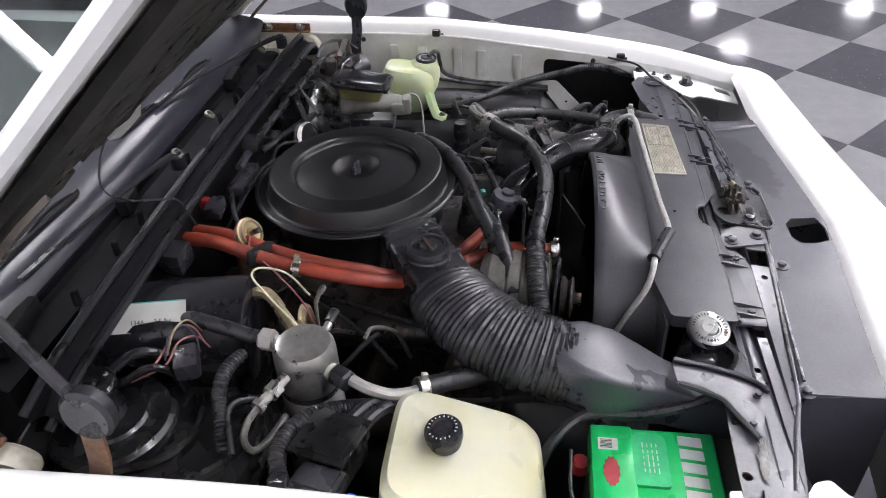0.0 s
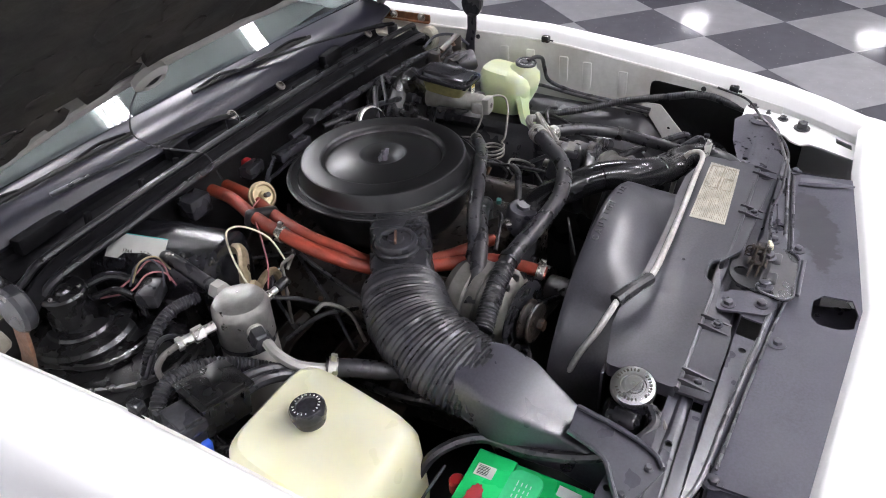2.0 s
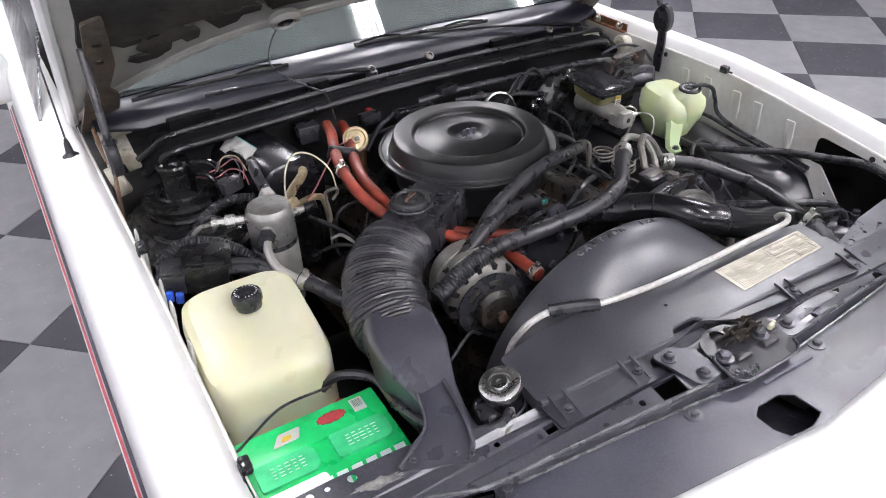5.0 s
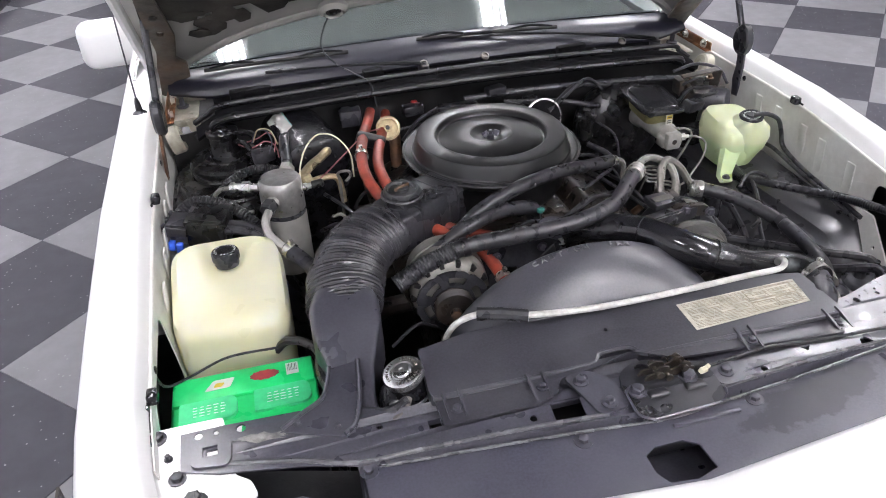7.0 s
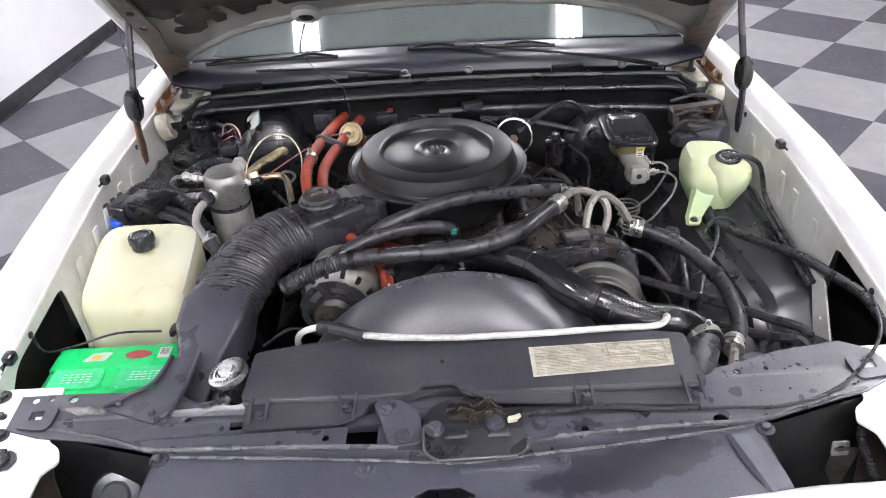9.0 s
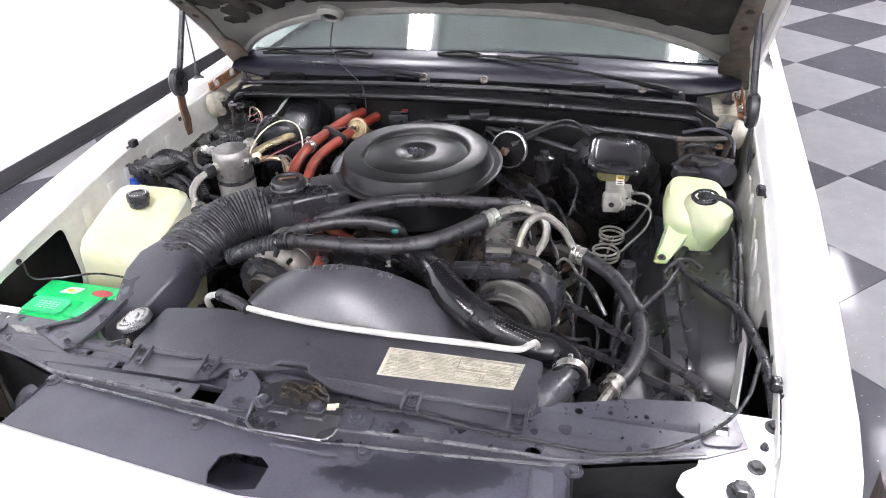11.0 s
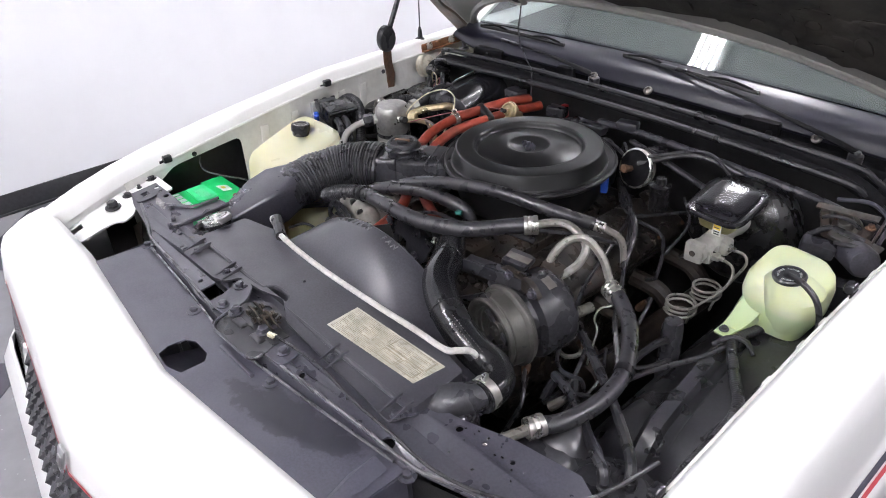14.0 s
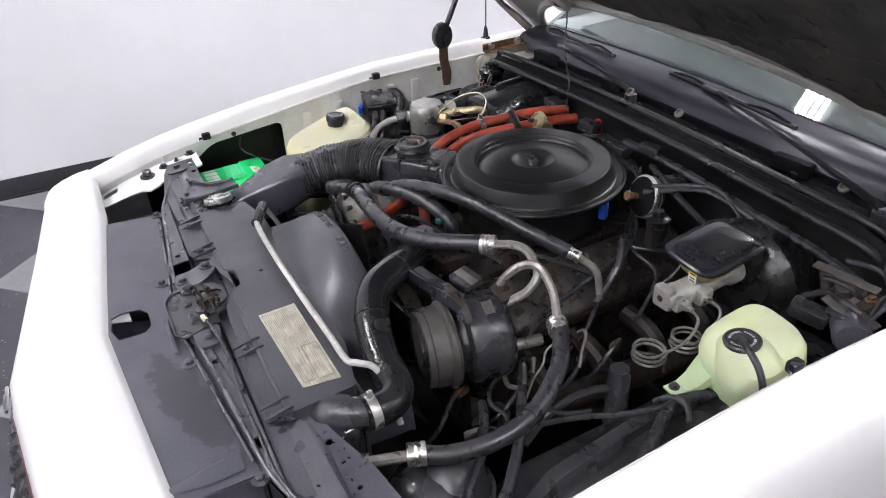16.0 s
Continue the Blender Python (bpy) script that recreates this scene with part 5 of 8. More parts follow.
cap = part("radiator_cap", bm, CHROME, radiator, "round chromed radiator cap")
bm = fresh()
for k in range(30):
    a = 2 * math.pi * k / 30
    if k % 10 not in (8, 9):
        t = fresh()
        add_box(t, (0.0232 * math.cos(a), 0.0232 * math.sin(a), 0.0080), (0.0042, 0.0016 if k % 3 else 0.0030, 0.0006), 0, (0, 0, math.degrees(a)))
        bmesh.ops.transform(t, matrix=CAP_AT, verts=t.verts)
        me = bpy.data.meshes.new("stamp")
        t.to_mesh(me)
        t.free()
        bm.from_mesh(me)
        bpy.data.meshes.remove(me)
tagged(part("cap_print", bm, DULL_CAST, cap, "ring of small stamped print", smooth=0), kind="stuff")

# oil cooler pipe that lies across the shroud
pipe = thing("overflow_pipe", (0.1, -0.49, TOP), "pale metal pipe with a black sleeve across the shroud", "pipe")
bm = fresh()
add_tube(bm, [(-0.235, -0.40, 0.70), (-0.250, -0.43, 0.80), (-0.246, -0.455, 0.856), (-0.225, -0.466, 0.882), (-0.19, -0.474, 0.890), (-0.133, -0.500, 0.893), (-0.02, -0.500, 0.880), (0.12, -0.496, 0.875), (0.25, -0.491, 0.874), (0.318, -0.489, 0.873), (0.338, -0.478, 0.876), (0.345, -0.455, 0.862), (0.352, -0.44, 0.82), (0.365, -0.43, 0.75)], 0.0052, 10, 6)
part("tube", bm, PALE_TUBE, pipe)
bm = fresh()
add_tube(bm, [(-0.205, -0.468, 0.888), (-0.17, -0.484, 0.892), (-0.133, -0.501, 0.892)], 0.0105, 10, wobble=0.12)
part("sleeve", bm, RUBBER, pipe, "frayed black rubber sleeve")


# ---- air cleaner and intake ----
AX, AY = -0.010, 0.062
cleaner = thing("air_cleaner", (AX, AY, 0.80), "round semi-gloss black air cleaner with a stepped lid", "air cleaner")
bm = fresh()
add_lathe(bm, [(0.0, 0.800), (0.115, 0.800), (0.150, 0.812), (0.160, 0.830), (0.163, 0.880), (0.178, 0.888), (0.189, 0.897), (0.191, 0.903), (0.186, 0.906), (0.176, 0.902), (0.166, 0.900), (0.0, 0.898)], pose(AX, AY, 0.0), 72)
part("base", bm, LID_BLACK, cleaner)
bm = fresh()
add_lathe(bm, [(0.1740, 0.894), (0.1738, 0.900), (0.1725, 0.9035), (0.1705, 0.9045), (0.1695, 0.9060), (0.1625, 0.9315), (0.1610, 0.9348), (0.1585, 0.9362), (0.1560, 0.9366), (0.1400, 0.9376), (0.1245, 0.9372), (0.1215, 0.9362), (0.1192, 0.9335), (0.1176, 0.9270), (0.1155, 0.9242), (0.1125, 0.9238), (0.0980, 0.9278), (0.0750, 0.9322),
               (0.0540, 0.9348), (0.0470, 0.9352), (0.0435, 0.9342), (0.0405, 0.9318), (0.0300, 0.9252), (0.0220, 0.9222), (0.010, 0.9212), (0.0, 0.9212)], pose(AX, AY, 0.0), 128)
part("lid", bm, LID_BLACK, cleaner, "", 16)
bm = fresh()
add_lathe(bm, [(0.0085, 0.920), (0.0085, 0.930), (0.004, 0.932), (0.004, 0.940), (0.0, 0.941)], pose(AX, AY, 0), 12)
add_box(bm, (AX + 0.012, AY, 0.932), (0.014, 0.004, 0.014), 0.0015, (0, 25, 0))
add_box(bm, (AX - 0.012, AY, 0.932), (0.014, 0.004, 0.014), 0.0015, (0, -25, 0))
part("wing_nut", bm, BLACK_SATIN, cleaner)
bm = fresh()
add_tube(bm, [(AX + 0.1915 * math.cos(a / 20 * 6.2832), AY + 0.1915 * math.sin(a / 20 * 6.2832), 0.9035) for a in range(21)], 0.0022, 6, 5)
part("rolled_rim", bm, LID_BLACK, cleaner)
# snorkel box
bm = fresh()
d = Vector((-0.85, -0.53, 0)).normalized()
yaw = math.degrees(math.atan2(d.y, d.x))
add_box(bm, (-0.218, -0.096, 0.866), (0.190, 0.112, 0.074), 0.009, (0, 1.5, yaw), (0.98, 0.88), 3)
snorkel = part("snorkel", bm, BLACK_PLASTIC, cleaner, "dusty black snorkel box")
for k in (-0.03, 0.045, 0.07):
    bm = fresh()
    c = Vector((-0.218, -0.096, 0.867)) + d * (-k)
    add_box(bm, c, (0.006, 0.116, 0.077), 0.0025, (0, 0, yaw), (1, 0.88))
    part("rib", bm, BLACK_PLASTIC, snorkel)
bm = fresh()
add_lathe(bm, [(0.037, 0.0), (0.036, 0.012), (0.041, 0.014), (0.042, 0.017), (0.040, 0.020), (0.036, 0.021), (0.035, 0.027), (0.033, 0.030), (0.028, 0.030), (0.026, 0.026), (0.014, 0.026), (0.013, 0.031), (0.0, 0.031)], pose(-0.244, -0.106, 0.8985), 36)
motor = part("vacuum_motor", bm, BLACK_PLASTIC, snorkel, "round black vacuum motor cap")
bm = fresh()
add_box(bm, (-0.244, -0.106, 0.930), (0.036, 0.005, 0.007), 0.002, (0, 0, 30))
part("tab", bm, RUST, motor, "rusty vacuum motor stub")

duct = thing("intake_duct", (-0.40, -0.45, 0.76), "wrinkled black intake hose joined to a rigid duct", "intake duct")
bm = fresh()
add_tube(bm, [(-0.285, -0.138, 0.866), (-0.305, -0.152, 0.866), (-0.340, -0.182, 0.863), (-0.366, -0.218, 0.857), (-0.384, -0.262, 0.849), (-0.393, -0.302, 0.841), (-0.398, -0.338, 0.834)], [0.066, 0.068, 0.069, 0.069, 0.068, 0.066, 0.060], 40, 8, rib=0.0021, pitch=0.0074, flat=0.72, wobble=0.09)
part("bellows", bm, RUBBER, duct, "wrinkled black bellows")
bm = fresh()
add_box(bm, (-0.378, -0.318, 0.884), (0.030, 0.012, 0.006), 0.002, (0, 0, 25))
part("clip", bm, BLACK_SATIN, duct)
def box_ring(cx, cy, cz, w, h, r, lean=0.0):
    """A rounded-box section across the car, to be lofted along it."""
    row = []
    for qx, qz, a0 in ((1, 1, 0), (-1, 1, 90), (-1, -1, 180), (1, -1, 270)):
        for k in range(5):
            a = radians(a0 + 22.5 * k)
            row.append((cx + qx * (w - r) + r * math.cos(a), cy + lean * (qz * (h - r) + r * math.sin(a)), cz + qz * (h - r) + r * math.sin(a)))
    return row


bm = fresh()
add_grid(bm, [box_ring(*q) for q in ((-0.396, -0.322, 0.836, 0.058, 0.047, 0.040, 0.25), (-0.398, -0.336, 0.834, 0.057, 0.047, 0.030, 0.25), (-0.400, -0.362, 0.830, 0.058, 0.047, 0.014, 0.2), (-0.403, -0.405, 0.820, 0.056, 0.043, 0.009, 0.15), (-0.405, -0.428, 0.812, 0.048, 0.041, 0.008, 0.1), (-0.408, -0.470, 0.797, 0.034, 0.037, 0.007, 0), (-0.411, -0.512, 0.783, 0.030, 0.035, 0.006, 0), (-0.412, -0.570, 0.769, 0.030, 0.035, 0.006, 0))], closed=True)
rigid = thicken(part("rigid_duct", bm, BLACK_SATIN, duct, "smooth black rigid duct", smooth=28), 0.002)
bm = fresh()
add_tube(bm, [(-0.396 + 0.0600 * math.cos(a / 12 * math.pi), -0.338 + 0.012 * math.sin(a / 12 * math.pi), 0.834 + 0.0490 * math.sin(a / 12 * math.pi)) for a in range(13)], 0.0022, 6, 3)
part("band", bm, BLACK_SATIN, rigid)


# ---- battery ----
battery = thing("battery", (-0.58, -0.445, 0.58), "bright green car battery behind the radiator support", "battery")
BX0, BX1, BY0, BY1, BZ = -0.692, -0.464, -0.535, -0.362, 0.785
bm = fresh()
add_box(bm, ((BX0 + BX1) / 2, (BY0 + BY1) / 2, 0.670), (BX1 - BX0 - 0.006, BY1 - BY0 - 0.006, 0.18), 0.006)
part("case", bm, STRIPE_DARK, battery, "dark battery case")
bm = fresh()
add_box(bm, ((BX0 + BX1) / 2, (BY0 + BY1) / 2, 0.760), (BX1 - BX0, BY1 - BY0, 0.036), 0.005, seg=3)
add_box(bm, ((BX0 + BX1) / 2, BY1 - 0.030, 0.779), (BX1 - BX0 - 0.004, 0.058, 0.010), 0.003)
cover = part("cover", bm, GREEN_PLASTIC, battery, "bright green moulded cover")
for cx in (-0.634, -0.520):
    bm = fresh()
    add_plate(bm, round_poly([(cx - 0.044, -0.466), (cx + 0.036, -0.466), (cx + 0.044, -0.456), (cx + 0.044, -0.428), (cx + 0.036, -0.419), (cx - 0.044, -0.419)], 0.006), [], 0.006, lambda u, v, w: (u, v, 0.7835 + w))
    vent = part("vent_cover", bm, GREEN_PALE, battery, "raised pale green vent cover")
    bm = fresh()
    rng2 = random.Random(int(-cx * 1000))
    for r in range(4):
        for q in range(5):
            add_box(bm, (cx - 0.020 + q * 0.0105, -0.452 + r * 0.0062, 0.7838), (rng2.uniform(0.004, 0.009), 0.0014, 0.0006))
    tagged(part("print", bm, WHITE_PRINT, vent, "small unreadable white print", smooth=0), kind="stuff")
ZT = 0.7846
bm = fresh()
add_plate(bm, round_poly([(-0.640, -0.402), (-0.600, -0.401), (-0.592, -0.380), (-0.626, -0.380)], 0.004), [], 0.0006, lambda u, v, w: (u, v, ZT + w))
sticker = part("sticker", bm, PAPER, battery, "pale sticker with a small yellow picture", smooth=0)
bm = fresh()
add_plate(bm, round_poly([(-0.626, -0.397), (-0.612, -0.397), (-0.608, -0.389), (-0.622, -0.388)], 0.003), [], 0.0006, lambda u, v, w: (u, v, ZT + 0.0008 + w))
part("sticker_picture", bm, YELLOW, sticker, smooth=0)
bm = fresh()
add_plate(bm, [(-0.545 + 0.022 * math.cos(k / 24 * 6.2832) * (1 + 0.12 * (k % 2)), -0.389 + 0.010 * math.sin(k / 24 * 6.2832) * (1 + 0.16 * (k % 2))) for k in range(24)], [], 0.0006, lambda u, v, w: (u, v, ZT + w))
part("red_burst", bm, STRIPE_RED, battery, "red starburst mark", smooth=0)
bm = fresh()
add_plate(bm, [(-0.510, -0.400), (-0.490, -0.400), (-0.490, -0.373), (-0.510, -0.373)], [], 0.0006, lambda u, v, w: (u, v, ZT + w))
code = part("barcode_label", bm, PAPER, battery, "small white barcode label", smooth=0)
bm = fresh()
for k in range(7):
    add_box(bm, (-0.507 + k * 0.0023, -0.384, ZT + 0.0006), (0.0011 if k % 2 else 0.0006, 0.016, 0.0005))
tagged(part("bars", bm, INK, code, "dark bars", smooth=0), kind="stuff")
# brand lettering as plain white blocks along the front edge
x = -0.684
for k in range(10):
    w = 0.007 if k == 0 else 0.0165
    bm = fresh()
    add_plate(bm, [(x, -0.516), (x + w, -0.516), (x + w + 0.003, -0.484), (x + 0.003, -0.484)], [], 0.0006, lambda u, v, w_: (u, v, 0.7788 + w_))
    part("white_block", bm, WHITE_PRINT, battery, "plain white block of lettering", smooth=0)
    x += w + 0.0058
bm = fresh()
add_lathe(bm, [(0.012, -0.004), (0.012, 0.016), (0.009, 0.020), (0.0, 0.020)], pose(-0.514, -0.350, 0.744), 16)
part("terminal_cover", bm, RED_PLASTIC, battery, "red terminal cover")
bm = fresh()
add_box(bm, (-0.578, -0.448, 0.571), (0.25, 0.19, 0.016), 0.004)
add_box(bm, (-0.578, -0.448, 0.42), (0.22, 0.16, 0.286), 0.01)
solo("battery_tray", bm, UNDERCOAT, "black sheet metal battery tray", "battery tray")

# ---- coolant reservoir ----
tank = thing("coolant_reservoir", (-0.585, -0.19, 0.60), "aged cream plastic coolant reservoir with a black cap", "reservoir")


def loft(sections, n=40, power=0.42):
    """Rounded-rectangle sections (centre, half sizes in x and y), stacked by height."""
    bm = fresh()
    rows = []
    for cx, cy, z, a, b, tx, ty in sections:
        row = []
        for k in range(n):
            t = 2 * math.pi * k / n
            c, s = math.cos(t), math.sin(t)
            u, v = math.copysign(abs(c) ** power, c), math.copysign(abs(s) ** power, s)
            row.append((cx + a * u, cy + b * v, z + tx * u + ty * v))
        rows.append(row)
    add_grid(bm, rows, closed=True)
    bm.verts.ensure_lookup_table()
    bm.faces.new(bm.verts[:n])
    bm.faces.new(bm.verts[len(rows) * n - n:])
    return bm


bm = loft([(-0.590, -0.206, 0.600, 0.080, 0.082, 0, 0), (-0.590, -0.206, 0.608, 0.092, 0.096, 0, 0), (-0.588, -0.202, 0.70, 0.099, 0.104, 0, 0.002), (-0.588, -0.196, 0.792, 0.101, 0.101, 0, 0.010), (-0.588, -0.195, 0.822, 0.101, 0.100, 0, 0.024), (-0.589, -0.193, 0.842, 0.096, 0.095, 0, 0.029),
           (-0.590, -0.189, 0.853, 0.083, 0.082, 0, 0.027), (-0.592, -0.182, 0.857, 0.04, 0.04, 0, 0.016)], 56, 0.36)
body = part("tank", bm, TANK_CREAM, tank, "aged cream translucent tank")
bm = fresh()
add_lathe(bm, [(0.020, 0.0), (0.0215, 0.004), (0.0215, 0.012), (0.0240, 0.013), (0.0245, 0.015), (0.0245, 0.026), (0.0225, 0.0295), (0.0150, 0.0305), (0.0135, 0.0290), (0.0, 0.0290)], pose(-0.583, -0.172, 0.866, -6, 0, 0), 32)
cap = part("cap", bm, BLACK_PLASTIC, tank, "black screw cap with pale print")
bm = fresh()
for k in range(20):
    a = 2 * math.pi * k / 20
    if k % 7 != 6:
        add_box(bm, (-0.583 + 0.0178 * math.cos(a), -0.1688 + 0.0178 * math.sin(a), 0.8962 - 0.0018 * math.sin(a)), (0.0026, 0.0014, 0.0006), 0, (-6, 0, math.degrees(a)))
tagged(part("cap_print", bm, WHITE_PRINT, cap, "ring of small pale print", smooth=0), kind="stuff")
bm = fresh()
add_box(bm, (-0.507, -0.19, 0.74), (0.012, 0.018, 0.03), 0.003)
part("lug", bm, TANK_CREAM, tank)
bm = fresh()
add_box(bm, (-0.598, -0.195, 0.50), (0.18, 0.15, 0.246), 0.02)
solo("reservoir_bracket", bm, UNDERCOAT, "black bracket under the reservoirs", "bracket")

# ---- washer reservoir ----
wash = thing("washer_reservoir", (0.60, 0.02, 0.79), "pale green washer fluid reservoir on the wheel housing", "reservoir")
bm = loft([(0.596, 0.064, 0.766, 0.030, 0.034, 0, 0), (0.595, 0.062, 0.773, 0.044, 0.048, 0, 0), (0.594, 0.060, 0.810, 0.060, 0.062, 0, 0), (0.593, 0.060, 0.848, 0.065, 0.066, -0.002, 0.005), (0.592, 0.061, 0.870, 0.061, 0.063, -0.003, 0.007), (0.591, 0.063, 0.883, 0.052, 0.054, -0.004, 0.008), (0.590, 0.064, 0.890, 0.036, 0.038, -0.003, 0.006), (0.590, 0.064, 0.8915, 0.018, 0.018, 0, 0.002)], 48, 0.56)
part("tank", bm, TANK_GREEN, wash, "pale green translucent tank")
bm = loft([(0.612, 0.046, 0.795, 0.036, 0.040, 0, 0.004), (0.615, 0.038, 0.825, 0.047, 0.048, 0, 0.004), (0.616, 0.033, 0.852, 0.050, 0.050, 0, 0.004), (0.614, 0.029, 0.870, 0.047, 0.046, 0, 0.004), (0.605, 0.026, 0.882, 0.040, 0.038, 0, 0.004), (0.606, 0.018, 0.893, 0.030, 0.029, 0, 0.002), (0.606, 0.016, 0.897, 0.025, 0.025, 0, 0)], 32, 0.95)
part("filler_shoulder", bm, TANK_GREEN, wash)
bm = fresh()
leg = [(0.572, 0.012, 0.850), (0.562, 0.000, 0.822), (0.552, -0.008, 0.794), (0.542, -0.018, 0.775), (0.534, -0.040, 0.769)]
rows = []
for k, p in enumerate(leg):
    w = 0.035 - 0.0048 * k
    rows.append([(p[0] - w * 0.9, p[1] + 0.010, p[2] - 0.004), (p[0] - w * 0.7, p[1], p[2] + 0.002), (p[0] + w * 0.7, p[1] - 0.002, p[2] + 0.002), (p[0] + w * 0.9, p[1] + 0.008, p[2] - 0.004)])
add_grid(bm, rows)
foot = thicken(part("mounting_leg", bm, TANK_GREEN, wash), 0.005)
bm = fresh()
add_bolt(bm, (0.536, -0.029, 0.775), 0.006, 0.006)
part("bolt", bm, BLACK_SATIN, foot)
bm = fresh()
CAPM = pose(0.606, 0.016, 0.894, 4, -4, 0) @ Matrix.Diagonal((0.88, 0.88, 1, 1))
add_lathe(bm, [(0.024, 0.0), (0.030, 0.002), (0.031, 0.007), (0.028, 0.010), (0.024, 0.0095), (0.023, 0.0075), (0.012, 0.0075), (0.011, 0.010), (0.0, 0.010)], CAPM, 36)
cap = part("cap", bm, BLACK_PLASTIC, wash, "black cap with white lettering")
for k, ch in enumerate("WASHER FLUID WASHER FLUID"):
    if ch == " ":
        continue
    a = radians(215 - 13.2 * k)
    bm = fresh()
    add_text(bm, ch, 0.0062, CAPM @ Matrix.Translation((0.0195 * math.cos(a), 0.0195 * math.sin(a), 0.0082)) @ Matrix.Rotation(a - math.pi / 2, 4, "Z"), 0.0003)
    part("letter", bm, WHITE_PRINT, cap, "small white letter", smooth=0)
bm = fresh()
add_tube(bm, [(0.606, 0.010, 0.905), (0.632, -0.002, 0.908), (0.660, -0.008, 0.893), (0.674, -0.010, 0.862), (0.680, -0.024, 0.826), (0.680, -0.10, 0.806), (0.674, -0.20, 0.801), (0.666, -0.30, 0.797)], 0.0052, 10)
part("hose", bm, RUBBER, wash, "black washer hose")
bm = fresh()
add_tube(bm, [(0.668, 0.05, 0.812), (0.672, 0.0, 0.815), (0.669, -0.10, 0.804), (0.663, -0.20, 0.799), (0.655, -0.30, 0.793)], 0.0046, 10)
part("hose", bm, RUBBER, wash, "black washer hose")
# ---- brakes ----
MASTER_CAST = material("grey cast brake cylinder", (0.36, 0.355, 0.33), 0.46, metal=0.3, vary=0.12, grain=60, stain=(0.2, 0.19, 0.15), stain_amount=0.25, stain_scale=22, bump=0.1)
booster = thing("brake_booster", (0.43, 0.27, 0.72), "black round brake servo on the firewall", "brake servo")
bm = fresh()
add_lathe(bm, [(0.0, 0.085), (0.03, 0.085), (0.05, 0.078), (0.085, 0.072), (0.110, 0.055), (0.122, 0.040), (0.128, 0.030), (0.128, 0.020), (0.122, 0.012), (0.118, -0.03), (0.10, -0.075)], axis_y(0.405, 0.275, 0.800) @ Matrix.Diagonal((0.94, 0.94, 0.8, 1)), 48)
part("shell", bm, DARK_MOULD, booster)
bm = fresh()
add_lathe(bm, [(0.014, 0), (0.014, 0.018), (0.009, 0.022), (0.009, 0.034)], axis_y(0.36, 0.225, 0.87), 16)
part("check_valve", bm, BLACK_PLASTIC, booster)
master = thing("brake_master_cylinder", (0.425, 0.12, 0.83), "cast brake master cylinder with amber reservoir and black lid", "master cylinder")
bm = fresh()
add_lathe(bm, [(0.0, 0.118), (0.013, 0.118), (0.016, 0.112), (0.016, 0.10), (0.021, 0.09), (0.021, -0.02), (0.026, -0.03), (0.026, -0.05)], pose(0.424, 0.150, 0.856, 90, 0, 4), 24)
add_box(bm, (0.428, 0.06, 0.850), (0.05, 0.035, 0.03), 0.006)
add_box(bm, (0.440, 0.10, 0.852), (0.044, 0.03, 0.03), 0.006)
part("casting", bm, MASTER_CAST, master, "dull cast cylinder")
for y in (0.055, 0.098):
    bm = fresh()
    add_lathe(bm, [(0.009, 0), (0.009, 0.012), (0.005, 0.014), (0.005, 0.022)], pose(0.452, y, 0.853, 0, 90, 0), 6)
    part("port_nut", bm, STEEL_TUBE, master, "plated pipe nut")
bm = fresh()
RM = pose(0.420, 0.144, 0.912, 7, 3, 2)
made = loft([(0, 0, -0.032, 0.034, 0.048, 0, 0), (0, 0, -0.012, 0.038, 0.054, 0, 0), (0, 0, 0.002, 0.040, 0.057, 0, 0)], 40, 0.4)
bmesh.ops.transform(made, matrix=RM, verts=made.verts)
bm.free()
part("reservoir", made, YELLOW_RESIN, master, "amber nylon fluid reservoir")
made = loft([(0, 0, 0.000, 0.054, 0.068, 0, 0), (0, 0, 0.003, 0.0575, 0.0715, 0, 0), (0, 0, 0.008, 0.0575, 0.0715, 0, 0), (0, 0, 0.0105, 0.054, 0.068, 0, 0), (0, 0, 0.0095, 0.050, 0.064, 0, 0), (0, 0, 0.0095, 0.045, 0.059, 0, 0), (0, 0, 0.0155, 0.043, 0.057, 0, 0), (0, 0, 0.0170, 0.040, 0.054, 0, 0), (0, 0, 0.0165, 0.01, 0.02, 0, 0)], 48, 0.4)
bmesh.ops.transform(made, matrix=RM, verts=made.verts)
lid = part("lid", made, GLOSS_BLACK, master, "glossy black dished lid")
for x, y in ((0.385, 0.082), (0.456, 0.082), (0.388, 0.196), (0.460, 0.198)):
    bm = fresh()
    add_box(bm, (x, y, 0.915 + (y - 0.14) * 0.12), (0.012, 0.010, 0.012), 0.003)
    part("tab", bm, GLOSS_BLACK, lid)
bm = fresh()
add_plate(bm, [(0.428, 0.876), (0.445, 0.876), (0.445, 0.900), (0.428, 0.900)], [], 0.001, lambda u, v, w: (u, 0.0850 + w, v))
st = part("sticker", bm, PAPER, master, "small white and orange warning sticker", smooth=0)
bm = fresh()
add_plate(bm, [(0.4295, 0.889), (0.4435, 0.889), (0.4435, 0.8985), (0.4295, 0.8985)], [], 0.0006, lambda u, v, w: (u, 0.0842 + w, v))
part("sticker_field", bm, YELLOW, st, smooth=0)
for v, w in ((0.893, 0.010), (0.885, 0.011), (0.880, 0.011)):
    bm = fresh()
    add_box(bm, (0.4365, 0.0838, v), (w, 0.0006, 0.0024))
    part("print_bar", bm, INK, st, smooth=0)
bm = fresh()
add_box(bm, (0.424, 0.040, 0.856), (0.036, 0.020, 0.040), 0.005, (0, 0, 4))
block = part("port_block", bm, MASTER_CAST, master, "square cast end of the cylinder")
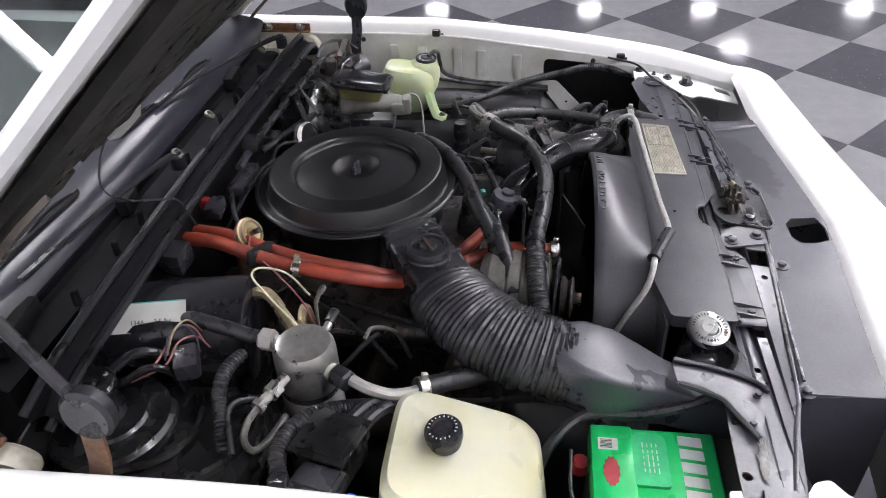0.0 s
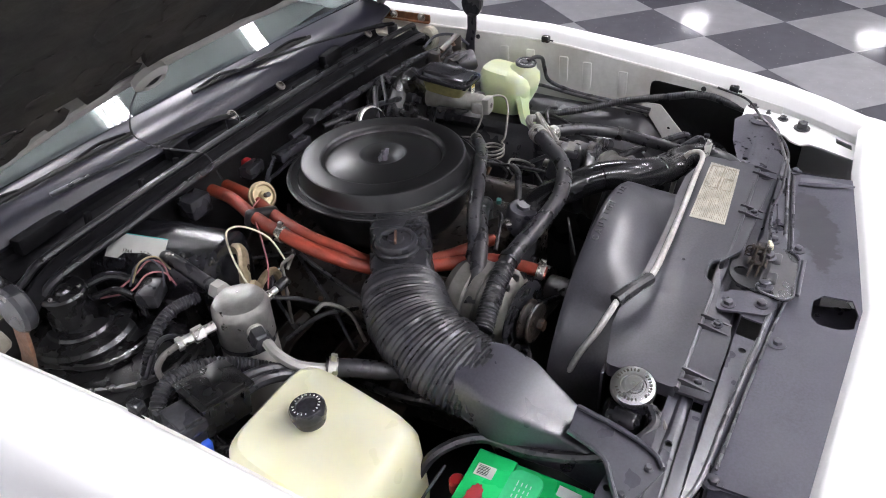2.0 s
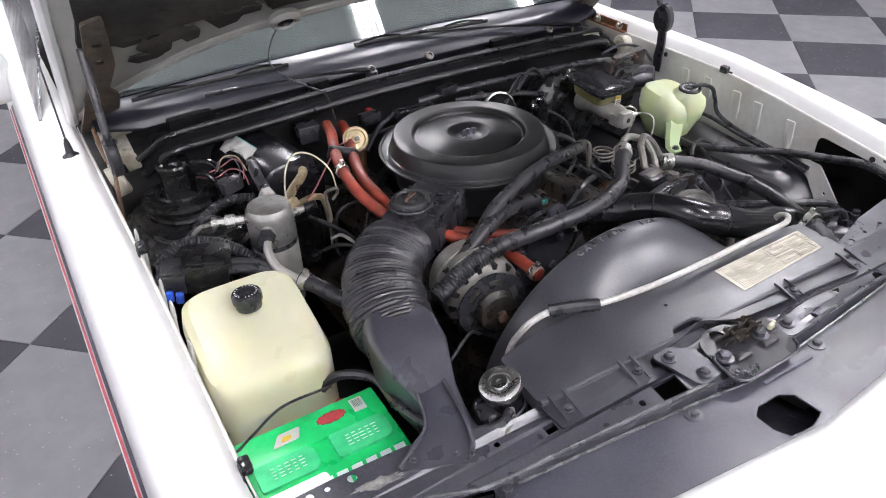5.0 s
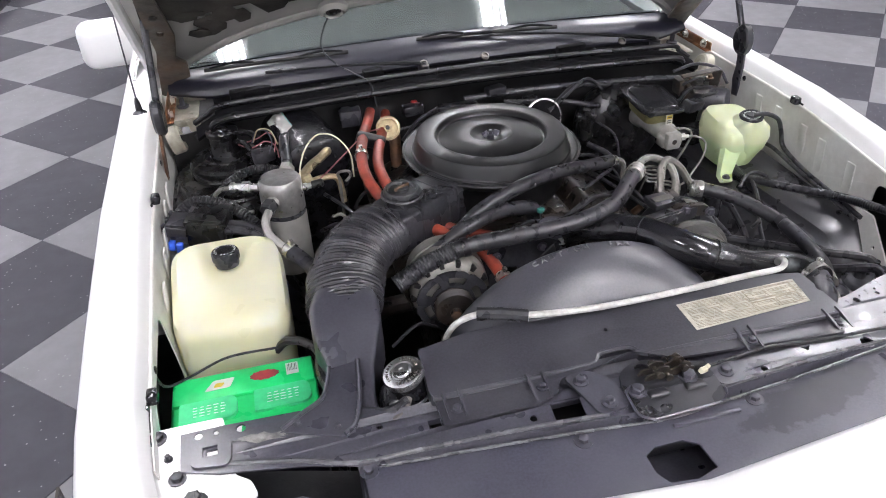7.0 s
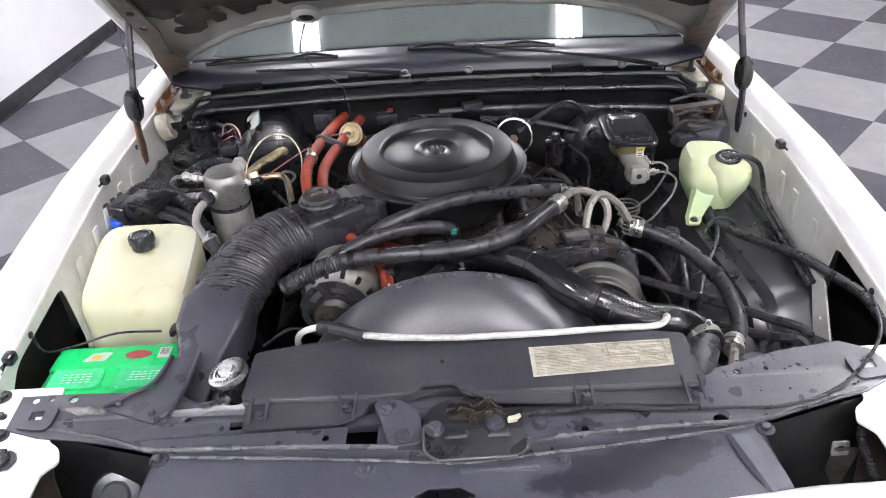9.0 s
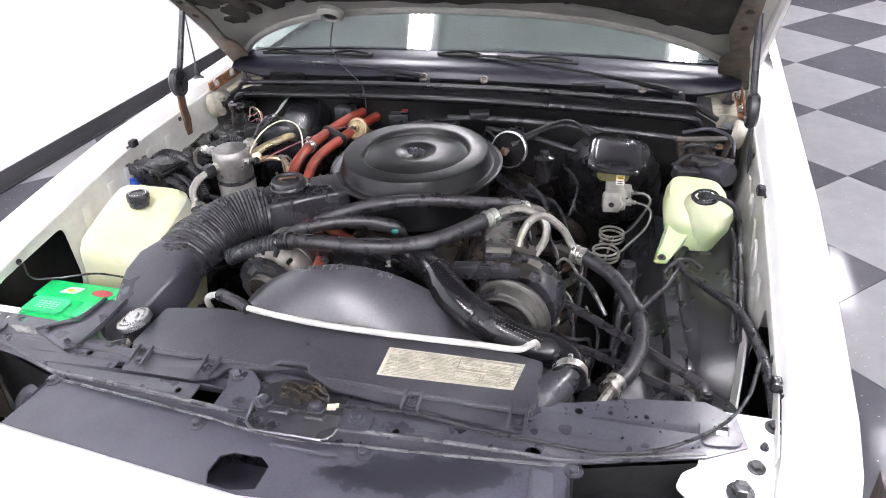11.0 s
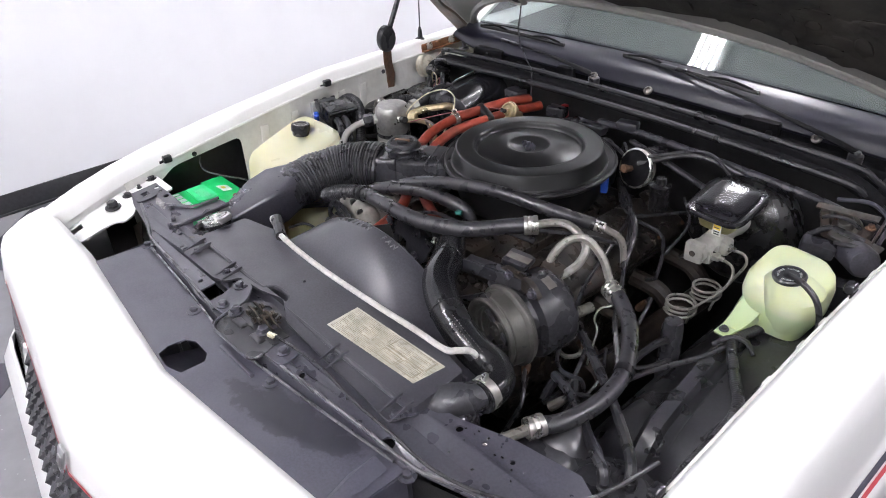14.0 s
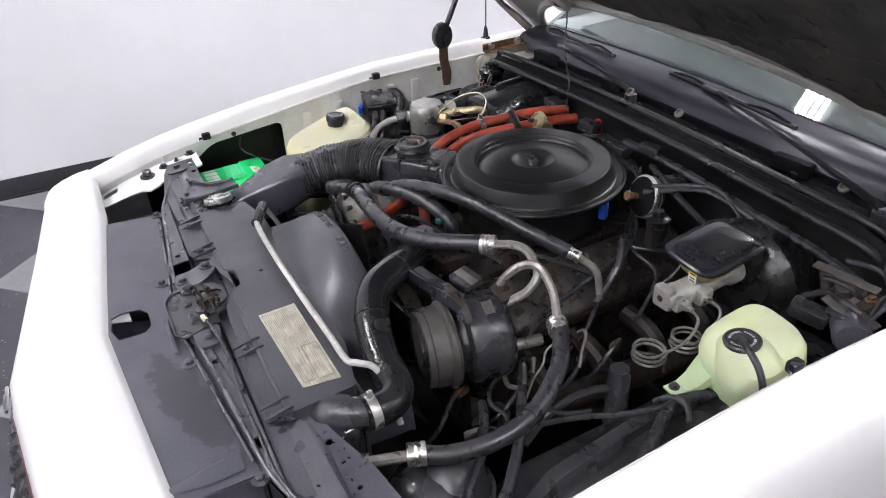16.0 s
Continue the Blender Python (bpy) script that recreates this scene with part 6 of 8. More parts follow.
# a dark disc on the face draws the shaded bore
bm = fresh()
add_lathe(bm, [(0.006, 0.0), (0.006, 0.0012), (0.0, 0.0012)], axis_y(0.424, 0.0305, 0.856), 14)
part("hole", bm, DARK_RUST, block, "dark disc drawn for the bore's shade")


def coil(cx, cy, cz, r, turns, pitch, start=0.0, n=14):
    """A coil that stands upright, from the top down."""
    return [(cx + r * math.cos(start - 2 * math.pi * k / n), cy + r * math.sin(start - 2 * math.pi * k / n), cz - pitch * k / n) for k in range(int(turns * n) + 1)]


for pts in ([(0.470, 0.055, 0.853), (0.494, 0.048, 0.851), (0.506, 0.030, 0.842), (0.498, 0.018, 0.815), (0.475, 0.012, 0.785), (0.455, 0.008, 0.760)] + coil(0.421, 0.026, 0.750, 0.028, 2.4, 0.010, -0.5) + [(0.42, 0.06, 0.71), (0.41, 0.08, 0.66)],
            [(0.470, 0.098, 0.853), (0.492, 0.096, 0.852), (0.503, 0.085, 0.842), (0.492, 0.082, 0.815), (0.475, 0.085, 0.780), (0.460, 0.092, 0.758)] + coil(0.428, 0.106, 0.750, 0.027, 2.4, 0.010, -0.4) + [(0.43, 0.14, 0.71), (0.42, 0.15, 0.66)]):
    bm = fresh()
    add_tube(bm, pts, 0.0026, 8, 4)
    solo("brake_line", bm, GREY_TUBE, "coiled grey steel brake line", "brake line", "brake lines")

DIRTY_CREAM = material("dirty cream painted steel", (0.56, 0.54, 0.45), 0.45, vary=0.15, grain=50, stain=(0.20, 0.16, 0.11), stain_amount=0.4, stain_scale=30, bump=0.1)
LINK_STEEL = material("dark dirty linkage steel", (0.085, 0.082, 0.078), 0.42, metal=0.4, vary=0.3, grain=60, stain=(0.11, 0.065, 0.04), stain_amount=0.3, stain_scale=26, bump=0.2)
# wiper motor and bits by the driver's firewall corner
wm = thing("wiper_motor", (0.60, 0.27, 0.85), "grey cast wiper motor on the firewall", "wiper motor")
bm = fresh()
add_box(bm, (0.600, 0.262, 0.874), (0.075, 0.055, 0.020), 0.006, (14, 0, -6))
part("gearbox", bm, LINK_STEEL, wm)
bm = fresh()
add_box(bm, (0.560, 0.258, 0.892), (0.018, 0.030, 0.045), 0.005, (10, -12, 10))
part("ear", bm, LINK_STEEL, wm)
bm = fresh()
add_lathe(bm, [(0.0, 0.022), (0.012, 0.022), (0.014, 0.018), (0.014, 0.004), (0.024, 0.002), (0.027, -0.006)], pose(0.600, 0.248, 0.893, 35, 0, 0), 20)
part("crank_boss", bm, LINK_STEEL, wm)
bm = fresh()
add_lathe(bm, [(0.0, 0.05), (0.024, 0.048), (0.028, 0.042), (0.028, -0.03)], pose(0.632, 0.225, 0.858, 80, 0, 40), 24)
part("motor", bm, BLACK_SATIN, wm)
bm = fresh()
add_box(bm, (0.575, 0.205, 0.856), (0.060, 0.030, 0.030), 0.006, (12, 8, 22))
part("connector", bm, BLACK_PLASTIC, wm)
for pts, r in (([(0.545, 0.225, 0.862), (0.575, 0.235, 0.885), (0.610, 0.222, 0.893), (0.640, 0.230, 0.885)], 0.006), ([(0.56, 0.24, 0.90), (0.585, 0.225, 0.918), (0.612, 0.235, 0.912), (0.622, 0.25, 0.895)], 0.004), ([(0.60, 0.21, 0.875), (0.63, 0.20, 0.885), (0.655, 0.215, 0.88)], 0.005)):
    bm = fresh()
    add_tube(bm, pts, r, 8)
    part("lead", bm, RUBBER, wm)
for c, size, rot in (((0.600, 0.232, 0.929), (0.105, 0.014, 0.004), (20, -3, 4)), ((0.628, 0.222, 0.884), (0.090, 0.030, 0.004), (24, 6, -8)), ((0.655, 0.242, 0.905), (0.004, 0.030, 0.045), (0, 12, 10))):
    bm = fresh()
    add_box(bm, c, size, 0.0012, rot)
    part("link_plate", bm, LINK_STEEL, wm)
for x in (0.585, 0.640):
    bm = fresh()
    add_bolt(bm, (x, 0.245, 0.905), 0.006, 0.008)
    part("bolt", bm, RUST, wm)
bm = fresh()
add_tube(bm, [(0.668, 0.21, 0.90), (0.664, 0.25, 0.925), (0.62, 0.285, 0.932), (0.56, 0.29, 0.918)], 0.004, 8)
part("link", bm, BLACK_SATIN, wm)
for s in (-1, 1):
    bm = fresh()
    add_lathe(bm, [(0.0, 0.006), (0.010, 0.006), (0.012, 0.010), (0.020, 0.010), (0.023, 0.006), (0.023, -0.012)], pose(s * 0.682, 0.345, 0.898, 0, -s * 76, 0) @ Matrix.Diagonal((1.45, 1.25, 1.3, 1)), 24)
    solo("bonnet_bump_stop", bm, DIRTY_CREAM, "pale round bonnet stop at the firewall corner", "bump stop", "bonnet stops")

for s in (-1, 1):
    shelf = thing("cowl_shelf", (s * 0.665, 0.475, 0.915), "pale painted shelf with a bolt at the cowl corner", "bracket", "cowl corner shelves")
    bm = fresh()
    add_plate(bm, round_poly([(0.632, 0.425), (0.694, 0.415), (0.696, 0.535), (0.630, 0.535)], 0.008), [ring(0.648, 0.450, 0.005)], 0.004, lambda u, v, w: (s * u, v, 0.915 + w))
    add_box(bm, (s * 0.662, 0.424, 0.905), (0.060, 0.004, 0.022), 0.0015, (0, 0, s * 9))
    add_box(bm, (s * 0.655, 0.538, 0.940), (0.080, 0.004, 0.055), 0.0015)
    add_box(bm, (s * 0.640, 0.415, 0.885), (0.030, 0.004, 0.060), 0.0015, (0, s * 12, 0))
    part("plate", bm, DIRTY_CREAM, shelf)
    bm = fresh()
    add_lathe(bm, [(0.015, 0.0), (0.015, 0.004), (0.007, 0.006), (0.006, 0.026), (0.010, 0.028), (0.010, 0.036), (0.0, 0.038)], pose(s * 0.668, 0.490, 0.919), 14)
    part("bolt", bm, BLACK_SATIN, shelf)

# round black vacuum reservoir behind the radiator support
tank = thing("vacuum_reservoir", (0.485, -0.405, 0.28), "dusty black round vacuum reservoir behind the radiator support", "vacuum reservoir")
bm = fresh()
add_lathe(bm, [(0.0, -0.018), (0.050, -0.018), (0.062, 0.012), (0.064, 0.35), (0.063, 0.40)] + [(0.063 * math.cos(radians(a)), 0.40 + 0.074 * math.sin(radians(a))) for a in (15, 30, 45, 60, 75, 90)], pose(0.485, -0.405, 0.298), 32)
part("shell", bm, HOUSING, tank)
bm = fresh()
add_lathe(bm, [(0.0628, 0.396), (0.0665, 0.398), (0.0665, 0.412), (0.0615, 0.414)], pose(0.485, -0.405, 0.298), 32, caps=False)
part("strap", bm, BLACK_SATIN, tank, "black metal strap")

# long black rod along the firewall
bm = fresh()
add_tube(bm, [(0.0, 0.30, 0.918), (0.15, 0.298, 0.921), (0.35, 0.292, 0.915), (0.52, 0.29, 0.905), (0.66, 0.27, 0.892)], 0.008, 8)
solo("firewall_pipe", bm, BLACK_PLASTIC, "black pipe along the firewall", "pipe")

# ---- heater and air conditioning ----
case = thing("evaporator_case", (-0.40, 0.26, 0.70), "rounded black air conditioning case with a white label", "air conditioning case")
bm = fresh()
made = loft([(0, 0, -0.125, 0.060, 0.062, 0, 0), (0, 0, -0.120, 0.074, 0.072, 0, 0), (0, 0, 0.0, 0.077, 0.075, 0, 0), (0, 0, 0.118, 0.074, 0.072, 0, 0), (0, 0, 0.124, 0.064, 0.062, 0, 0)], 40, 0.72)
bmesh.ops.transform(made, matrix=pose(-0.402, 0.268, 0.860, 90, 0, 11), verts=made.verts)
bm.free()
part("housing", made, GLOSS_BLACK, case)
bm = fresh()
add_box(bm, (-0.40, 0.27, 0.76), (0.16, 0.22, 0.2), 0.02)
part("lower_housing", bm, DARK_MOULD, case)
bm = fresh()
LM = pose(-0.4485, 0.283, 0.9305, 0, -40, 11)
add_box(bm, (0, -0.008, 0), (0.044, 0.110, 0.0012))
bmesh.ops.transform(bm, matrix=LM, verts=bm.verts)
label = part("label", bm, PAPER, case, "white handwritten label", smooth=0)
for text, y in (("134A", 0.006), ("2.5 lbs", -0.030)):
    bm = fresh()
    add_text(bm, text, 0.0095, LM @ Matrix.Translation((-0.008, y, 0.0012)) @ Matrix.Rotation(radians(-90), 4, "Z"), 0.0002)
    part("handwriting", bm, INK, label, smooth=0)
bm = fresh()
add_box(bm, (0.0212, -0.008, 0.0008), (0.0016, 0.110, 0.0008))
bmesh.ops.transform(bm, matrix=LM, verts=bm.verts)
part("border", bm, TEAL, label, smooth=0)

blower = thing("blower_housing", (-0.59, 0.20, 0.70), "black moulded heater blower housing with a round motor", "blower housing")
made = loft([(-0.592, 0.205, 0.70, 0.098, 0.130, 0, 0), (-0.592, 0.205, 0.822, 0.100, 0.132, 0, 0), (-0.592, 0.205, 0.824, 0.108, 0.140, 0, 0), (-0.592, 0.205, 0.832, 0.108, 0.140, 0, 0), (-0.592, 0.205, 0.834, 0.100, 0.132, 0, 0), (-0.592, 0.208, 0.846, 0.094, 0.126, 0, 0), (-0.592, 0.212, 0.850, 0.080, 0.112, 0, 0)], 40, 0.5)
part("scroll", made, DARK_MOULD, blower, "shiny black lipped scroll housing")
bm = fresh()
add_lathe(bm, [(0.086, 0.844), (0.084, 0.858), (0.078, 0.864), (0.052, 0.868), (0.048, 0.872), (0.0, 0.872)], pose(-0.577, 0.285, 0.0), 40)
part("plateau", bm, DARK_MOULD, blower)
for pts in ([(-0.690, 0.26, 0.842), (-0.66, 0.15, 0.850), (-0.60, 0.095, 0.850), (-0.52, 0.10, 0.846)], [(-0.66, 0.27, 0.852), (-0.63, 0.19, 0.856), (-0.57, 0.165, 0.856), (-0.51, 0.19, 0.852)]):
    bm = fresh()
    add_tube(bm, pts, 0.0055, 6, 8)
    part("moulded_edge", bm, DARK_MOULD, blower)
for k in range(6):
    a = radians(60 * k + 15)
    bm = fresh()
    add_box(bm, (-0.592 + 0.100 * math.cos(a), 0.205 + 0.132 * math.sin(a), 0.836), (0.016, 0.016, 0.014), 0.004, (0, 0, 60 * k))
    lug = part("screw_lug", bm, DARK_MOULD, blower)
bm = fresh()
add_lathe(bm, [(0.037, 0.866), (0.034, 0.890), (0.031, 0.900), (0.031, 0.912), (0.0355, 0.915), (0.0365, 0.924), (0.0335, 0.928), (0.016, 0.928), (0.014, 0.925), (0.010, 0.930), (0.0, 0.931)], pose(-0.577, 0.300, 0.0), 32)
motor = part("motor", bm, DARK_MOULD, blower, "round black blower motor")
for k in range(3):
    a = radians(75 + 120 * k)
    bm = fresh()
    add_lathe(bm, [(0.0035, 0.9285), (0.0035, 0.9305), (0, 0.931)], pose(-0.577 + 0.026 * math.cos(a), 0.300 + 0.026 * math.sin(a), 0), 8)
    part("screw", bm, STEEL_TUBE, motor)
for pts, r in (([(-0.545, 0.285, 0.920), (-0.515, 0.262, 0.925), (-0.495, 0.235, 0.905), (-0.49, 0.215, 0.87)], 0.0075), ([(-0.550, 0.27, 0.905), (-0.53, 0.235, 0.915), (-0.515, 0.215, 0.89), (-0.515, 0.205, 0.86)], 0.006)):
    bm = fresh()
    add_tube(bm, pts, r, 10)
    part("cooling_hose", bm, RUBBER_SHINY, blower, "short shiny black hose")
PINK_WIRE = material("dull pink wire sheath", (0.30, 0.10, 0.11), 0.5, vary=0.2)
for pts, mat, name in (([(-0.545, 0.268, 0.905), (-0.53, 0.235, 0.915), (-0.50, 0.225, 0.925), (-0.475, 0.215, 0.940), (-0.462, 0.20, 0.930), (-0.468, 0.185, 0.905)], PINK_WIRE, "dull pink"), ([(-0.545, 0.262, 0.900), (-0.515, 0.225, 0.905), (-0.485, 0.215, 0.920), (-0.465, 0.198, 0.915), (-0.46, 0.185, 0.89)], PINK_WIRE, "dull pink"), ([(-0.515, 0.222, 0.915), (-0.50, 0.215, 0.945), (-0.478, 0.205, 0.948), (-0.470, 0.195, 0.925), (-0.48, 0.19, 0.90)], STRIPE_DARK, "dark"), ([(-0.51, 0.22, 0.92), (-0.495, 0.208, 0.952), (-0.470, 0.20, 0.950), (-0.458, 0.19, 0.92)], BRASS, "orange")):
    bm = fresh()
    add_tube(bm, pts, 0.0015, 6)
    solo("blower_wire", bm, mat, f"thin {name} wire at the blower motor", "wire", "blower wires")
bm = fresh()
add_box(bm, (-0.495, 0.205, 0.893), (0.05, 0.035, 0.03), 0.006, (0, 0, 25))
solo("wire_connector", bm, BLACK_PLASTIC, "black connector block at the blower", "connector")

drier = thing("accumulator", (-0.468, 0.040, 0.70), "dull aluminium accumulator canister with fittings", "accumulator")
AC = pose(-0.468, 0.040, 0)
bm = fresh()
add_lathe(bm, [(0.0, 0.919), (0.030, 0.919), (0.0385, 0.9165), (0.0435, 0.908), (0.0445, 0.898), (0.0445, 0.848), (0.042, 0.842), (0.042, 0.835)], AC, 48)
part("can", bm, CAN_METAL, drier)
bm = fresh()
add_lathe(bm, [(0.0435, 0.846), (0.0445, 0.840), (0.0435, 0.834)], AC, 40, caps=False)
part("band", bm, RUBBER, drier, "black rubber band")
bm = fresh()
add_lathe(bm, [(0.0445, 0.836), (0.0445, 0.72), (0.040, 0.70)], AC, 40)
part("lower_can", bm, ALUMINIUM, drier)
def along(a, b):
    """Turns and moves the lathe's axis so that it runs from a towards b."""
    return Matrix.Translation(a) @ (Vector(b) - Vector(a)).to_track_quat("Z", "Y").to_matrix().to_4x4()


bm = fresh()
M = along((-0.474, 0.024, 0.884), (-0.499, -0.021, 0.882))
add_lathe(bm, [(0.015, 0), (0.015, 0.018), (0.012, 0.019), (0.0135, 0.022), (0.012, 0.025), (0.0135, 0.028), (0.012, 0.031), (0.0135, 0.034), (0.011, 0.036)], M, 18)
part("fitting", bm, ALUMINIUM, drier, "threaded aluminium fitting")
bm = fresh()
add_lathe(bm, [(0.0, 0.036), (0.0155, 0.036), (0.0165, 0.040), (0.0165, 0.058), (0.013, 0.062), (0.0, 0.062)], M, 6)
part("nut", bm, BLACK_PLASTIC, drier, "black hexagonal union nut")
for a, b, prof, mat, text in (((-0.452, 0.080, 0.900), (-0.447, 0.125, 0.902), [(0.010, 0), (0.010, 0.008), (0.0165, 0.010), (0.0165, 0.028), (0.012, 0.032), (0.0, 0.032)], ALUMINIUM, "dull hexagonal union nut"),
                             ((-0.425, 0.058, 0.888), (-0.385, 0.085, 0.892), [(0.010, 0), (0.014, 0.004), (0.014, 0.020), (0.010, 0.024), (0, 0.024)], BRASS, "gold-tinted union nut"),
                             ((-0.426, 0.026, 0.892), (-0.395, 0.018, 0.900), [(0.008, 0), (0.008, 0.010), (0.006, 0.012), (0.006, 0.022), (0.0, 0.022)], STEEL_TUBE, "plated service port"),
                             ((-0.404, 0.0205, 0.8975), (-0.38, 0.014, 0.904), [(0.0, 0), (0.0085, 0), (0.0085, 0.020), (0.006, 0.023), (0, 0.023)], DARK_MOULD, "black port cap")):
    bm = fresh()
    add_lathe(bm, prof, along(a, b), 6 if "nut" in text else 12)
    part("port", bm, mat, drier, text)
bm = fresh()
add_lathe(bm, [(0.0, 0), (0.008, 0), (0.008, 0.016), (0.0125, 0.018), (0.0125, 0.034), (0.008, 0.036), (0.008, 0.050), (0.011, 0.052), (0.011, 0.060), (0, 0.060)], along((-0.512, 0.055, 0.893), (-0.575, 0.082, 0.890)), 6)
part("liquid_fitting", bm, STEEL_TUBE, drier, "bright hexagonal liquid line fitting")
SENSOR_WIRE = material("pale dirty wire sheath", (0.34, 0.36, 0.31), 0.5, vary=0.3, grain=60)
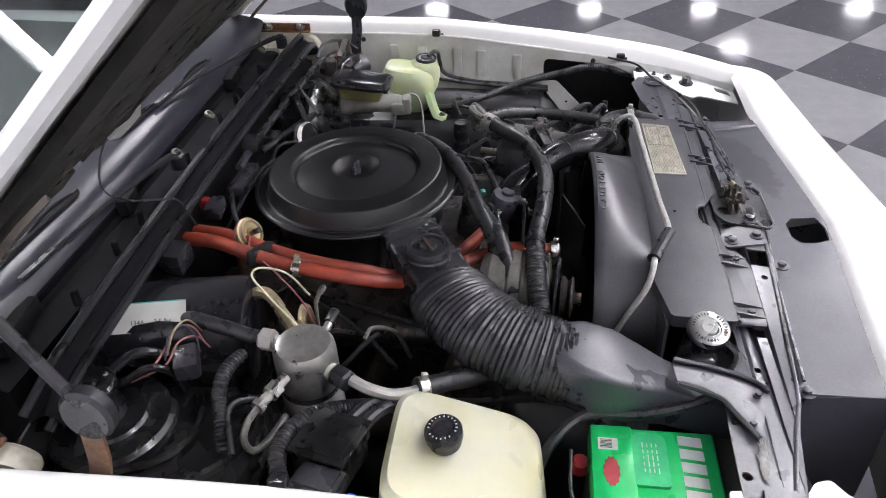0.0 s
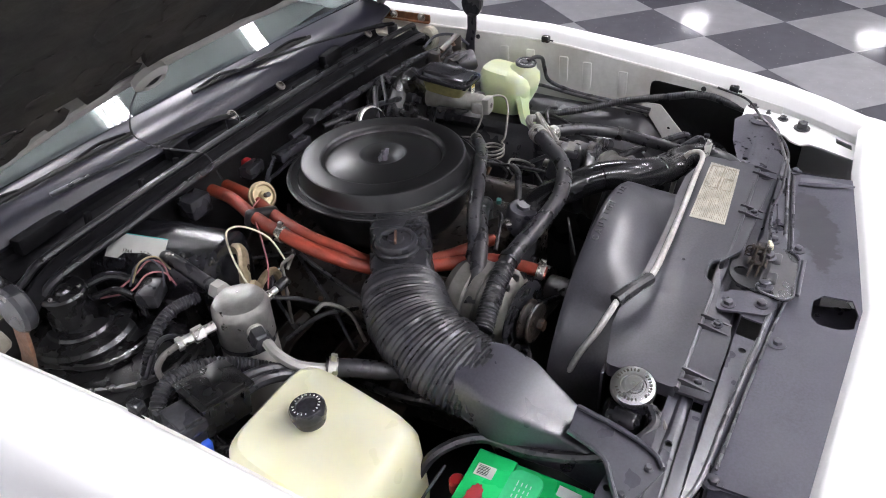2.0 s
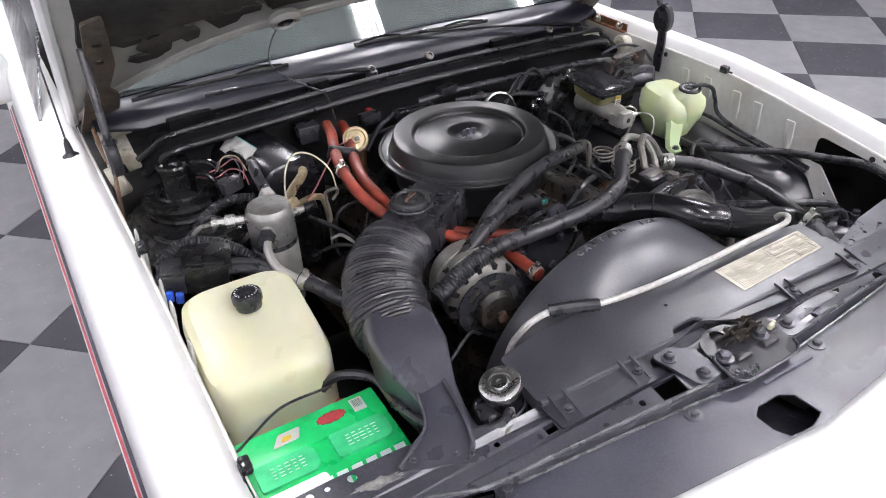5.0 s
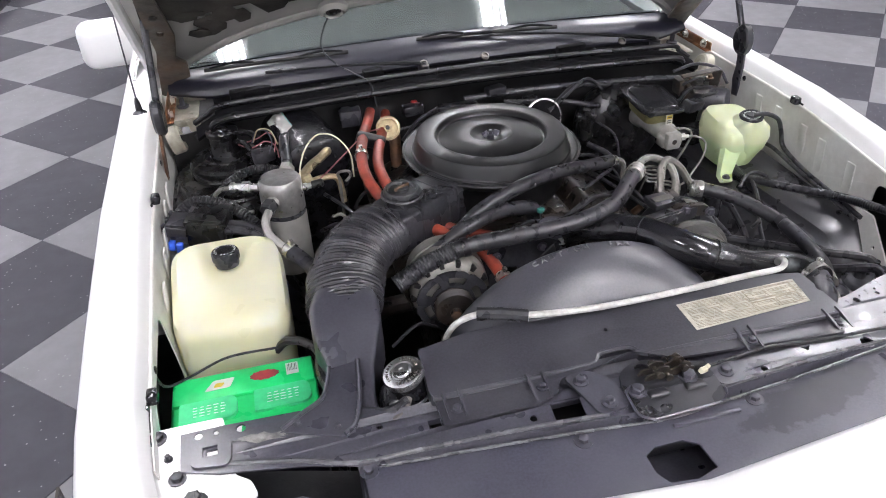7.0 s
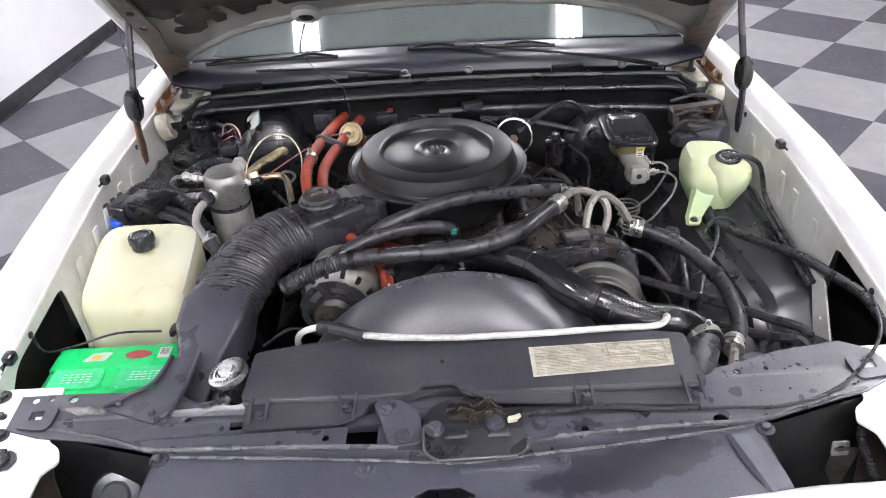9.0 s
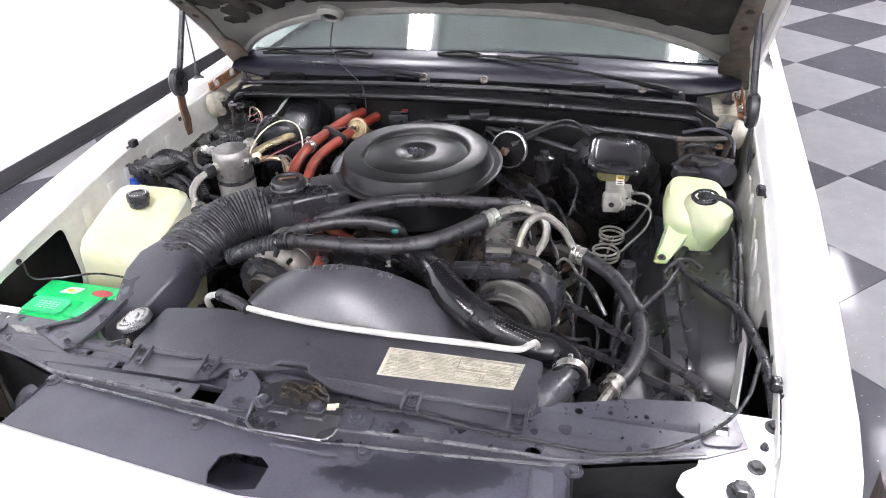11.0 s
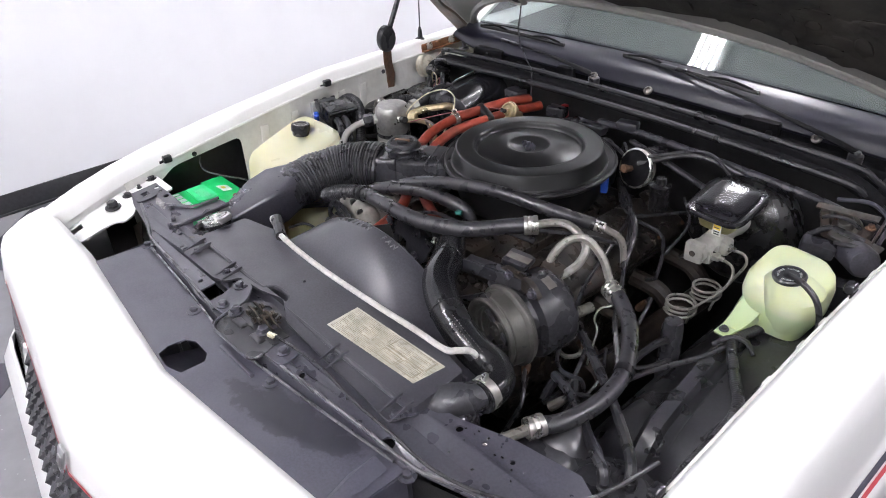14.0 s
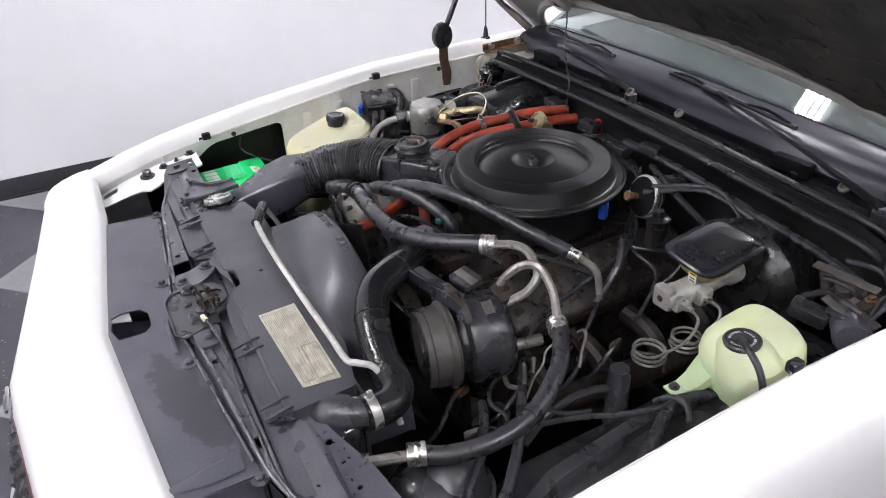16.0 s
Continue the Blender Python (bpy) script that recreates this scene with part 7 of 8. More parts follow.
PIPES = [
    ("suction_pipe", ALUMINIUM, 0.0085, [(-0.498, -0.030, 0.881), (-0.507, -0.055, 0.875), (-0.505, -0.085, 0.863), (-0.488, -0.108, 0.850), (-0.474, -0.122, 0.843)], "pale aluminium pipe from the accumulator", "pipe"),
    ("suction_hose", RUBBER, 0.0145, [(-0.476, -0.116, 0.844), (-0.452, -0.15, 0.836), (-0.42, -0.20, 0.822), (-0.38, -0.255, 0.815), (-0.332, -0.285, 0.835)], "black rubber suction hose", "hose"),
    ("evaporator_hose", RUBBER, 0.011, [(-0.448, 0.112, 0.902), (-0.446, 0.135, 0.906), (-0.446, 0.170, 0.920), (-0.442, 0.205, 0.926), (-0.43, 0.235, 0.915)], "short black hose from the accumulator", "hose"),
    ("evaporator_pipe", BRASS, 0.0095, [(-0.425, 0.066, 0.893), (-0.400, 0.090, 0.905), (-0.372, 0.115, 0.912), (-0.360, 0.135, 0.912), (-0.356, 0.160, 0.898), (-0.36, 0.18, 0.86)], "gold-tinted pipe to the evaporator", "pipe"),
    ("evaporator_pipe", BRASS, 0.007, [(-0.425, 0.052, 0.880), (-0.39, 0.068, 0.884), (-0.36, 0.075, 0.882), (-0.345, 0.075, 0.868), (-0.340, 0.07, 0.82)], "gold-tinted pipe to the evaporator", "pipe"),
    ("capillary_wire", CREAM_PLASTIC, 0.0017, [(-0.428, 0.045, 0.890), (-0.420, 0.075, 0.920), (-0.400, 0.110, 0.944), (-0.370, 0.140, 0.952), (-0.335, 0.140, 0.940), (-0.312, 0.110, 0.912), (-0.312, 0.08, 0.87)], "looping cream wire by the accumulator", "wire"),
    ("pink_wire", PINK_WIRE, 0.0015, [(-0.40, 0.045, 0.885), (-0.36, 0.075, 0.900), (-0.31, 0.13, 0.912), (-0.262, 0.185, 0.918), (-0.225, 0.20, 0.918)], "thin pink wire by the accumulator", "wire"),
    ("liquid_pipe", GREY_TUBE, 0.005, [(-0.565, 0.078, 0.890), (-0.590, 0.086, 0.884), (-0.604, 0.088, 0.868), (-0.600, 0.080, 0.845), (-0.57, 0.07, 0.835), (-0.53, 0.06, 0.835)], "pale bent liquid pipe", "pipe"),
    ("dipstick", GREY_TUBE, 0.003, [(-0.345, 0.065, 0.76), (-0.345, 0.060, 0.87), (-0.348, 0.055, 0.895), (-0.338, 0.045, 0.905), (-0.325, 0.05, 0.90), (-0.322, 0.06, 0.885), (-0.332, 0.062, 0.872)], "looped metal dipstick handle", "dipstick"),
    ("heater_hose", RED_HOSE, 0.0118, [(-0.232, 0.310, 0.915), (-0.248, 0.245, 0.920), (-0.275, 0.165, 0.913), (-0.292, 0.075, 0.904), (-0.288, 0.000, 0.888), (-0.255, -0.075, 0.862), (-0.180, -0.150, 0.842), (-0.125, -0.225, 0.838), (-0.105, -0.320, 0.825)], "faded red silicone heater hose", "hose"),
    ("heater_hose", RED_HOSE, 0.0118, [(-0.195, 0.310, 0.905), (-0.212, 0.240, 0.908), (-0.240, 0.155, 0.900), (-0.258, 0.075, 0.893), (-0.255, 0.010, 0.880), (-0.235, -0.055, 0.855), (-0.15, -0.13, 0.83), (0.02, -0.20, 0.80)], "faded red silicone heater hose", "hose"),
    ("refrigerant_hose", RUBBER, 0.0150, [(-0.29, -0.290, 0.842), (-0.245, -0.281, 0.863), (-0.168, -0.277, 0.885), (-0.070, -0.290, 0.898), (0.029, -0.291, 0.903), (0.122, -0.262, 0.910), (0.187, -0.200, 0.916), (0.217, -0.168, 0.918)], "thick black refrigerant hose over the engine", "hose"),
    ("vacuum_hose", RUBBER, 0.0135, [(-0.225, -0.222, 0.835), (-0.165, -0.212, 0.872), (-0.107, -0.182, 0.897), (-0.015, -0.146, 0.912), (0.075, -0.108, 0.908), (0.160, -0.068, 0.888), (0.238, -0.020, 0.864)], "black rubber hose in front of the air cleaner", "hose"),
    ("bypass_hose", RUBBER, 0.0145, [(-0.250, -0.245, 0.835), (-0.200, -0.232, 0.862), (-0.150, -0.214, 0.882), (-0.095, -0.188, 0.885), (-0.040, -0.165, 0.876), (0.010, -0.150, 0.858), (0.015, -0.145, 0.82)], "black rubber bypass hose", "hose"),
    ("discharge_hose", RUBBER, 0.0140, [(0.372, -0.140, 0.836), (0.400, -0.152, 0.832), (0.452, -0.195, 0.822), (0.497, -0.270, 0.803), (0.505, -0.345, 0.792), (0.492, -0.41, 0.790), (0.468, -0.448, 0.789)], "black refrigerant hose down to the condenser", "hose"),
    ("condenser_fitting", GREY_TUBE, 0.0085, [(0.470, -0.446, 0.789), (0.455, -0.485, 0.787), (0.440, -0.522, 0.784), (0.43, -0.545, 0.775)], "pale metal condenser fitting", "pipe"),
    ("refrigerant_pipe", GREY_TUBE, 0.0077, [(0.217, -0.170, 0.918), (0.240, -0.145, 0.922), (0.270, -0.133, 0.920), (0.308, -0.138, 0.900), (0.314, -0.160, 0.876), (0.300, -0.186, 0.856), (0.284, -0.200, 0.846)], "bent pale aluminium refrigerant pipe", "pipe"),
    ("refrigerant_pipe", GREY_TUBE, 0.0077, [(0.266, -0.194, 0.855), (0.270, -0.177, 0.884), (0.282, -0.154, 0.905), (0.306, -0.136, 0.911), (0.340, -0.131, 0.885), (0.360, -0.135, 0.855), (0.374, -0.141, 0.834)], "bent pale aluminium refrigerant pipe", "pipe"),
    ("hose_end_pipe", GREY_TUBE, 0.007, [(0.238, -0.020, 0.864), (0.262, -0.006, 0.855), (0.285, 0.008, 0.835), (0.295, 0.012, 0.78)], "short pale pipe at the hose end", "pipe"),
    ("canister_hose", RUBBER, 0.0085, [(0.325, -0.165, 0.745), (0.349, -0.190, 0.756), (0.42, -0.240, 0.758), (0.486, -0.286, 0.757), (0.56, -0.350, 0.765), (0.604, -0.396, 0.774), (0.614, -0.412, 0.766)], "black rubber canister hose", "hose"),
    ("canister_hose", RUBBER, 0.0085, [(0.37, -0.285, 0.725), (0.42, -0.310, 0.737), (0.48, -0.350, 0.748), (0.54, -0.402, 0.766), (0.583, -0.436, 0.781), (0.594, -0.447, 0.770)], "black rubber canister hose", "hose"),
    ("wiring_loom", RUBBER, 0.0090, [(0.585, 0.03, 0.775), (0.568, -0.04, 0.780), (0.580, -0.085, 0.788), (0.62, -0.15, 0.795), (0.664, -0.225, 0.808), (0.682, -0.33, 0.83), (0.690, -0.42, 0.846), (0.70, -0.52, 0.82)], "taped black wiring loom over the wheel housing", "wiring loom"),
    ("loom_branch", RUBBER, 0.0045, [(0.572, -0.07, 0.786), (0.548, -0.13, 0.778), (0.50, -0.21, 0.765), (0.465, -0.30, 0.745), (0.46, -0.38, 0.72)], "thin black wire across the wheel housing", "wire"),
    ("loom_branch", RUBBER, 0.0045, [(0.542, -0.075, 0.772), (0.562, -0.062, 0.790), (0.590, -0.058, 0.794), (0.612, -0.072, 0.786)], "thin black wire across the wheel housing", "wire"),
    ("overflow_hose", RUBBER, 0.008, [(-0.342, -0.565, 0.835), (-0.375, -0.575, 0.832), (-0.43, -0.53, 0.815), (-0.455, -0.44, 0.80), (-0.455, -0.36, 0.79), (-0.50, -0.31, 0.78), (-0.54, -0.28, 0.72)], "black overflow hose round the battery", "hose"),
    ("battery_cable", RUBBER, 0.007, [(-0.44, -0.388, 0.745), (-0.425, -0.35, 0.77), (-0.41, -0.29, 0.77), (-0.40, -0.20, 0.74), (-0.37, -0.1, 0.70)], "black battery cable beside the duct", "cable"),
    ("ground_wire", RUBBER, 0.0022, [(-0.700, -0.385, 0.875), (-0.703, -0.40, 0.845), (-0.692, -0.402, 0.812), (-0.66, -0.372, 0.796), (-0.60, -0.336, 0.791), (-0.52, -0.335, 0.790)], "thin black wire over the battery", "wire"),
    ("corrugated_loom", RUBBER, 0.011, [(-0.685, -0.005, 0.84), (-0.672, 0.015, 0.878), (-0.640, 0.027, 0.896), (-0.595, 0.023, 0.890), (-0.55, -0.005, 0.872), (-0.50, -0.05, 0.83)], "black corrugated wiring conduit", "wiring loom"),
    ("corrugated_loom", RUBBER, 0.0095, [(-0.628, 0.11, 0.79), (-0.612, 0.115, 0.83), (-0.586, 0.125, 0.866), (-0.545, 0.140, 0.886), (-0.505, 0.145, 0.890), (-0.465, 0.135, 0.885)], "black corrugated wiring conduit", "wiring loom"),
    ("manifold_pipe", GREY_TUBE, 0.0035, [(-0.375, -0.02, 0.84), (-0.355, -0.03, 0.845), (-0.335, -0.06, 0.82), (-0.33, -0.08, 0.76)], "thin bent metal pipe", "pipe"),
    ("steering_hose", RUBBER, 0.0085, [(0.352, -0.29, 0.66), (0.357, -0.270, 0.690), (0.368, -0.252, 0.700), (0.388, -0.252, 0.698), (0.408, -0.280, 0.690), (0.420, -0.325, 0.678), (0.42, -0.37, 0.65)], "bent black steering hose low in the engine bay", "hose"),
    ("breather_line", RUBBER, 0.0035, [(0.325, -0.20, 0.745), (0.332, -0.220, 0.737), (0.348, -0.253, 0.732), (0.372, -0.273, 0.733), (0.397, -0.279, 0.737), (0.415, -0.268, 0.73), (0.42, -0.26, 0.69)], "thin black line behind the compressor", "hose"),
    ("sensor_wire", SENSOR_WIRE, 0.0020, [(0.338, -0.085, 0.752), (0.331, -0.110, 0.755), (0.340, -0.138, 0.752), (0.363, -0.160, 0.750), (0.377, -0.188, 0.74), (0.375, -0.20, 0.70)], "pale sensor wire beside the exhaust manifold", "wire"),
    ("drain_pipe", GREY_TUBE, 0.0045, [(0.300, -0.200, 0.715), (0.313, -0.206, 0.702), (0.332, -0.208, 0.698), (0.347, -0.190, 0.700), (0.338, -0.165, 0.71), (0.32, -0.15, 0.73)], "small bent metal pipe behind the compressor", "pipe"),
    ("spark_lead_clip", GREY_TUBE, 0.0030, [(0.325, -0.058, 0.752), (0.340, -0.056, 0.766), (0.356, -0.066, 0.762), (0.372, -0.085, 0.752), (0.388, -0.100, 0.735)], "short bent metal clip on the manifold", "pipe"),
    ("tie_strap", RUBBER, 0.0035, [(0.469, -0.226, 0.768), (0.480, -0.224, 0.774), (0.494, -0.214, 0.775), (0.505, -0.195, 0.776), (0.511, -0.172, 0.774)], "black strap on the wheel housing flank", "strap"),
    ("fuel_pipe", RUBBER, 0.0065, [(0.458, -0.255, 0.70), (0.464, -0.222, 0.745), (0.468, -0.180, 0.765), (0.475, -0.140, 0.772), (0.478, -0.115, 0.765)], "short grey pipe beside the wheel housing", "pipe"),
    ("red_wire", RED_PLASTIC, 0.0022, [(-0.20, -0.21, 0.86), (-0.205, -0.225, 0.84), (-0.19, -0.245, 0.825)], "short bright red wire", "wire"),
]
for name, mat, r, pts, text, kind_ in PIPES:
    bm = fresh()
    if name in ("corrugated_loom", "wiring_loom"):
        add_tube(bm, pts, r, 12, 8, rib=0.0017 if name == "corrugated_loom" else 0.0006, pitch=0.0058)
    else:
        add_tube(bm, pts, r, 20 if r > 0.01 else 8, 8, wobble=0.012 if mat is RUBBER else 0.0)
    group = {"hose": "hoses of the engine", "pipe": "metal pipes of the engine"}.get(kind_, "")
    solo(name, bm, mat, text, kind_, group)
bm = fresh()
add_box(bm, (-0.256, 0.172, 0.905), (0.066, 0.022, 0.032), 0.008, (4, 18, -14), seg=3)
solo("hose_wrap", bm, SEAL_RUBBER, "black band that holds the two red hoses together", "hose clip")
# top radiator hose with its row of pale print
top_hose = thing("radiator_hose", (0.40, -0.49, 0.836), "shiny thick black top radiator hose", "hose", "hoses of the engine")
line = [(0.030, -0.215, 0.830), (0.062, -0.240, 0.857), (0.105, -0.280, 0.871), (0.150, -0.330, 0.884), (0.186, -0.382, 0.884), (0.240, -0.414, 0.868), (0.310, -0.430, 0.842), (0.368, -0.434, 0.832), (0.397, -0.456, 0.832), (0.404, -0.500, 0.836)]
bm = fresh()
add_tube(bm, line, [0.027, 0.027, 0.028, 0.029, 0.0295, 0.029, 0.0285, 0.0285, 0.026, 0.0255], 28, 10)
part("hose", bm, RUBBER_SHINY, top_hose)
for k in (3, 5):
    bm = fresh()
    p, q = Vector(line[k]), Vector(line[k + 1])
    m = Matrix.Translation(p) @ (q - Vector(line[k - 1])).to_track_quat("Z", "Y").to_matrix().to_4x4()
    add_lathe(bm, [(0.0285, -0.002), (0.0302, 0.0), (0.0285, 0.002)], m, 28, caps=False)
    part("mould_ring", bm, RUBBER_SHINY, top_hose)
bm = fresh()
for r in range(3):
    for k in range(15):
        v = k / 14
        p = Vector((0.268, -0.4215, 0.858)).lerp(Vector((0.345, -0.4325, 0.8355)), v)
        up = Vector((0.25, -0.35 - 0.22 * r, 0.9 - 0.12 * r)).normalized()
        add_box(bm, p + up * 0.0285, (0.0026, 0.0009, 0.0006), 0, (20 + 14 * r, 16, -8))
tagged(part("print", bm, DULL_CAST, top_hose, "row of worn pale print", smooth=0), kind="stuff")
# ribbed sleeve on the refrigerant hose
bm = fresh()
add_tube(bm, [(-0.300, -0.289, 0.838), (-0.245, -0.281, 0.863), (-0.185, -0.277, 0.882)], 0.0165, 14, 10, rib=0.0014, pitch=0.006)
solo("hose_sleeve", bm, RUBBER, "ribbed black sleeve round the refrigerant hose", "sleeve")


def hose_clamp(at, ahead, r, mat=STEEL_TUBE, wide=0.014):
    q = Vector(ahead).to_track_quat("Z", "Y").to_matrix().to_4x4()
    m = Matrix.Translation(at) @ q
    c = thing("hose_clamp", at, "plated worm-drive hose clamp", "hose clamp", "hose clamps")
    bm = fresh()
    add_lathe(bm, [(r, -wide / 2), (r + 0.0015, -wide / 2), (r + 0.0015, wide / 2), (r, wide / 2)], m, 28, caps=False)
    part("band", bm, mat, c)
    bm = fresh()
    add_box(bm, (0, 0, 0), (0.008, 0.016, 0.010), 0.002)
    bmesh.ops.transform(bm, matrix=m @ Matrix.Translation((0, r + 0.004, 0)), verts=bm.verts)
    part("screw", bm, mat, c)


hose_clamp((0.402, -0.486, 0.836), (0.05, -1, 0), 0.0265)
hose_clamp((-0.470, -0.124, 0.842), (0.5, -0.8, -0.2), 0.0155)
hose_clamp((-0.289, 0.10, 0.907), (-0.1, -1, -0.1), 0.0135)
hose_clamp((-0.107, -0.31, 0.826), (0.1, -1, -0.2), 0.0135)


def ferrule(at, ahead, r, length):
    m = Matrix.Translation(at) @ Vector(ahead).to_track_quat("Z", "Y").to_matrix().to_4x4()
    f = fresh()
    h = length / 2
    add_lathe(f, [(r * 0.7, -h), (r, -h), (r * 1.04, -h * 0.6), (r * 0.96, -h * 0.4), (r * 1.04, -h * 0.1), (r * 0.96, h * 0.2), (r * 1.04, h * 0.5), (r, h), (r * 0.7, h)], m, 24)
    solo("ferrule", f, STEEL_TUBE, "crimped bright ferrule on a refrigerant hose", "ferrule", "ferrules")


ferrule((0.211, -0.176, 0.9175), (0.7, 0.7, 0.03), 0.0175, 0.026)
ferrule((0.378, -0.143, 0.8345), (1, -0.4, -0.1), 0.0175, 0.026)
ferrule((0.468, -0.449, 0.789), (-0.4, -1, 0), 0.0175, 0.028)
ferrule((0.246, -0.015, 0.861), (1, 0.7, -0.4), 0.011, 0.022)
ferrule((0.440, -0.522, 0.784), (-0.4, -1, 0), 0.0135, 0.020)

# relay box on the inner wing
relay = thing("relay_box", (-0.625, -0.030, 0.84), "black plastic relay box on the inner wing", "relay box")
RB = pose(-0.612, -0.030, 0.880, 0, 6, -14)
def relay_part(name, boxes, mat, parent, text=""):
    bm = fresh()
    for c, size, bevel in boxes:
        add_box(bm, c, size, bevel)
    bmesh.ops.transform(bm, matrix=RB, verts=bm.verts)
    return part(name, bm, mat, parent, text)


relay_part("box", [((0, 0, -0.012), (0.074, 0.070, 0.050), 0.005), ((0.030, 0.0, -0.02), (0.024, 0.05, 0.03), 0.005)], DARK_MOULD, relay)
relay_part("lid", [((0.002, 0, 0.016), (0.082, 0.078, 0.006), 0.002), ((0.002, 0.0, 0.0195), (0.066, 0.062, 0.004), 0.0015)] + [((0.002 + dx, -0.037, 0.008), (0.010, 0.005, 0.016), 0.0015) for dx in (-0.026, 0.0, 0.026)], DARK_MOULD, relay)
conn = relay_part("connector", [((-0.055, -0.012, -0.004), (0.042, 0.060, 0.020), 0.003), ((-0.055, -0.012, 0.008), (0.034, 0.050, 0.006), 0.002), ((-0.052, -0.012, -0.024), (0.034, 0.050, 0.022), 0.004)], BLACK_PLASTIC, relay, "lower black connector with clips")
for dy in (-0.036, -0.012, 0.012):
    relay_part("clip", [((-0.077, dy, 0.002), (0.006, 0.012, 0.018), 0.0015)], BLACK_PLASTIC, conn)
for dx, dy in ((-0.062, -0.044), (-0.046, -0.050)):
    relay_part("plug", [((dx, dy, -0.030), (0.013, 0.012, 0.020), 0.003)], BLUE_PLASTIC, relay, "blue plug")
for x0, y0 in ((-0.575, -0.035), (-0.580, -0.055)):
    bm = fresh()
    add_tube(bm, [(x0 - 0.02, y0, 0.872), (x0 + 0.02, y0 - 0.012, 0.872), (x0 + 0.055, y0 - 0.03, 0.860), (x0 + 0.08, y0 - 0.05, 0.83)], 0.009, 10)
    part("cable", bm, RUBBER, relay, "thick black cable from the relay box")

# diverter valve, gold
egr = thing("diverter_valve", (-0.205, 0.209, 0.86), "gold-passivated round diverter valve", "valve")
bm = fresh()
add_lathe(bm, [(0.0, 0.007), (0.008, 0.007), (0.010, 0.001), (0.019, 0.002), (0.021, 0.006), (0.0235, 0.006), (0.025, 0.0), (0.028, -0.001), (0.028, -0.005), (0.025, -0.007), (0.024, -0.014), (0.014, -0.02), (0.012, -0.04)], pose(-0.209, 0.205, 0.914, 62, 0, -12), 36)
part("diaphragm", bm, BRASS, egr)
bm = fresh()
add_lathe(bm, [(0.005, 0.010), (0.005, 0.022), (0.0, 0.023)], pose(-0.209, 0.205, 0.914, 62, 0, -12), 10)
part("nipple", bm, BLACK_PLASTIC, egr)
bm = fresh()
add_tube(bm, [(-0.192, 0.23, 0.895), (-0.19, 0.235, 0.87), (-0.19, 0.24, 0.80)], 0.014, 12)
part("stem", bm, RUST, egr)
bm = fresh()
add_box(bm, (-0.123, 0.325, 0.905), (0.011, 0.011, 0.034), 0.003, (10, 0, 0))
add_box(bm, (-0.121, 0.318, 0.920), (0.015, 0.015, 0.009), 0.003)
solo("vacuum_fitting", bm, RED_PLASTIC, "bright red vacuum fitting", "vacuum fitting")

# second valve with a chromed rim at the other side of the air cleaner
valve = thing("vacuum_valve", (0.172, 0.22, 0.84), "black vacuum valve with a bright rim", "valve")
VM = pose(0.172, 0.208, 0.884, 74, 0, -8)
bm = fresh()
add_lathe(bm, [(0.0, 0.016), (0.012, 0.016), (0.026, 0.010), (0.040, 0.004), (0.042, -0.004), (0.034, -0.012), (0.020, -0.02), (0.016, -0.04)], VM, 36)
part("diaphragm", bm, FLAT_BLACK, valve)
bm = fresh()
add_lathe(bm, [(0.0405, 0.005), (0.0435, 0.004), (0.0445, 0.0), (0.0435, -0.004), (0.0405, -0.005)], VM, 40, caps=False)
part("rim", bm, STEEL_TUBE, valve, "bright crimped rim")
bm = fresh()
add_lathe(bm, [(0.0385, -0.007), (0.0425, -0.009), (0.0425, -0.013), (0.0385, -0.014)], VM, 40, caps=False)
part("rear_rim", bm, DULL_CAST, valve)
bm = fresh()
add_lathe(bm, [(0.007, 0.014), (0.007, 0.032), (0.010, 0.033), (0.010, 0.042), (0, 0.043)], VM, 6)
part("nut", bm, RUST, valve)
bm = fresh()
add_lathe(bm, [(0.020, -0.05), (0.020, -0.006), (0.023, -0.004), (0.023, 0.006), (0.012, 0.010), (0.010, 0.022), (0, 0.023)], pose(0.262, 0.165, 0.885), 24)
solo("check_valve", bm, DARK_MOULD, "black cylindrical check valve", "valve")
bm = fresh()
add_box(bm, (0.152, 0.125, 0.868), (0.016, 0.02, 0.035), 0.004, (0, 0, 30))
solo("blue_plug", bm, BLUE_PLASTIC, "bright blue plastic plug behind the air cleaner", "plug")

# ---- compressor, alternator and engine ----
CM = pose(0.270, -0.322, 0.791, 90, 0, -10)
comp = thing("compressor", (0.285, -0.28, 0.74), "black air conditioning compressor with grooved pulley", "compressor")
bm = fresh()
add_lathe(bm, [(0.0, 0.014), (0.008, 0.014), (0.009, 0.008), (0.016, 0.008), (0.017, 0.002), (0.034, 0.000), (0.040, 0.006), (0.044, 0.006), (0.046, 0.012), (0.052, 0.013), (0.055, 0.021), (0.060, 0.023), (0.063, 0.021), (0.064, 0.014), (0.0625, 0.012), (0.0655, 0.010), (0.067, -0.014), (0.0705, -0.016), (0.073, -0.019), (0.073, -0.024), (0.070, -0.026), (0.069, -0.031), (0.06, -0.034), (0.03, -0.036)], CM @ Matrix.Diagonal((1.05, 1.05, 1, 1)), 56)
pulley = part("pulley", bm, PULLEY_GREY, comp, "worn grooved pulley")
for k in range(3):
    bm = fresh()
    add_box(bm, (0.028 * math.cos(k * 2.094), 0.028 * math.sin(k * 2.094), 0.008), (0.026, 0.012, 0.006), 0.002, (0, -14, math.degrees(k * 2.094)))
    bmesh.ops.transform(bm, matrix=CM, verts=bm.verts)
    part("clutch_arm", bm, BLACK_SATIN, pulley)
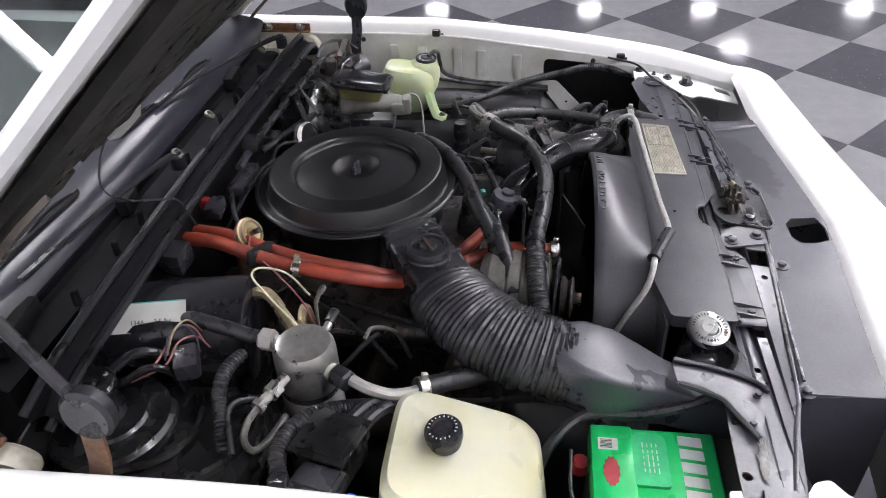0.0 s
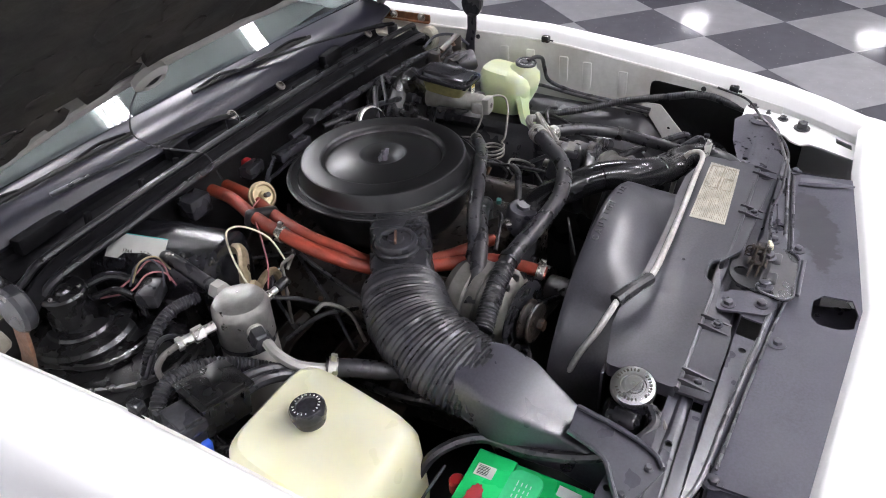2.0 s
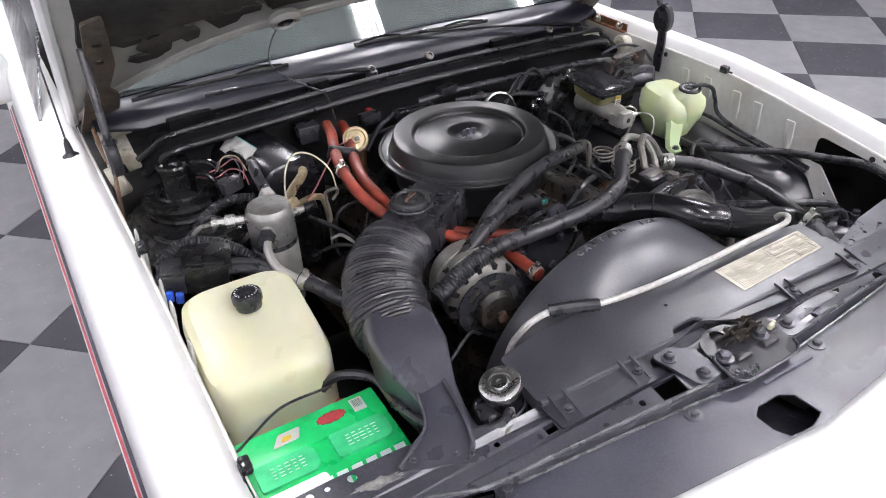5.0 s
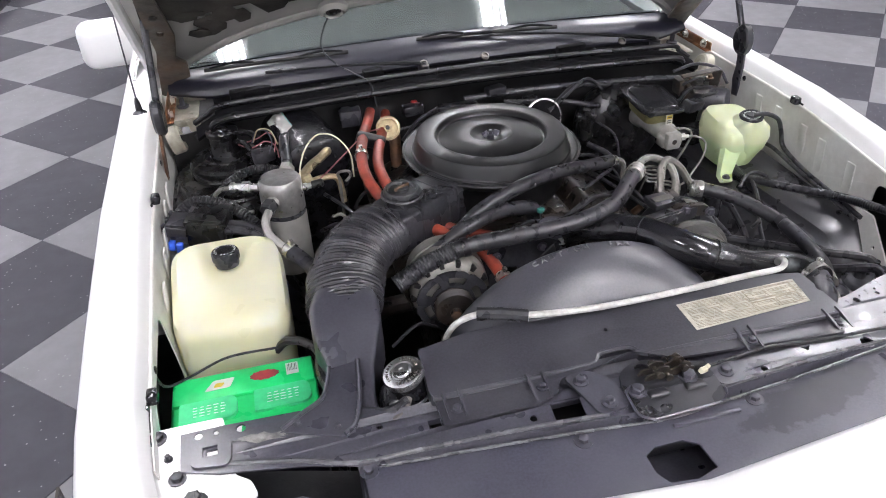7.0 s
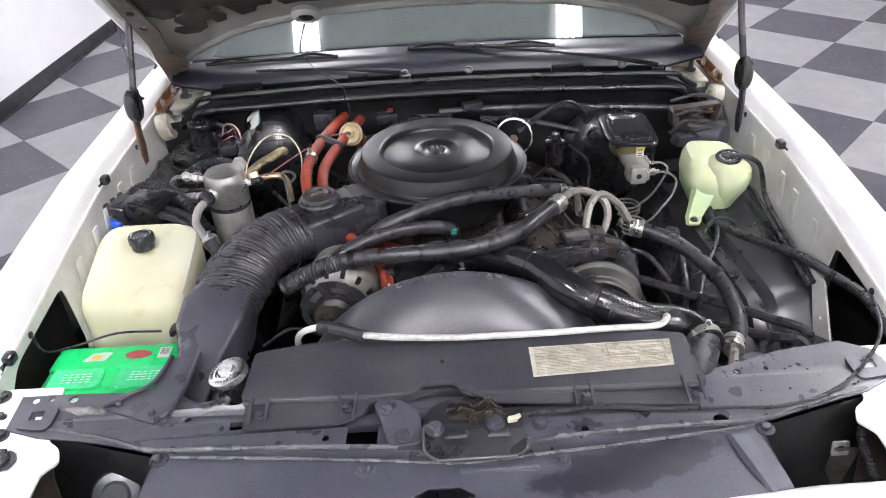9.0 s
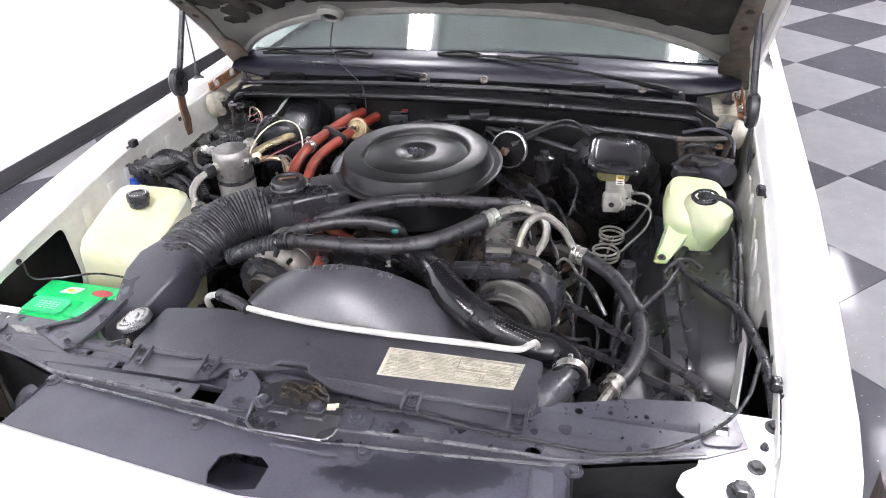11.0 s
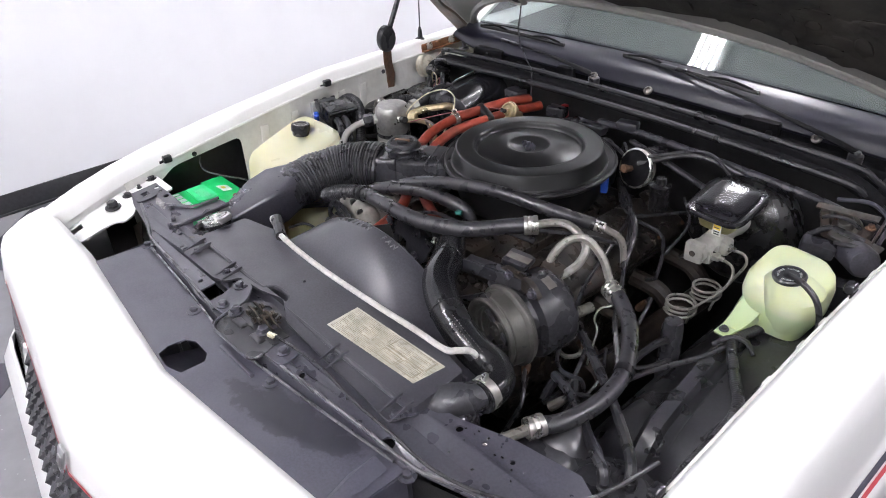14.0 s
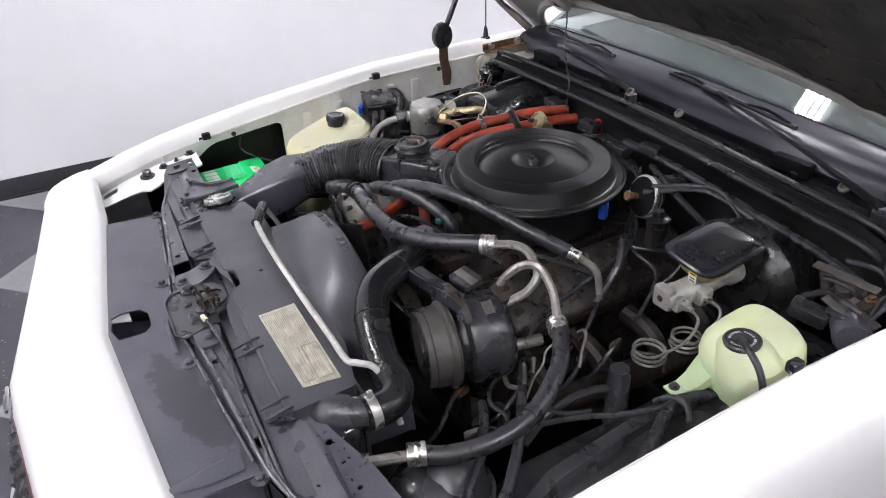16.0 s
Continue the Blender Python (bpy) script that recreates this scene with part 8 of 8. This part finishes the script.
for k in range(6):
    a = radians(20 + 60 * k)
    bm = fresh()
    add_bolt(bm, (0.0655 * math.cos(a), 0.0655 * math.sin(a), 0.002), 0.004, 0.003, (0, 90, 20 + 60 * k), 1.3)
    bmesh.ops.transform(bm, matrix=CM, verts=bm.verts)
    part("rivet", bm, STEEL_TUBE if k == 0 else BLACK_SATIN, pulley)
bm = fresh()
add_lathe(bm, [(0.010, -0.118), (0.010, -0.185), (0.0, -0.186)], CM @ Matrix.Translation((0.034, -0.01, 0)), 14)
part("rear_stub", bm, GREY_TUBE, comp, "pale metal stub")
bm = fresh()
add_lathe(bm, [(0.050, -0.036), (0.056, -0.050), (0.073, -0.054), (0.077, -0.060), (0.077, -0.112), (0.074, -0.120), (0.066, -0.128), (0.0, -0.130)], CM, 48)
part("body", bm, BLACK_PLASTIC, comp)
bm = fresh()
add_lathe(bm, [(0.0772, -0.084), (0.0780, -0.084), (0.0780, -0.102), (0.0772, -0.102)], CM, 8, 20, 64)
part("data_plate", bm, DULL_CAST, comp, "worn pale data plate")
bm = fresh()
add_box(bm, (0.280, -0.190, 0.858), (0.046, 0.036, 0.022), 0.006, (0, 12, 0))
part("manifold_block", bm, GREASE, comp)
bm = fresh()
add_plate(bm, round_poly([(0.20, 0.80), (0.215, 0.875), (0.25, 0.895), (0.31, 0.885), (0.33, 0.86), (0.27, 0.868), (0.235, 0.85), (0.23, 0.80)], 0.01), [ring(0.232, 0.868, 0.006)], 0.012, lambda u, v, w: (u, -0.285 - w, v))
part("bracket", bm, GREASE, comp, "dark cast bracket")
bm = fresh()
add_box(bm, (0.228, -0.285, 0.886), (0.115, 0.018, 0.005), 0.002, (0, 2, 14))
add_box(bm, (0.228, -0.298, 0.876), (0.125, 0.004, 0.024), 0.0015, (0, 2, 14))
part("bracket_arm", bm, BLACK_PLASTIC, comp, "black steel bracket arm")
bm = fresh()
add_box(bm, (0.236, -0.236, 0.880), (0.050, 0.040, 0.016), 0.005, (6, 4, 12))
part("bracket_boss", bm, BLACK_PLASTIC, comp)
bm = fresh()
add_box(bm, (0.240, -0.238, 0.8885), (0.046, 0.016, 0.0012), 0.0004, (6, 4, 12))
part("paper_tag", bm, DULL_CAST, comp, "dusty pale tag")
for x, z in ((0.222, 0.85), (0.262, 0.885), (0.315, 0.872)):
    bm = fresh()
    add_bolt(bm, (x, -0.286, z), 0.007, 0.008, (90, 0, 0))
    part("bolt", bm, BLACK_SATIN, comp)

alt = thing("alternator", (-0.20, -0.27, 0.72), "dirty aluminium alternator with a finned pulley", "alternator")
AM = pose(-0.203, -0.300, 0.800, 90, 0, -6)
ALT_GREY = material("dirty cast alternator housing", (0.26, 0.25, 0.23), 0.45, metal=0.35, vary=0.25, grain=40, stain=(0.07, 0.062, 0.05), stain_amount=0.4, stain_scale=18, bump=0.15)
bm = fresh()
add_lathe(bm, [(0.0, 0.004), (0.050, 0.004), (0.064, -0.002), (0.071, -0.012), (0.073, -0.022), (0.073, -0.040), (0.070, -0.043), (0.073, -0.046), (0.073, -0.062), (0.068, -0.066), (0.072, -0.070), (0.072, -0.095), (0.060, -0.112), (0, -0.114)], AM, 44)
part("housing", bm, ALT_GREY, alt, "dirty grey cast housing")
# solid dark blocks draw the shade of the cooling slots
for k in range(14):
    a = k * 2 * math.pi / 14
    bm = fresh()
    add_box(bm, (0.0665 * math.cos(a), 0.0665 * math.sin(a), -0.006), (0.012, 0.009, 0.012), 0.002, (0, 0, math.degrees(a)))
    bmesh.ops.transform(bm, matrix=AM, verts=bm.verts)
    part("cooling_slot", bm, UNDERCOAT, alt, "dark block drawn for a cooling slot's shade")
bm = fresh()
slots = []
for k in range(6):
    a0 = k * math.pi / 3
    arc = [a0 + 0.13 * j for j in range(6)]
    slots.append([(0.053 * math.cos(a), 0.053 * math.sin(a)) for a in arc] + [(0.040 * math.cos(a), 0.040 * math.sin(a)) for a in reversed(arc)])
add_plate(bm, [(0.066 * math.cos(2 * math.pi * k / 48) * (1 - 0.05 * (k % 8 == 0)), 0.066 * math.sin(2 * math.pi * k / 48) * (1 - 0.05 * (k % 8 == 0))) for k in range(48)], slots, 0.003)
bmesh.ops.transform(bm, matrix=AM @ Matrix.Translation((0, 0, 0.018)), verts=bm.verts)
part("fan", bm, BLACK_PLASTIC, alt, "black slotted cooling fan")
bm = fresh()
add_lathe(bm, [(0.0, 0.056), (0.009, 0.056), (0.010, 0.048), (0.016, 0.046), (0.034, 0.044), (0.036, 0.041), (0.028, 0.035), (0.036, 0.028), (0.036, 0.024), (0.02, 0.020)], AM, 36)
pul = part("pulley", bm, GREASE, alt)
bm = fresh()
add_lathe(bm, [(0.010, 0.048), (0.010, 0.058), (0.0, 0.059)], AM, 6)
part("shaft_nut", bm, RUST, pul, "rusty shaft nut")

bm = fresh()
add_plate(bm, round_poly([(-0.14, 0.790), (-0.115, 0.862), (-0.07, 0.876), (-0.02, 0.868), (0.030, 0.842), (-0.010, 0.770), (-0.06, 0.752), (-0.11, 0.758)], 0.012), [round_poly([(-0.094, 0.784), (-0.064, 0.780), (-0.060, 0.806), (-0.090, 0.811)], 0.005), ring(-0.105, 0.84, 0.006), ring(-0.015, 0.845, 0.006)], 0.005, lambda u, v, w: (u, -0.258 - w, v))
plate = thing("alternator_bracket", (-0.06, -0.258, 0.76), "black steel bracket plate with a square hole", "bracket")
part("plate", bm, BLACK_PLASTIC, plate)
for x, z in ((-0.105, 0.84), (-0.015, 0.845), (-0.03, 0.785)):
    bm = fresh()
    add_bolt(bm, (x, -0.262, z), 0.0065, 0.008, (90, 0, 0))
    part("bolt", bm, BLACK_SATIN, plate)
# black clips that hold the hoses together
for at, ahead, r in (((-0.168, -0.277, 0.885), (0.9, -0.05, 0.2), 0.0158), ((-0.165, -0.212, 0.872), (0.8, 0.2, 0.4), 0.0142), ((0.497, -0.270, 0.803), (0.3, -0.9, -0.2), 0.0146)):
    bm = fresh()
    m = Matrix.Translation(at) @ Vector(ahead).to_track_quat("Z", "Y").to_matrix().to_4x4()
    add_lathe(bm, [(r, -0.006), (r + 0.002, -0.006), (r + 0.002, 0.006), (r, 0.006)], m, 24, caps=False)
    solo("hose_clip", bm, SEAL_RUBBER, "black band clip round a hose", "hose clip", "hose clips")

engine = thing("engine", (0.0, 0.05, 0.40), "grimy dark V-engine under the air cleaner", "engine")
bm = fresh()
add_box(bm, (0.0, 0.06, 0.58), (0.40, 0.56, 0.34), 0.03)
part("block", bm, GREASE, engine)
for s in (-1, 1):
    bm = fresh()
    add_box(bm, (s * 0.205, 0.04, 0.750), (0.13, 0.50, 0.075), 0.020, (0, s * 28, 0), seg=3)
    cov = part("rocker_cover", bm, GREASE, engine, "black rocker cover")
    for y in (-0.18, -0.06, 0.06, 0.18, 0.27):
        bm = fresh()
        add_bolt(bm, (s * 0.262, y, 0.752), 0.006, 0.008, (0, s * 28, 0))
        part("bolt", bm, RUST, cov)
    for k in range(4):
        bm = fresh()
        y = -0.14 + 0.13 * k
        add_tube(bm, [(s * 0.25, y, 0.68), (s * 0.31, y + 0.01, 0.665), (s * 0.345, y + 0.02, 0.62)], 0.020, 10)
        part("exhaust_runner", bm, DARK_RUST, engine, "dark rusty exhaust runner")
    bm = fresh()
    add_tube(bm, [(s * 0.345, -0.16, 0.62), (s * 0.35, 0.05, 0.62), (s * 0.345, 0.30, 0.60)], 0.028, 12)
    part("exhaust_manifold", bm, DARK_RUST, engine, "dark rusty exhaust manifold")
    for k in range(4):
        bm = fresh()
        y = -0.16 + 0.13 * k
        add_tube(bm, [(s * 0.295, y, 0.70), (s * 0.33, y - 0.02, 0.74), (s * 0.29, y + 0.05, 0.785), (s * 0.20, 0.16, 0.80), (s * 0.10, 0.25, 0.82)], 0.0042, 8)
        part("plug_lead", bm, RUBBER, engine)
bm = fresh()
add_box(bm, (0.0, 0.03, 0.765), (0.26, 0.46, 0.06), 0.02)
add_box(bm, (0.0, 0.06, 0.795), (0.15, 0.17, 0.06), 0.012)
add_box(bm, (0.03, -0.17, 0.79), (0.13, 0.09, 0.07), 0.02)
part("intake_manifold", bm, GREASE, engine)
bm = fresh()
add_lathe(bm, [(0.030, -0.03), (0.030, 0.012), (0.026, 0.018), (0.013, 0.020), (0.012, 0.026), (0.0, 0.026)], pose(0.024, -0.218, 0.842, 12, 0, 0), 28)
th = part("thermostat_housing", bm, BLACK_SATIN, engine, "black thermostat housing")
for k in range(3):
    bm = fresh()
    a = 0.6 + 2.1 * k
    add_bolt(bm, (0.024 + 0.034 * math.cos(a), -0.218 + 0.034 * math.sin(a), 0.838), 0.006, 0.008)
    part("bolt", bm, STEEL_TUBE, th)
bm = fresh()
add_box(bm, (0.015, -0.175, 0.868), (0.014, 0.010, 0.010), 0.003, (0, 0, 20))
part("green_plug", bm, DARK_TEAL, engine, "small green connector")
bm = fresh()
add_lathe(bm, [(0.05, 0.80), (0.05, 0.86), (0.042, 0.885), (0.038, 0.90), (0.0, 0.902)], pose(0.02, 0.27, -0.02), 24)
part("distributor", bm, BLACK_PLASTIC, engine, "black distributor cap")
# fan, water pump and belts behind the shroud
fan = part("fan", add_lathe(fresh(), [(0.0, 0.05), (0.05, 0.05), (0.055, 0.03), (0.055, -0.05), (0.07, -0.052), (0.07, -0.085), (0.0, -0.09)], pose(0.012, -0.33, 0.66, 90, 0, 0), 32), GREASE, engine, "engine fan")
for k in range(6):
    bm = fresh()
    a = k * math.pi / 3 + 0.3
    add_box(bm, (0.0, 0.13, 0.0), (0.085, 0.20, 0.003), 0.0, (0, 28, 0))
    bmesh.ops.transform(bm, matrix=pose(0.012, -0.345, 0.66, 90, 0, 0) @ Matrix.Rotation(a, 4, "Z"), verts=bm.verts)
    part("blade", bm, UNDERCOAT, fan)
for pts in ([(0.283 + 0.055, -0.33, 0.80), (0.05, -0.33, 0.60), (-0.03, -0.33, 0.62), (0.06, -0.33, 0.74), (0.255, -0.33, 0.862)], [(-0.245, -0.325, 0.77), (-0.05, -0.325, 0.60), (0.06, -0.325, 0.64), (-0.05, -0.325, 0.73), (-0.195, -0.325, 0.815)]):
    bm = fresh()
    add_tube(bm, pts, 0.006, 6, 4, smooth=False)
    part("belt", bm, RUBBER, engine, "black drive belt")

# wires and pale boots low on the driver's side of the engine
LOOPS = [((0.33, -0.16, 0.70), (0.37, -0.20, 0.735), (0.385, -0.26, 0.70), (0.36, -0.30, 0.66)), ((0.34, -0.06, 0.70), (0.375, -0.08, 0.742), (0.38, -0.12, 0.70), (0.35, -0.14, 0.66)), ((0.335, 0.02, 0.69), (0.37, 0.0, 0.74), (0.375, -0.05, 0.70), (0.35, -0.07, 0.64)),
         ((0.40, -0.33, 0.70), (0.43, -0.31, 0.735), (0.45, -0.28, 0.72), (0.44, -0.24, 0.67)), ((0.30, -0.28, 0.70), (0.33, -0.32, 0.72), (0.36, -0.36, 0.70), (0.35, -0.40, 0.64))]
for k, pts in enumerate(LOOPS):
    bm = fresh()
    add_tube(bm, pts, 0.0042, 8, 10)
    solo("plug_wire", bm, RUBBER, "black plug wire low on the engine", "wire", "plug wires")
    bm = fresh()
    add_tube(bm, [pts[0], Vector(pts[0]).lerp(Vector(pts[1]), 0.4), Vector(pts[0]).lerp(Vector(pts[1]), 0.7)], [0.009, 0.0085, 0.006], 10)
    solo("plug_boot", bm, DULL_CAST if k % 2 else RUST, "dirty plug boot on the engine", "plug boot", "plug boots")

# canisters in the front corner
can = thing("vacuum_canister", (0.485, -0.42, 0.60), "dusty black dome-topped vacuum canister", "canister")
bm = fresh()
add_lathe(bm, [(0.0, 0.745), (0.03, 0.742), (0.055, 0.730), (0.070, 0.708), (0.075, 0.68), (0.075, 0.55)], pose(0.480, -0.432, 0.015), 36)
part("shell", bm, BLACK_PLASTIC, can)
cha = thing("charcoal_canister", (0.60, -0.41, 0.50), "black charcoal canister with hose stubs", "canister")
bm = fresh()
add_lathe(bm, [(0.0, 0.752), (0.050, 0.752), (0.056, 0.749), (0.060, 0.744), (0.070, 0.742), (0.074, 0.735), (0.075, 0.72), (0.075, 0.45)], pose(0.600, -0.436, 0), 36)
part("shell", bm, BLACK_PLASTIC, cha)
for x, y in ((0.615, -0.412), (0.595, -0.447), (0.63, -0.45), (0.575, -0.42)):
    bm = fresh()
    add_lathe(bm, [(0.010, 0.745), (0.010, 0.765), (0.007, 0.767), (0.007, 0.774), (0, 0.775)], pose(x, y, 0), 14)
    part("stub", bm, BLACK_PLASTIC, cha)
# what shows in the openings beside the filler panel
bm = fresh()
add_tube(bm, [(0.598, -0.622, 0.775), (0.604, -0.626, 0.745), (0.625, -0.640, 0.695), (0.660, -0.655, 0.640), (0.700, -0.668, 0.60)], 0.0075, 12, 10, rib=0.0012, pitch=0.005)
solo("corrugated_conduit", bm, RUBBER, "black corrugated wiring conduit in the lamp bay", "conduit")
nutplate = thing("clip_nut", (0.580, -0.612, 0.722), "pale square clip nut on a dark bracket", "clip nut")
bm = fresh()
add_plate(bm, round_poly([(-0.013, -0.012), (0.013, -0.012), (0.013, 0.012), (-0.013, 0.012)], 0.003), [ring(0, 0, 0.006)], 0.003, lambda u, v, w: (0.580 + u, -0.617 + w + v * 0.2, 0.722 + v))
part("plate", bm, PALE_TUBE, nutplate)
bm = fresh()
add_box(bm, (0.590, -0.611, 0.660), (0.040, 0.003, 0.13), 0.001, (8, 0, 0))
part("bracket", bm, DULL_CAST, nutplate, "dirty grey bracket")
for s in (-1, 1):
    bm = fresh()
    add_grid(bm, [[(s * (0.600 + 0.075 * k / 4), -0.609 + 0.004 * math.sin(k), 0.79 - 0.012 * k), (s * (0.612 + 0.075 * k / 4), -0.616 + 0.006 * k / 4, 0.74 - 0.02 * k), (s * (0.622 + 0.060 * k / 4), -0.615, 0.64)] for k in range(5)])
    thicken(solo("lamp_bay_gusset", bm, RUST_DIM, "dirty brown sheet metal gusset in the lamp bay", "gusset", "lamp bay gussets"), 0.002)
tube_horn = thing("trumpet_horn", (-0.505, -0.665, 0.66), "black round horn hanging under the radiator support", "horn")
bm = fresh()
add_lathe(bm, [(0.0, 0.012), (0.018, 0.012), (0.022, 0.008), (0.034, 0.006), (0.038, 0.0), (0.036, -0.010), (0.020, -0.022), (0.0, -0.022)], pose(-0.505, -0.648, 0.735, 48, 0, 8), 32)
part("disc", bm, BLACK_SATIN, tube_horn)
bm = fresh()
add_box(bm, (-0.505, -0.630, 0.67), (0.018, 0.006, 0.14), 0.002)
part("stay", bm, UNDERCOAT, tube_horn)
horn = thing("horn", (0.53, -0.72, 0.50), "black horn low beside the radiator", "horn")
bm = fresh()
add_lathe(bm, [(0.0, 0.02), (0.045, 0.015), (0.05, 0.0), (0.045, -0.02), (0, -0.02)], pose(0.53, -0.72, 0.66, 70, 0, 0), 28)
part("disc", bm, BLACK_SATIN, horn)
bm = fresh()
add_box(bm, (0.53, -0.71, 0.55), (0.02, 0.03, 0.20), 0.004)
part("stay", bm, UNDERCOAT, horn)

# upright post on the wheel housing and the white prop behind it
bm = fresh()
add_lathe(bm, [(0.020, 0.60), (0.019, 0.775), (0.016, 0.788), (0.0, 0.789)], pose(0.470, -0.085, 0), 24)
solo("shock_mount_cap", bm, BLACK_PLASTIC, "black round cap beside the wheel housing", "cap")
bm = fresh()
add_plate(bm, round_poly([(-0.272, 0.812), (-0.322, 0.812), (-0.455, 0.680), (-0.388, 0.665)], 0.006), [ring(-0.35, 0.755, 0.004)], 0.004, lambda u, v, w: (0.674 - (0.80 - v) * 0.10 + w, u, v))
solo("wing_brace", bm, INNER_WHITE, "pale sheet metal brace behind the wheel housing", "brace")

# thin wiring and vacuum lines at the firewall and on the engine
rng = random.Random(21)
LINES = [((-0.19, 0.28, 0.87), (0.05, 0.27, 0.89), (0.18, 0.21, 0.86)), ((0.10, 0.29, 0.90), (0.22, 0.24, 0.905), (0.33, 0.23, 0.88)), ((0.18, 0.20, 0.90), (0.28, 0.26, 0.93), (0.40, 0.29, 0.90)),
         ((-0.05, 0.30, 0.91), (-0.12, 0.27, 0.895), (-0.17, 0.24, 0.86)), ((0.24, 0.10, 0.85), (0.28, 0.06, 0.83), (0.30, 0.0, 0.78)), ((0.15, -0.08, 0.84), (0.22, -0.02, 0.83), (0.28, 0.05, 0.80)),
         ((0.05, -0.20, 0.85), (0.12, -0.17, 0.87), (0.18, -0.13, 0.85)), ((-0.30, -0.05, 0.80), (-0.36, -0.02, 0.82), (-0.40, 0.03, 0.78)), ((-0.38, 0.08, 0.84), (-0.34, 0.04, 0.82), (-0.30, 0.02, 0.78)),
         ((-0.33, -0.38, 0.78), (-0.28, -0.36, 0.80), (-0.24, -0.33, 0.76)), ((0.40, -0.18, 0.74), (0.43, -0.24, 0.72), (0.42, -0.33, 0.68)), ((0.36, -0.10, 0.76), (0.40, -0.16, 0.78), (0.44, -0.20, 0.74)),
         ((-0.50, 0.0, 0.80), (-0.54, -0.02, 0.82), (-0.56, 0.05, 0.80)), ((0.30, 0.20, 0.86), (0.34, 0.16, 0.83), (0.33, 0.10, 0.78)), ((-0.10, -0.22, 0.84), (-0.03, -0.20, 0.86), (0.02, -0.17, 0.84)),
         ((-0.52, 0.09, 0.86), (-0.56, 0.12, 0.88), (-0.62, 0.10, 0.86)), ((0.21, 0.19, 0.93), (0.30, 0.255, 0.945), (0.36, 0.275, 0.90)), ((0.09, 0.27, 0.88), (0.11, 0.25, 0.91), (0.15, 0.21, 0.90))]
for a, b, c in LINES:
    bm = fresh()
    add_tube(bm, [a, b, c], rng.choice((0.003, 0.004, 0.005, 0.0065)), 8, 10)
    solo("vacuum_line", bm, RUBBER, "thin black vacuum line on the engine", "vacuum line", "vacuum lines")
for x, y, z, sx, sy, sz in ((-0.02, 0.285, 0.905, 0.10, 0.03, 0.02), (0.08, 0.30, 0.93, 0.05, 0.03, 0.02), (-0.13, 0.30, 0.91, 0.05, 0.03, 0.025), (0.17, 0.29, 0.89, 0.04, 0.03, 0.03), (-0.28, 0.31, 0.91, 0.05, 0.04, 0.04)):
    bm = fresh()
    add_box(bm, (x, y, z), (sx, sy, sz), 0.005, (0, 0, rng.uniform(-15, 15)))
    solo("connector_block", bm, BLACK_PLASTIC, "black wiring connector at the firewall", "connector", "firewall connectors")
# ---- floor tiles ----
def tile_mesh(mat):
    bm = fresh()
    h = TILE / 2 - 0.0012
    add_box(bm, (0, 0, -0.003), (2 * h, 2 * h, 0.006), 0.0006, seg=1)
    return mesh_from("tile", bm, mat, 0)


meshes = (tile_mesh(TILE_DARK), tile_mesh(TILE_LIGHT))
ca, sa = math.cos(TURN45), math.sin(TURN45)
far = [fresh(), fresh()]
near = []
for i in range(-24, 48):
    for j in range(-38, 34):
        u, v = PU + (i + 0.5) * TILE, PV + (j + 0.5) * TILE
        x, y = ca * u - sa * v, sa * u + ca * v
        if not (HALL[0] - 0.3 < x < HALL[1] + 0.3 and HALL[2] - 0.3 < y < HALL[3] + 0.3):
            continue
        d = math.hypot(max(abs(x - 0.3) - 1.2, 0), max(abs(y - 0.4) - 1.4, 0))
        near.append((d, i, j, x, y))
near.sort()
for n, (d, i, j, x, y) in enumerate(near):
    k = (i + j) % 2
    if n < 290:
        t = new("tile", meshes[k])
        t.matrix_basis = pose(x, y, 0, 0, 0, math.degrees(TURN45) + 90 * ((i * 7 + j * 3) % 4))
        t.parent = floor
    else:
        h = TILE / 2 - 0.001
        m = pose(x, y, 0, 0, 0, math.degrees(TURN45))
        far[k].faces.new([far[k].verts.new(m @ Vector(q)) for q in ((-h, -h, 0), (h, -h, 0), (h, h, 0), (-h, h, 0))])
for bm, mat, text in zip(far, (TILE_DARK, TILE_LIGHT), ("charcoal flecked floor tiles", "mid grey floor tiles")):
    tagged(part("tiles", bm, mat, floor, text, smooth=0), kind="stuff")
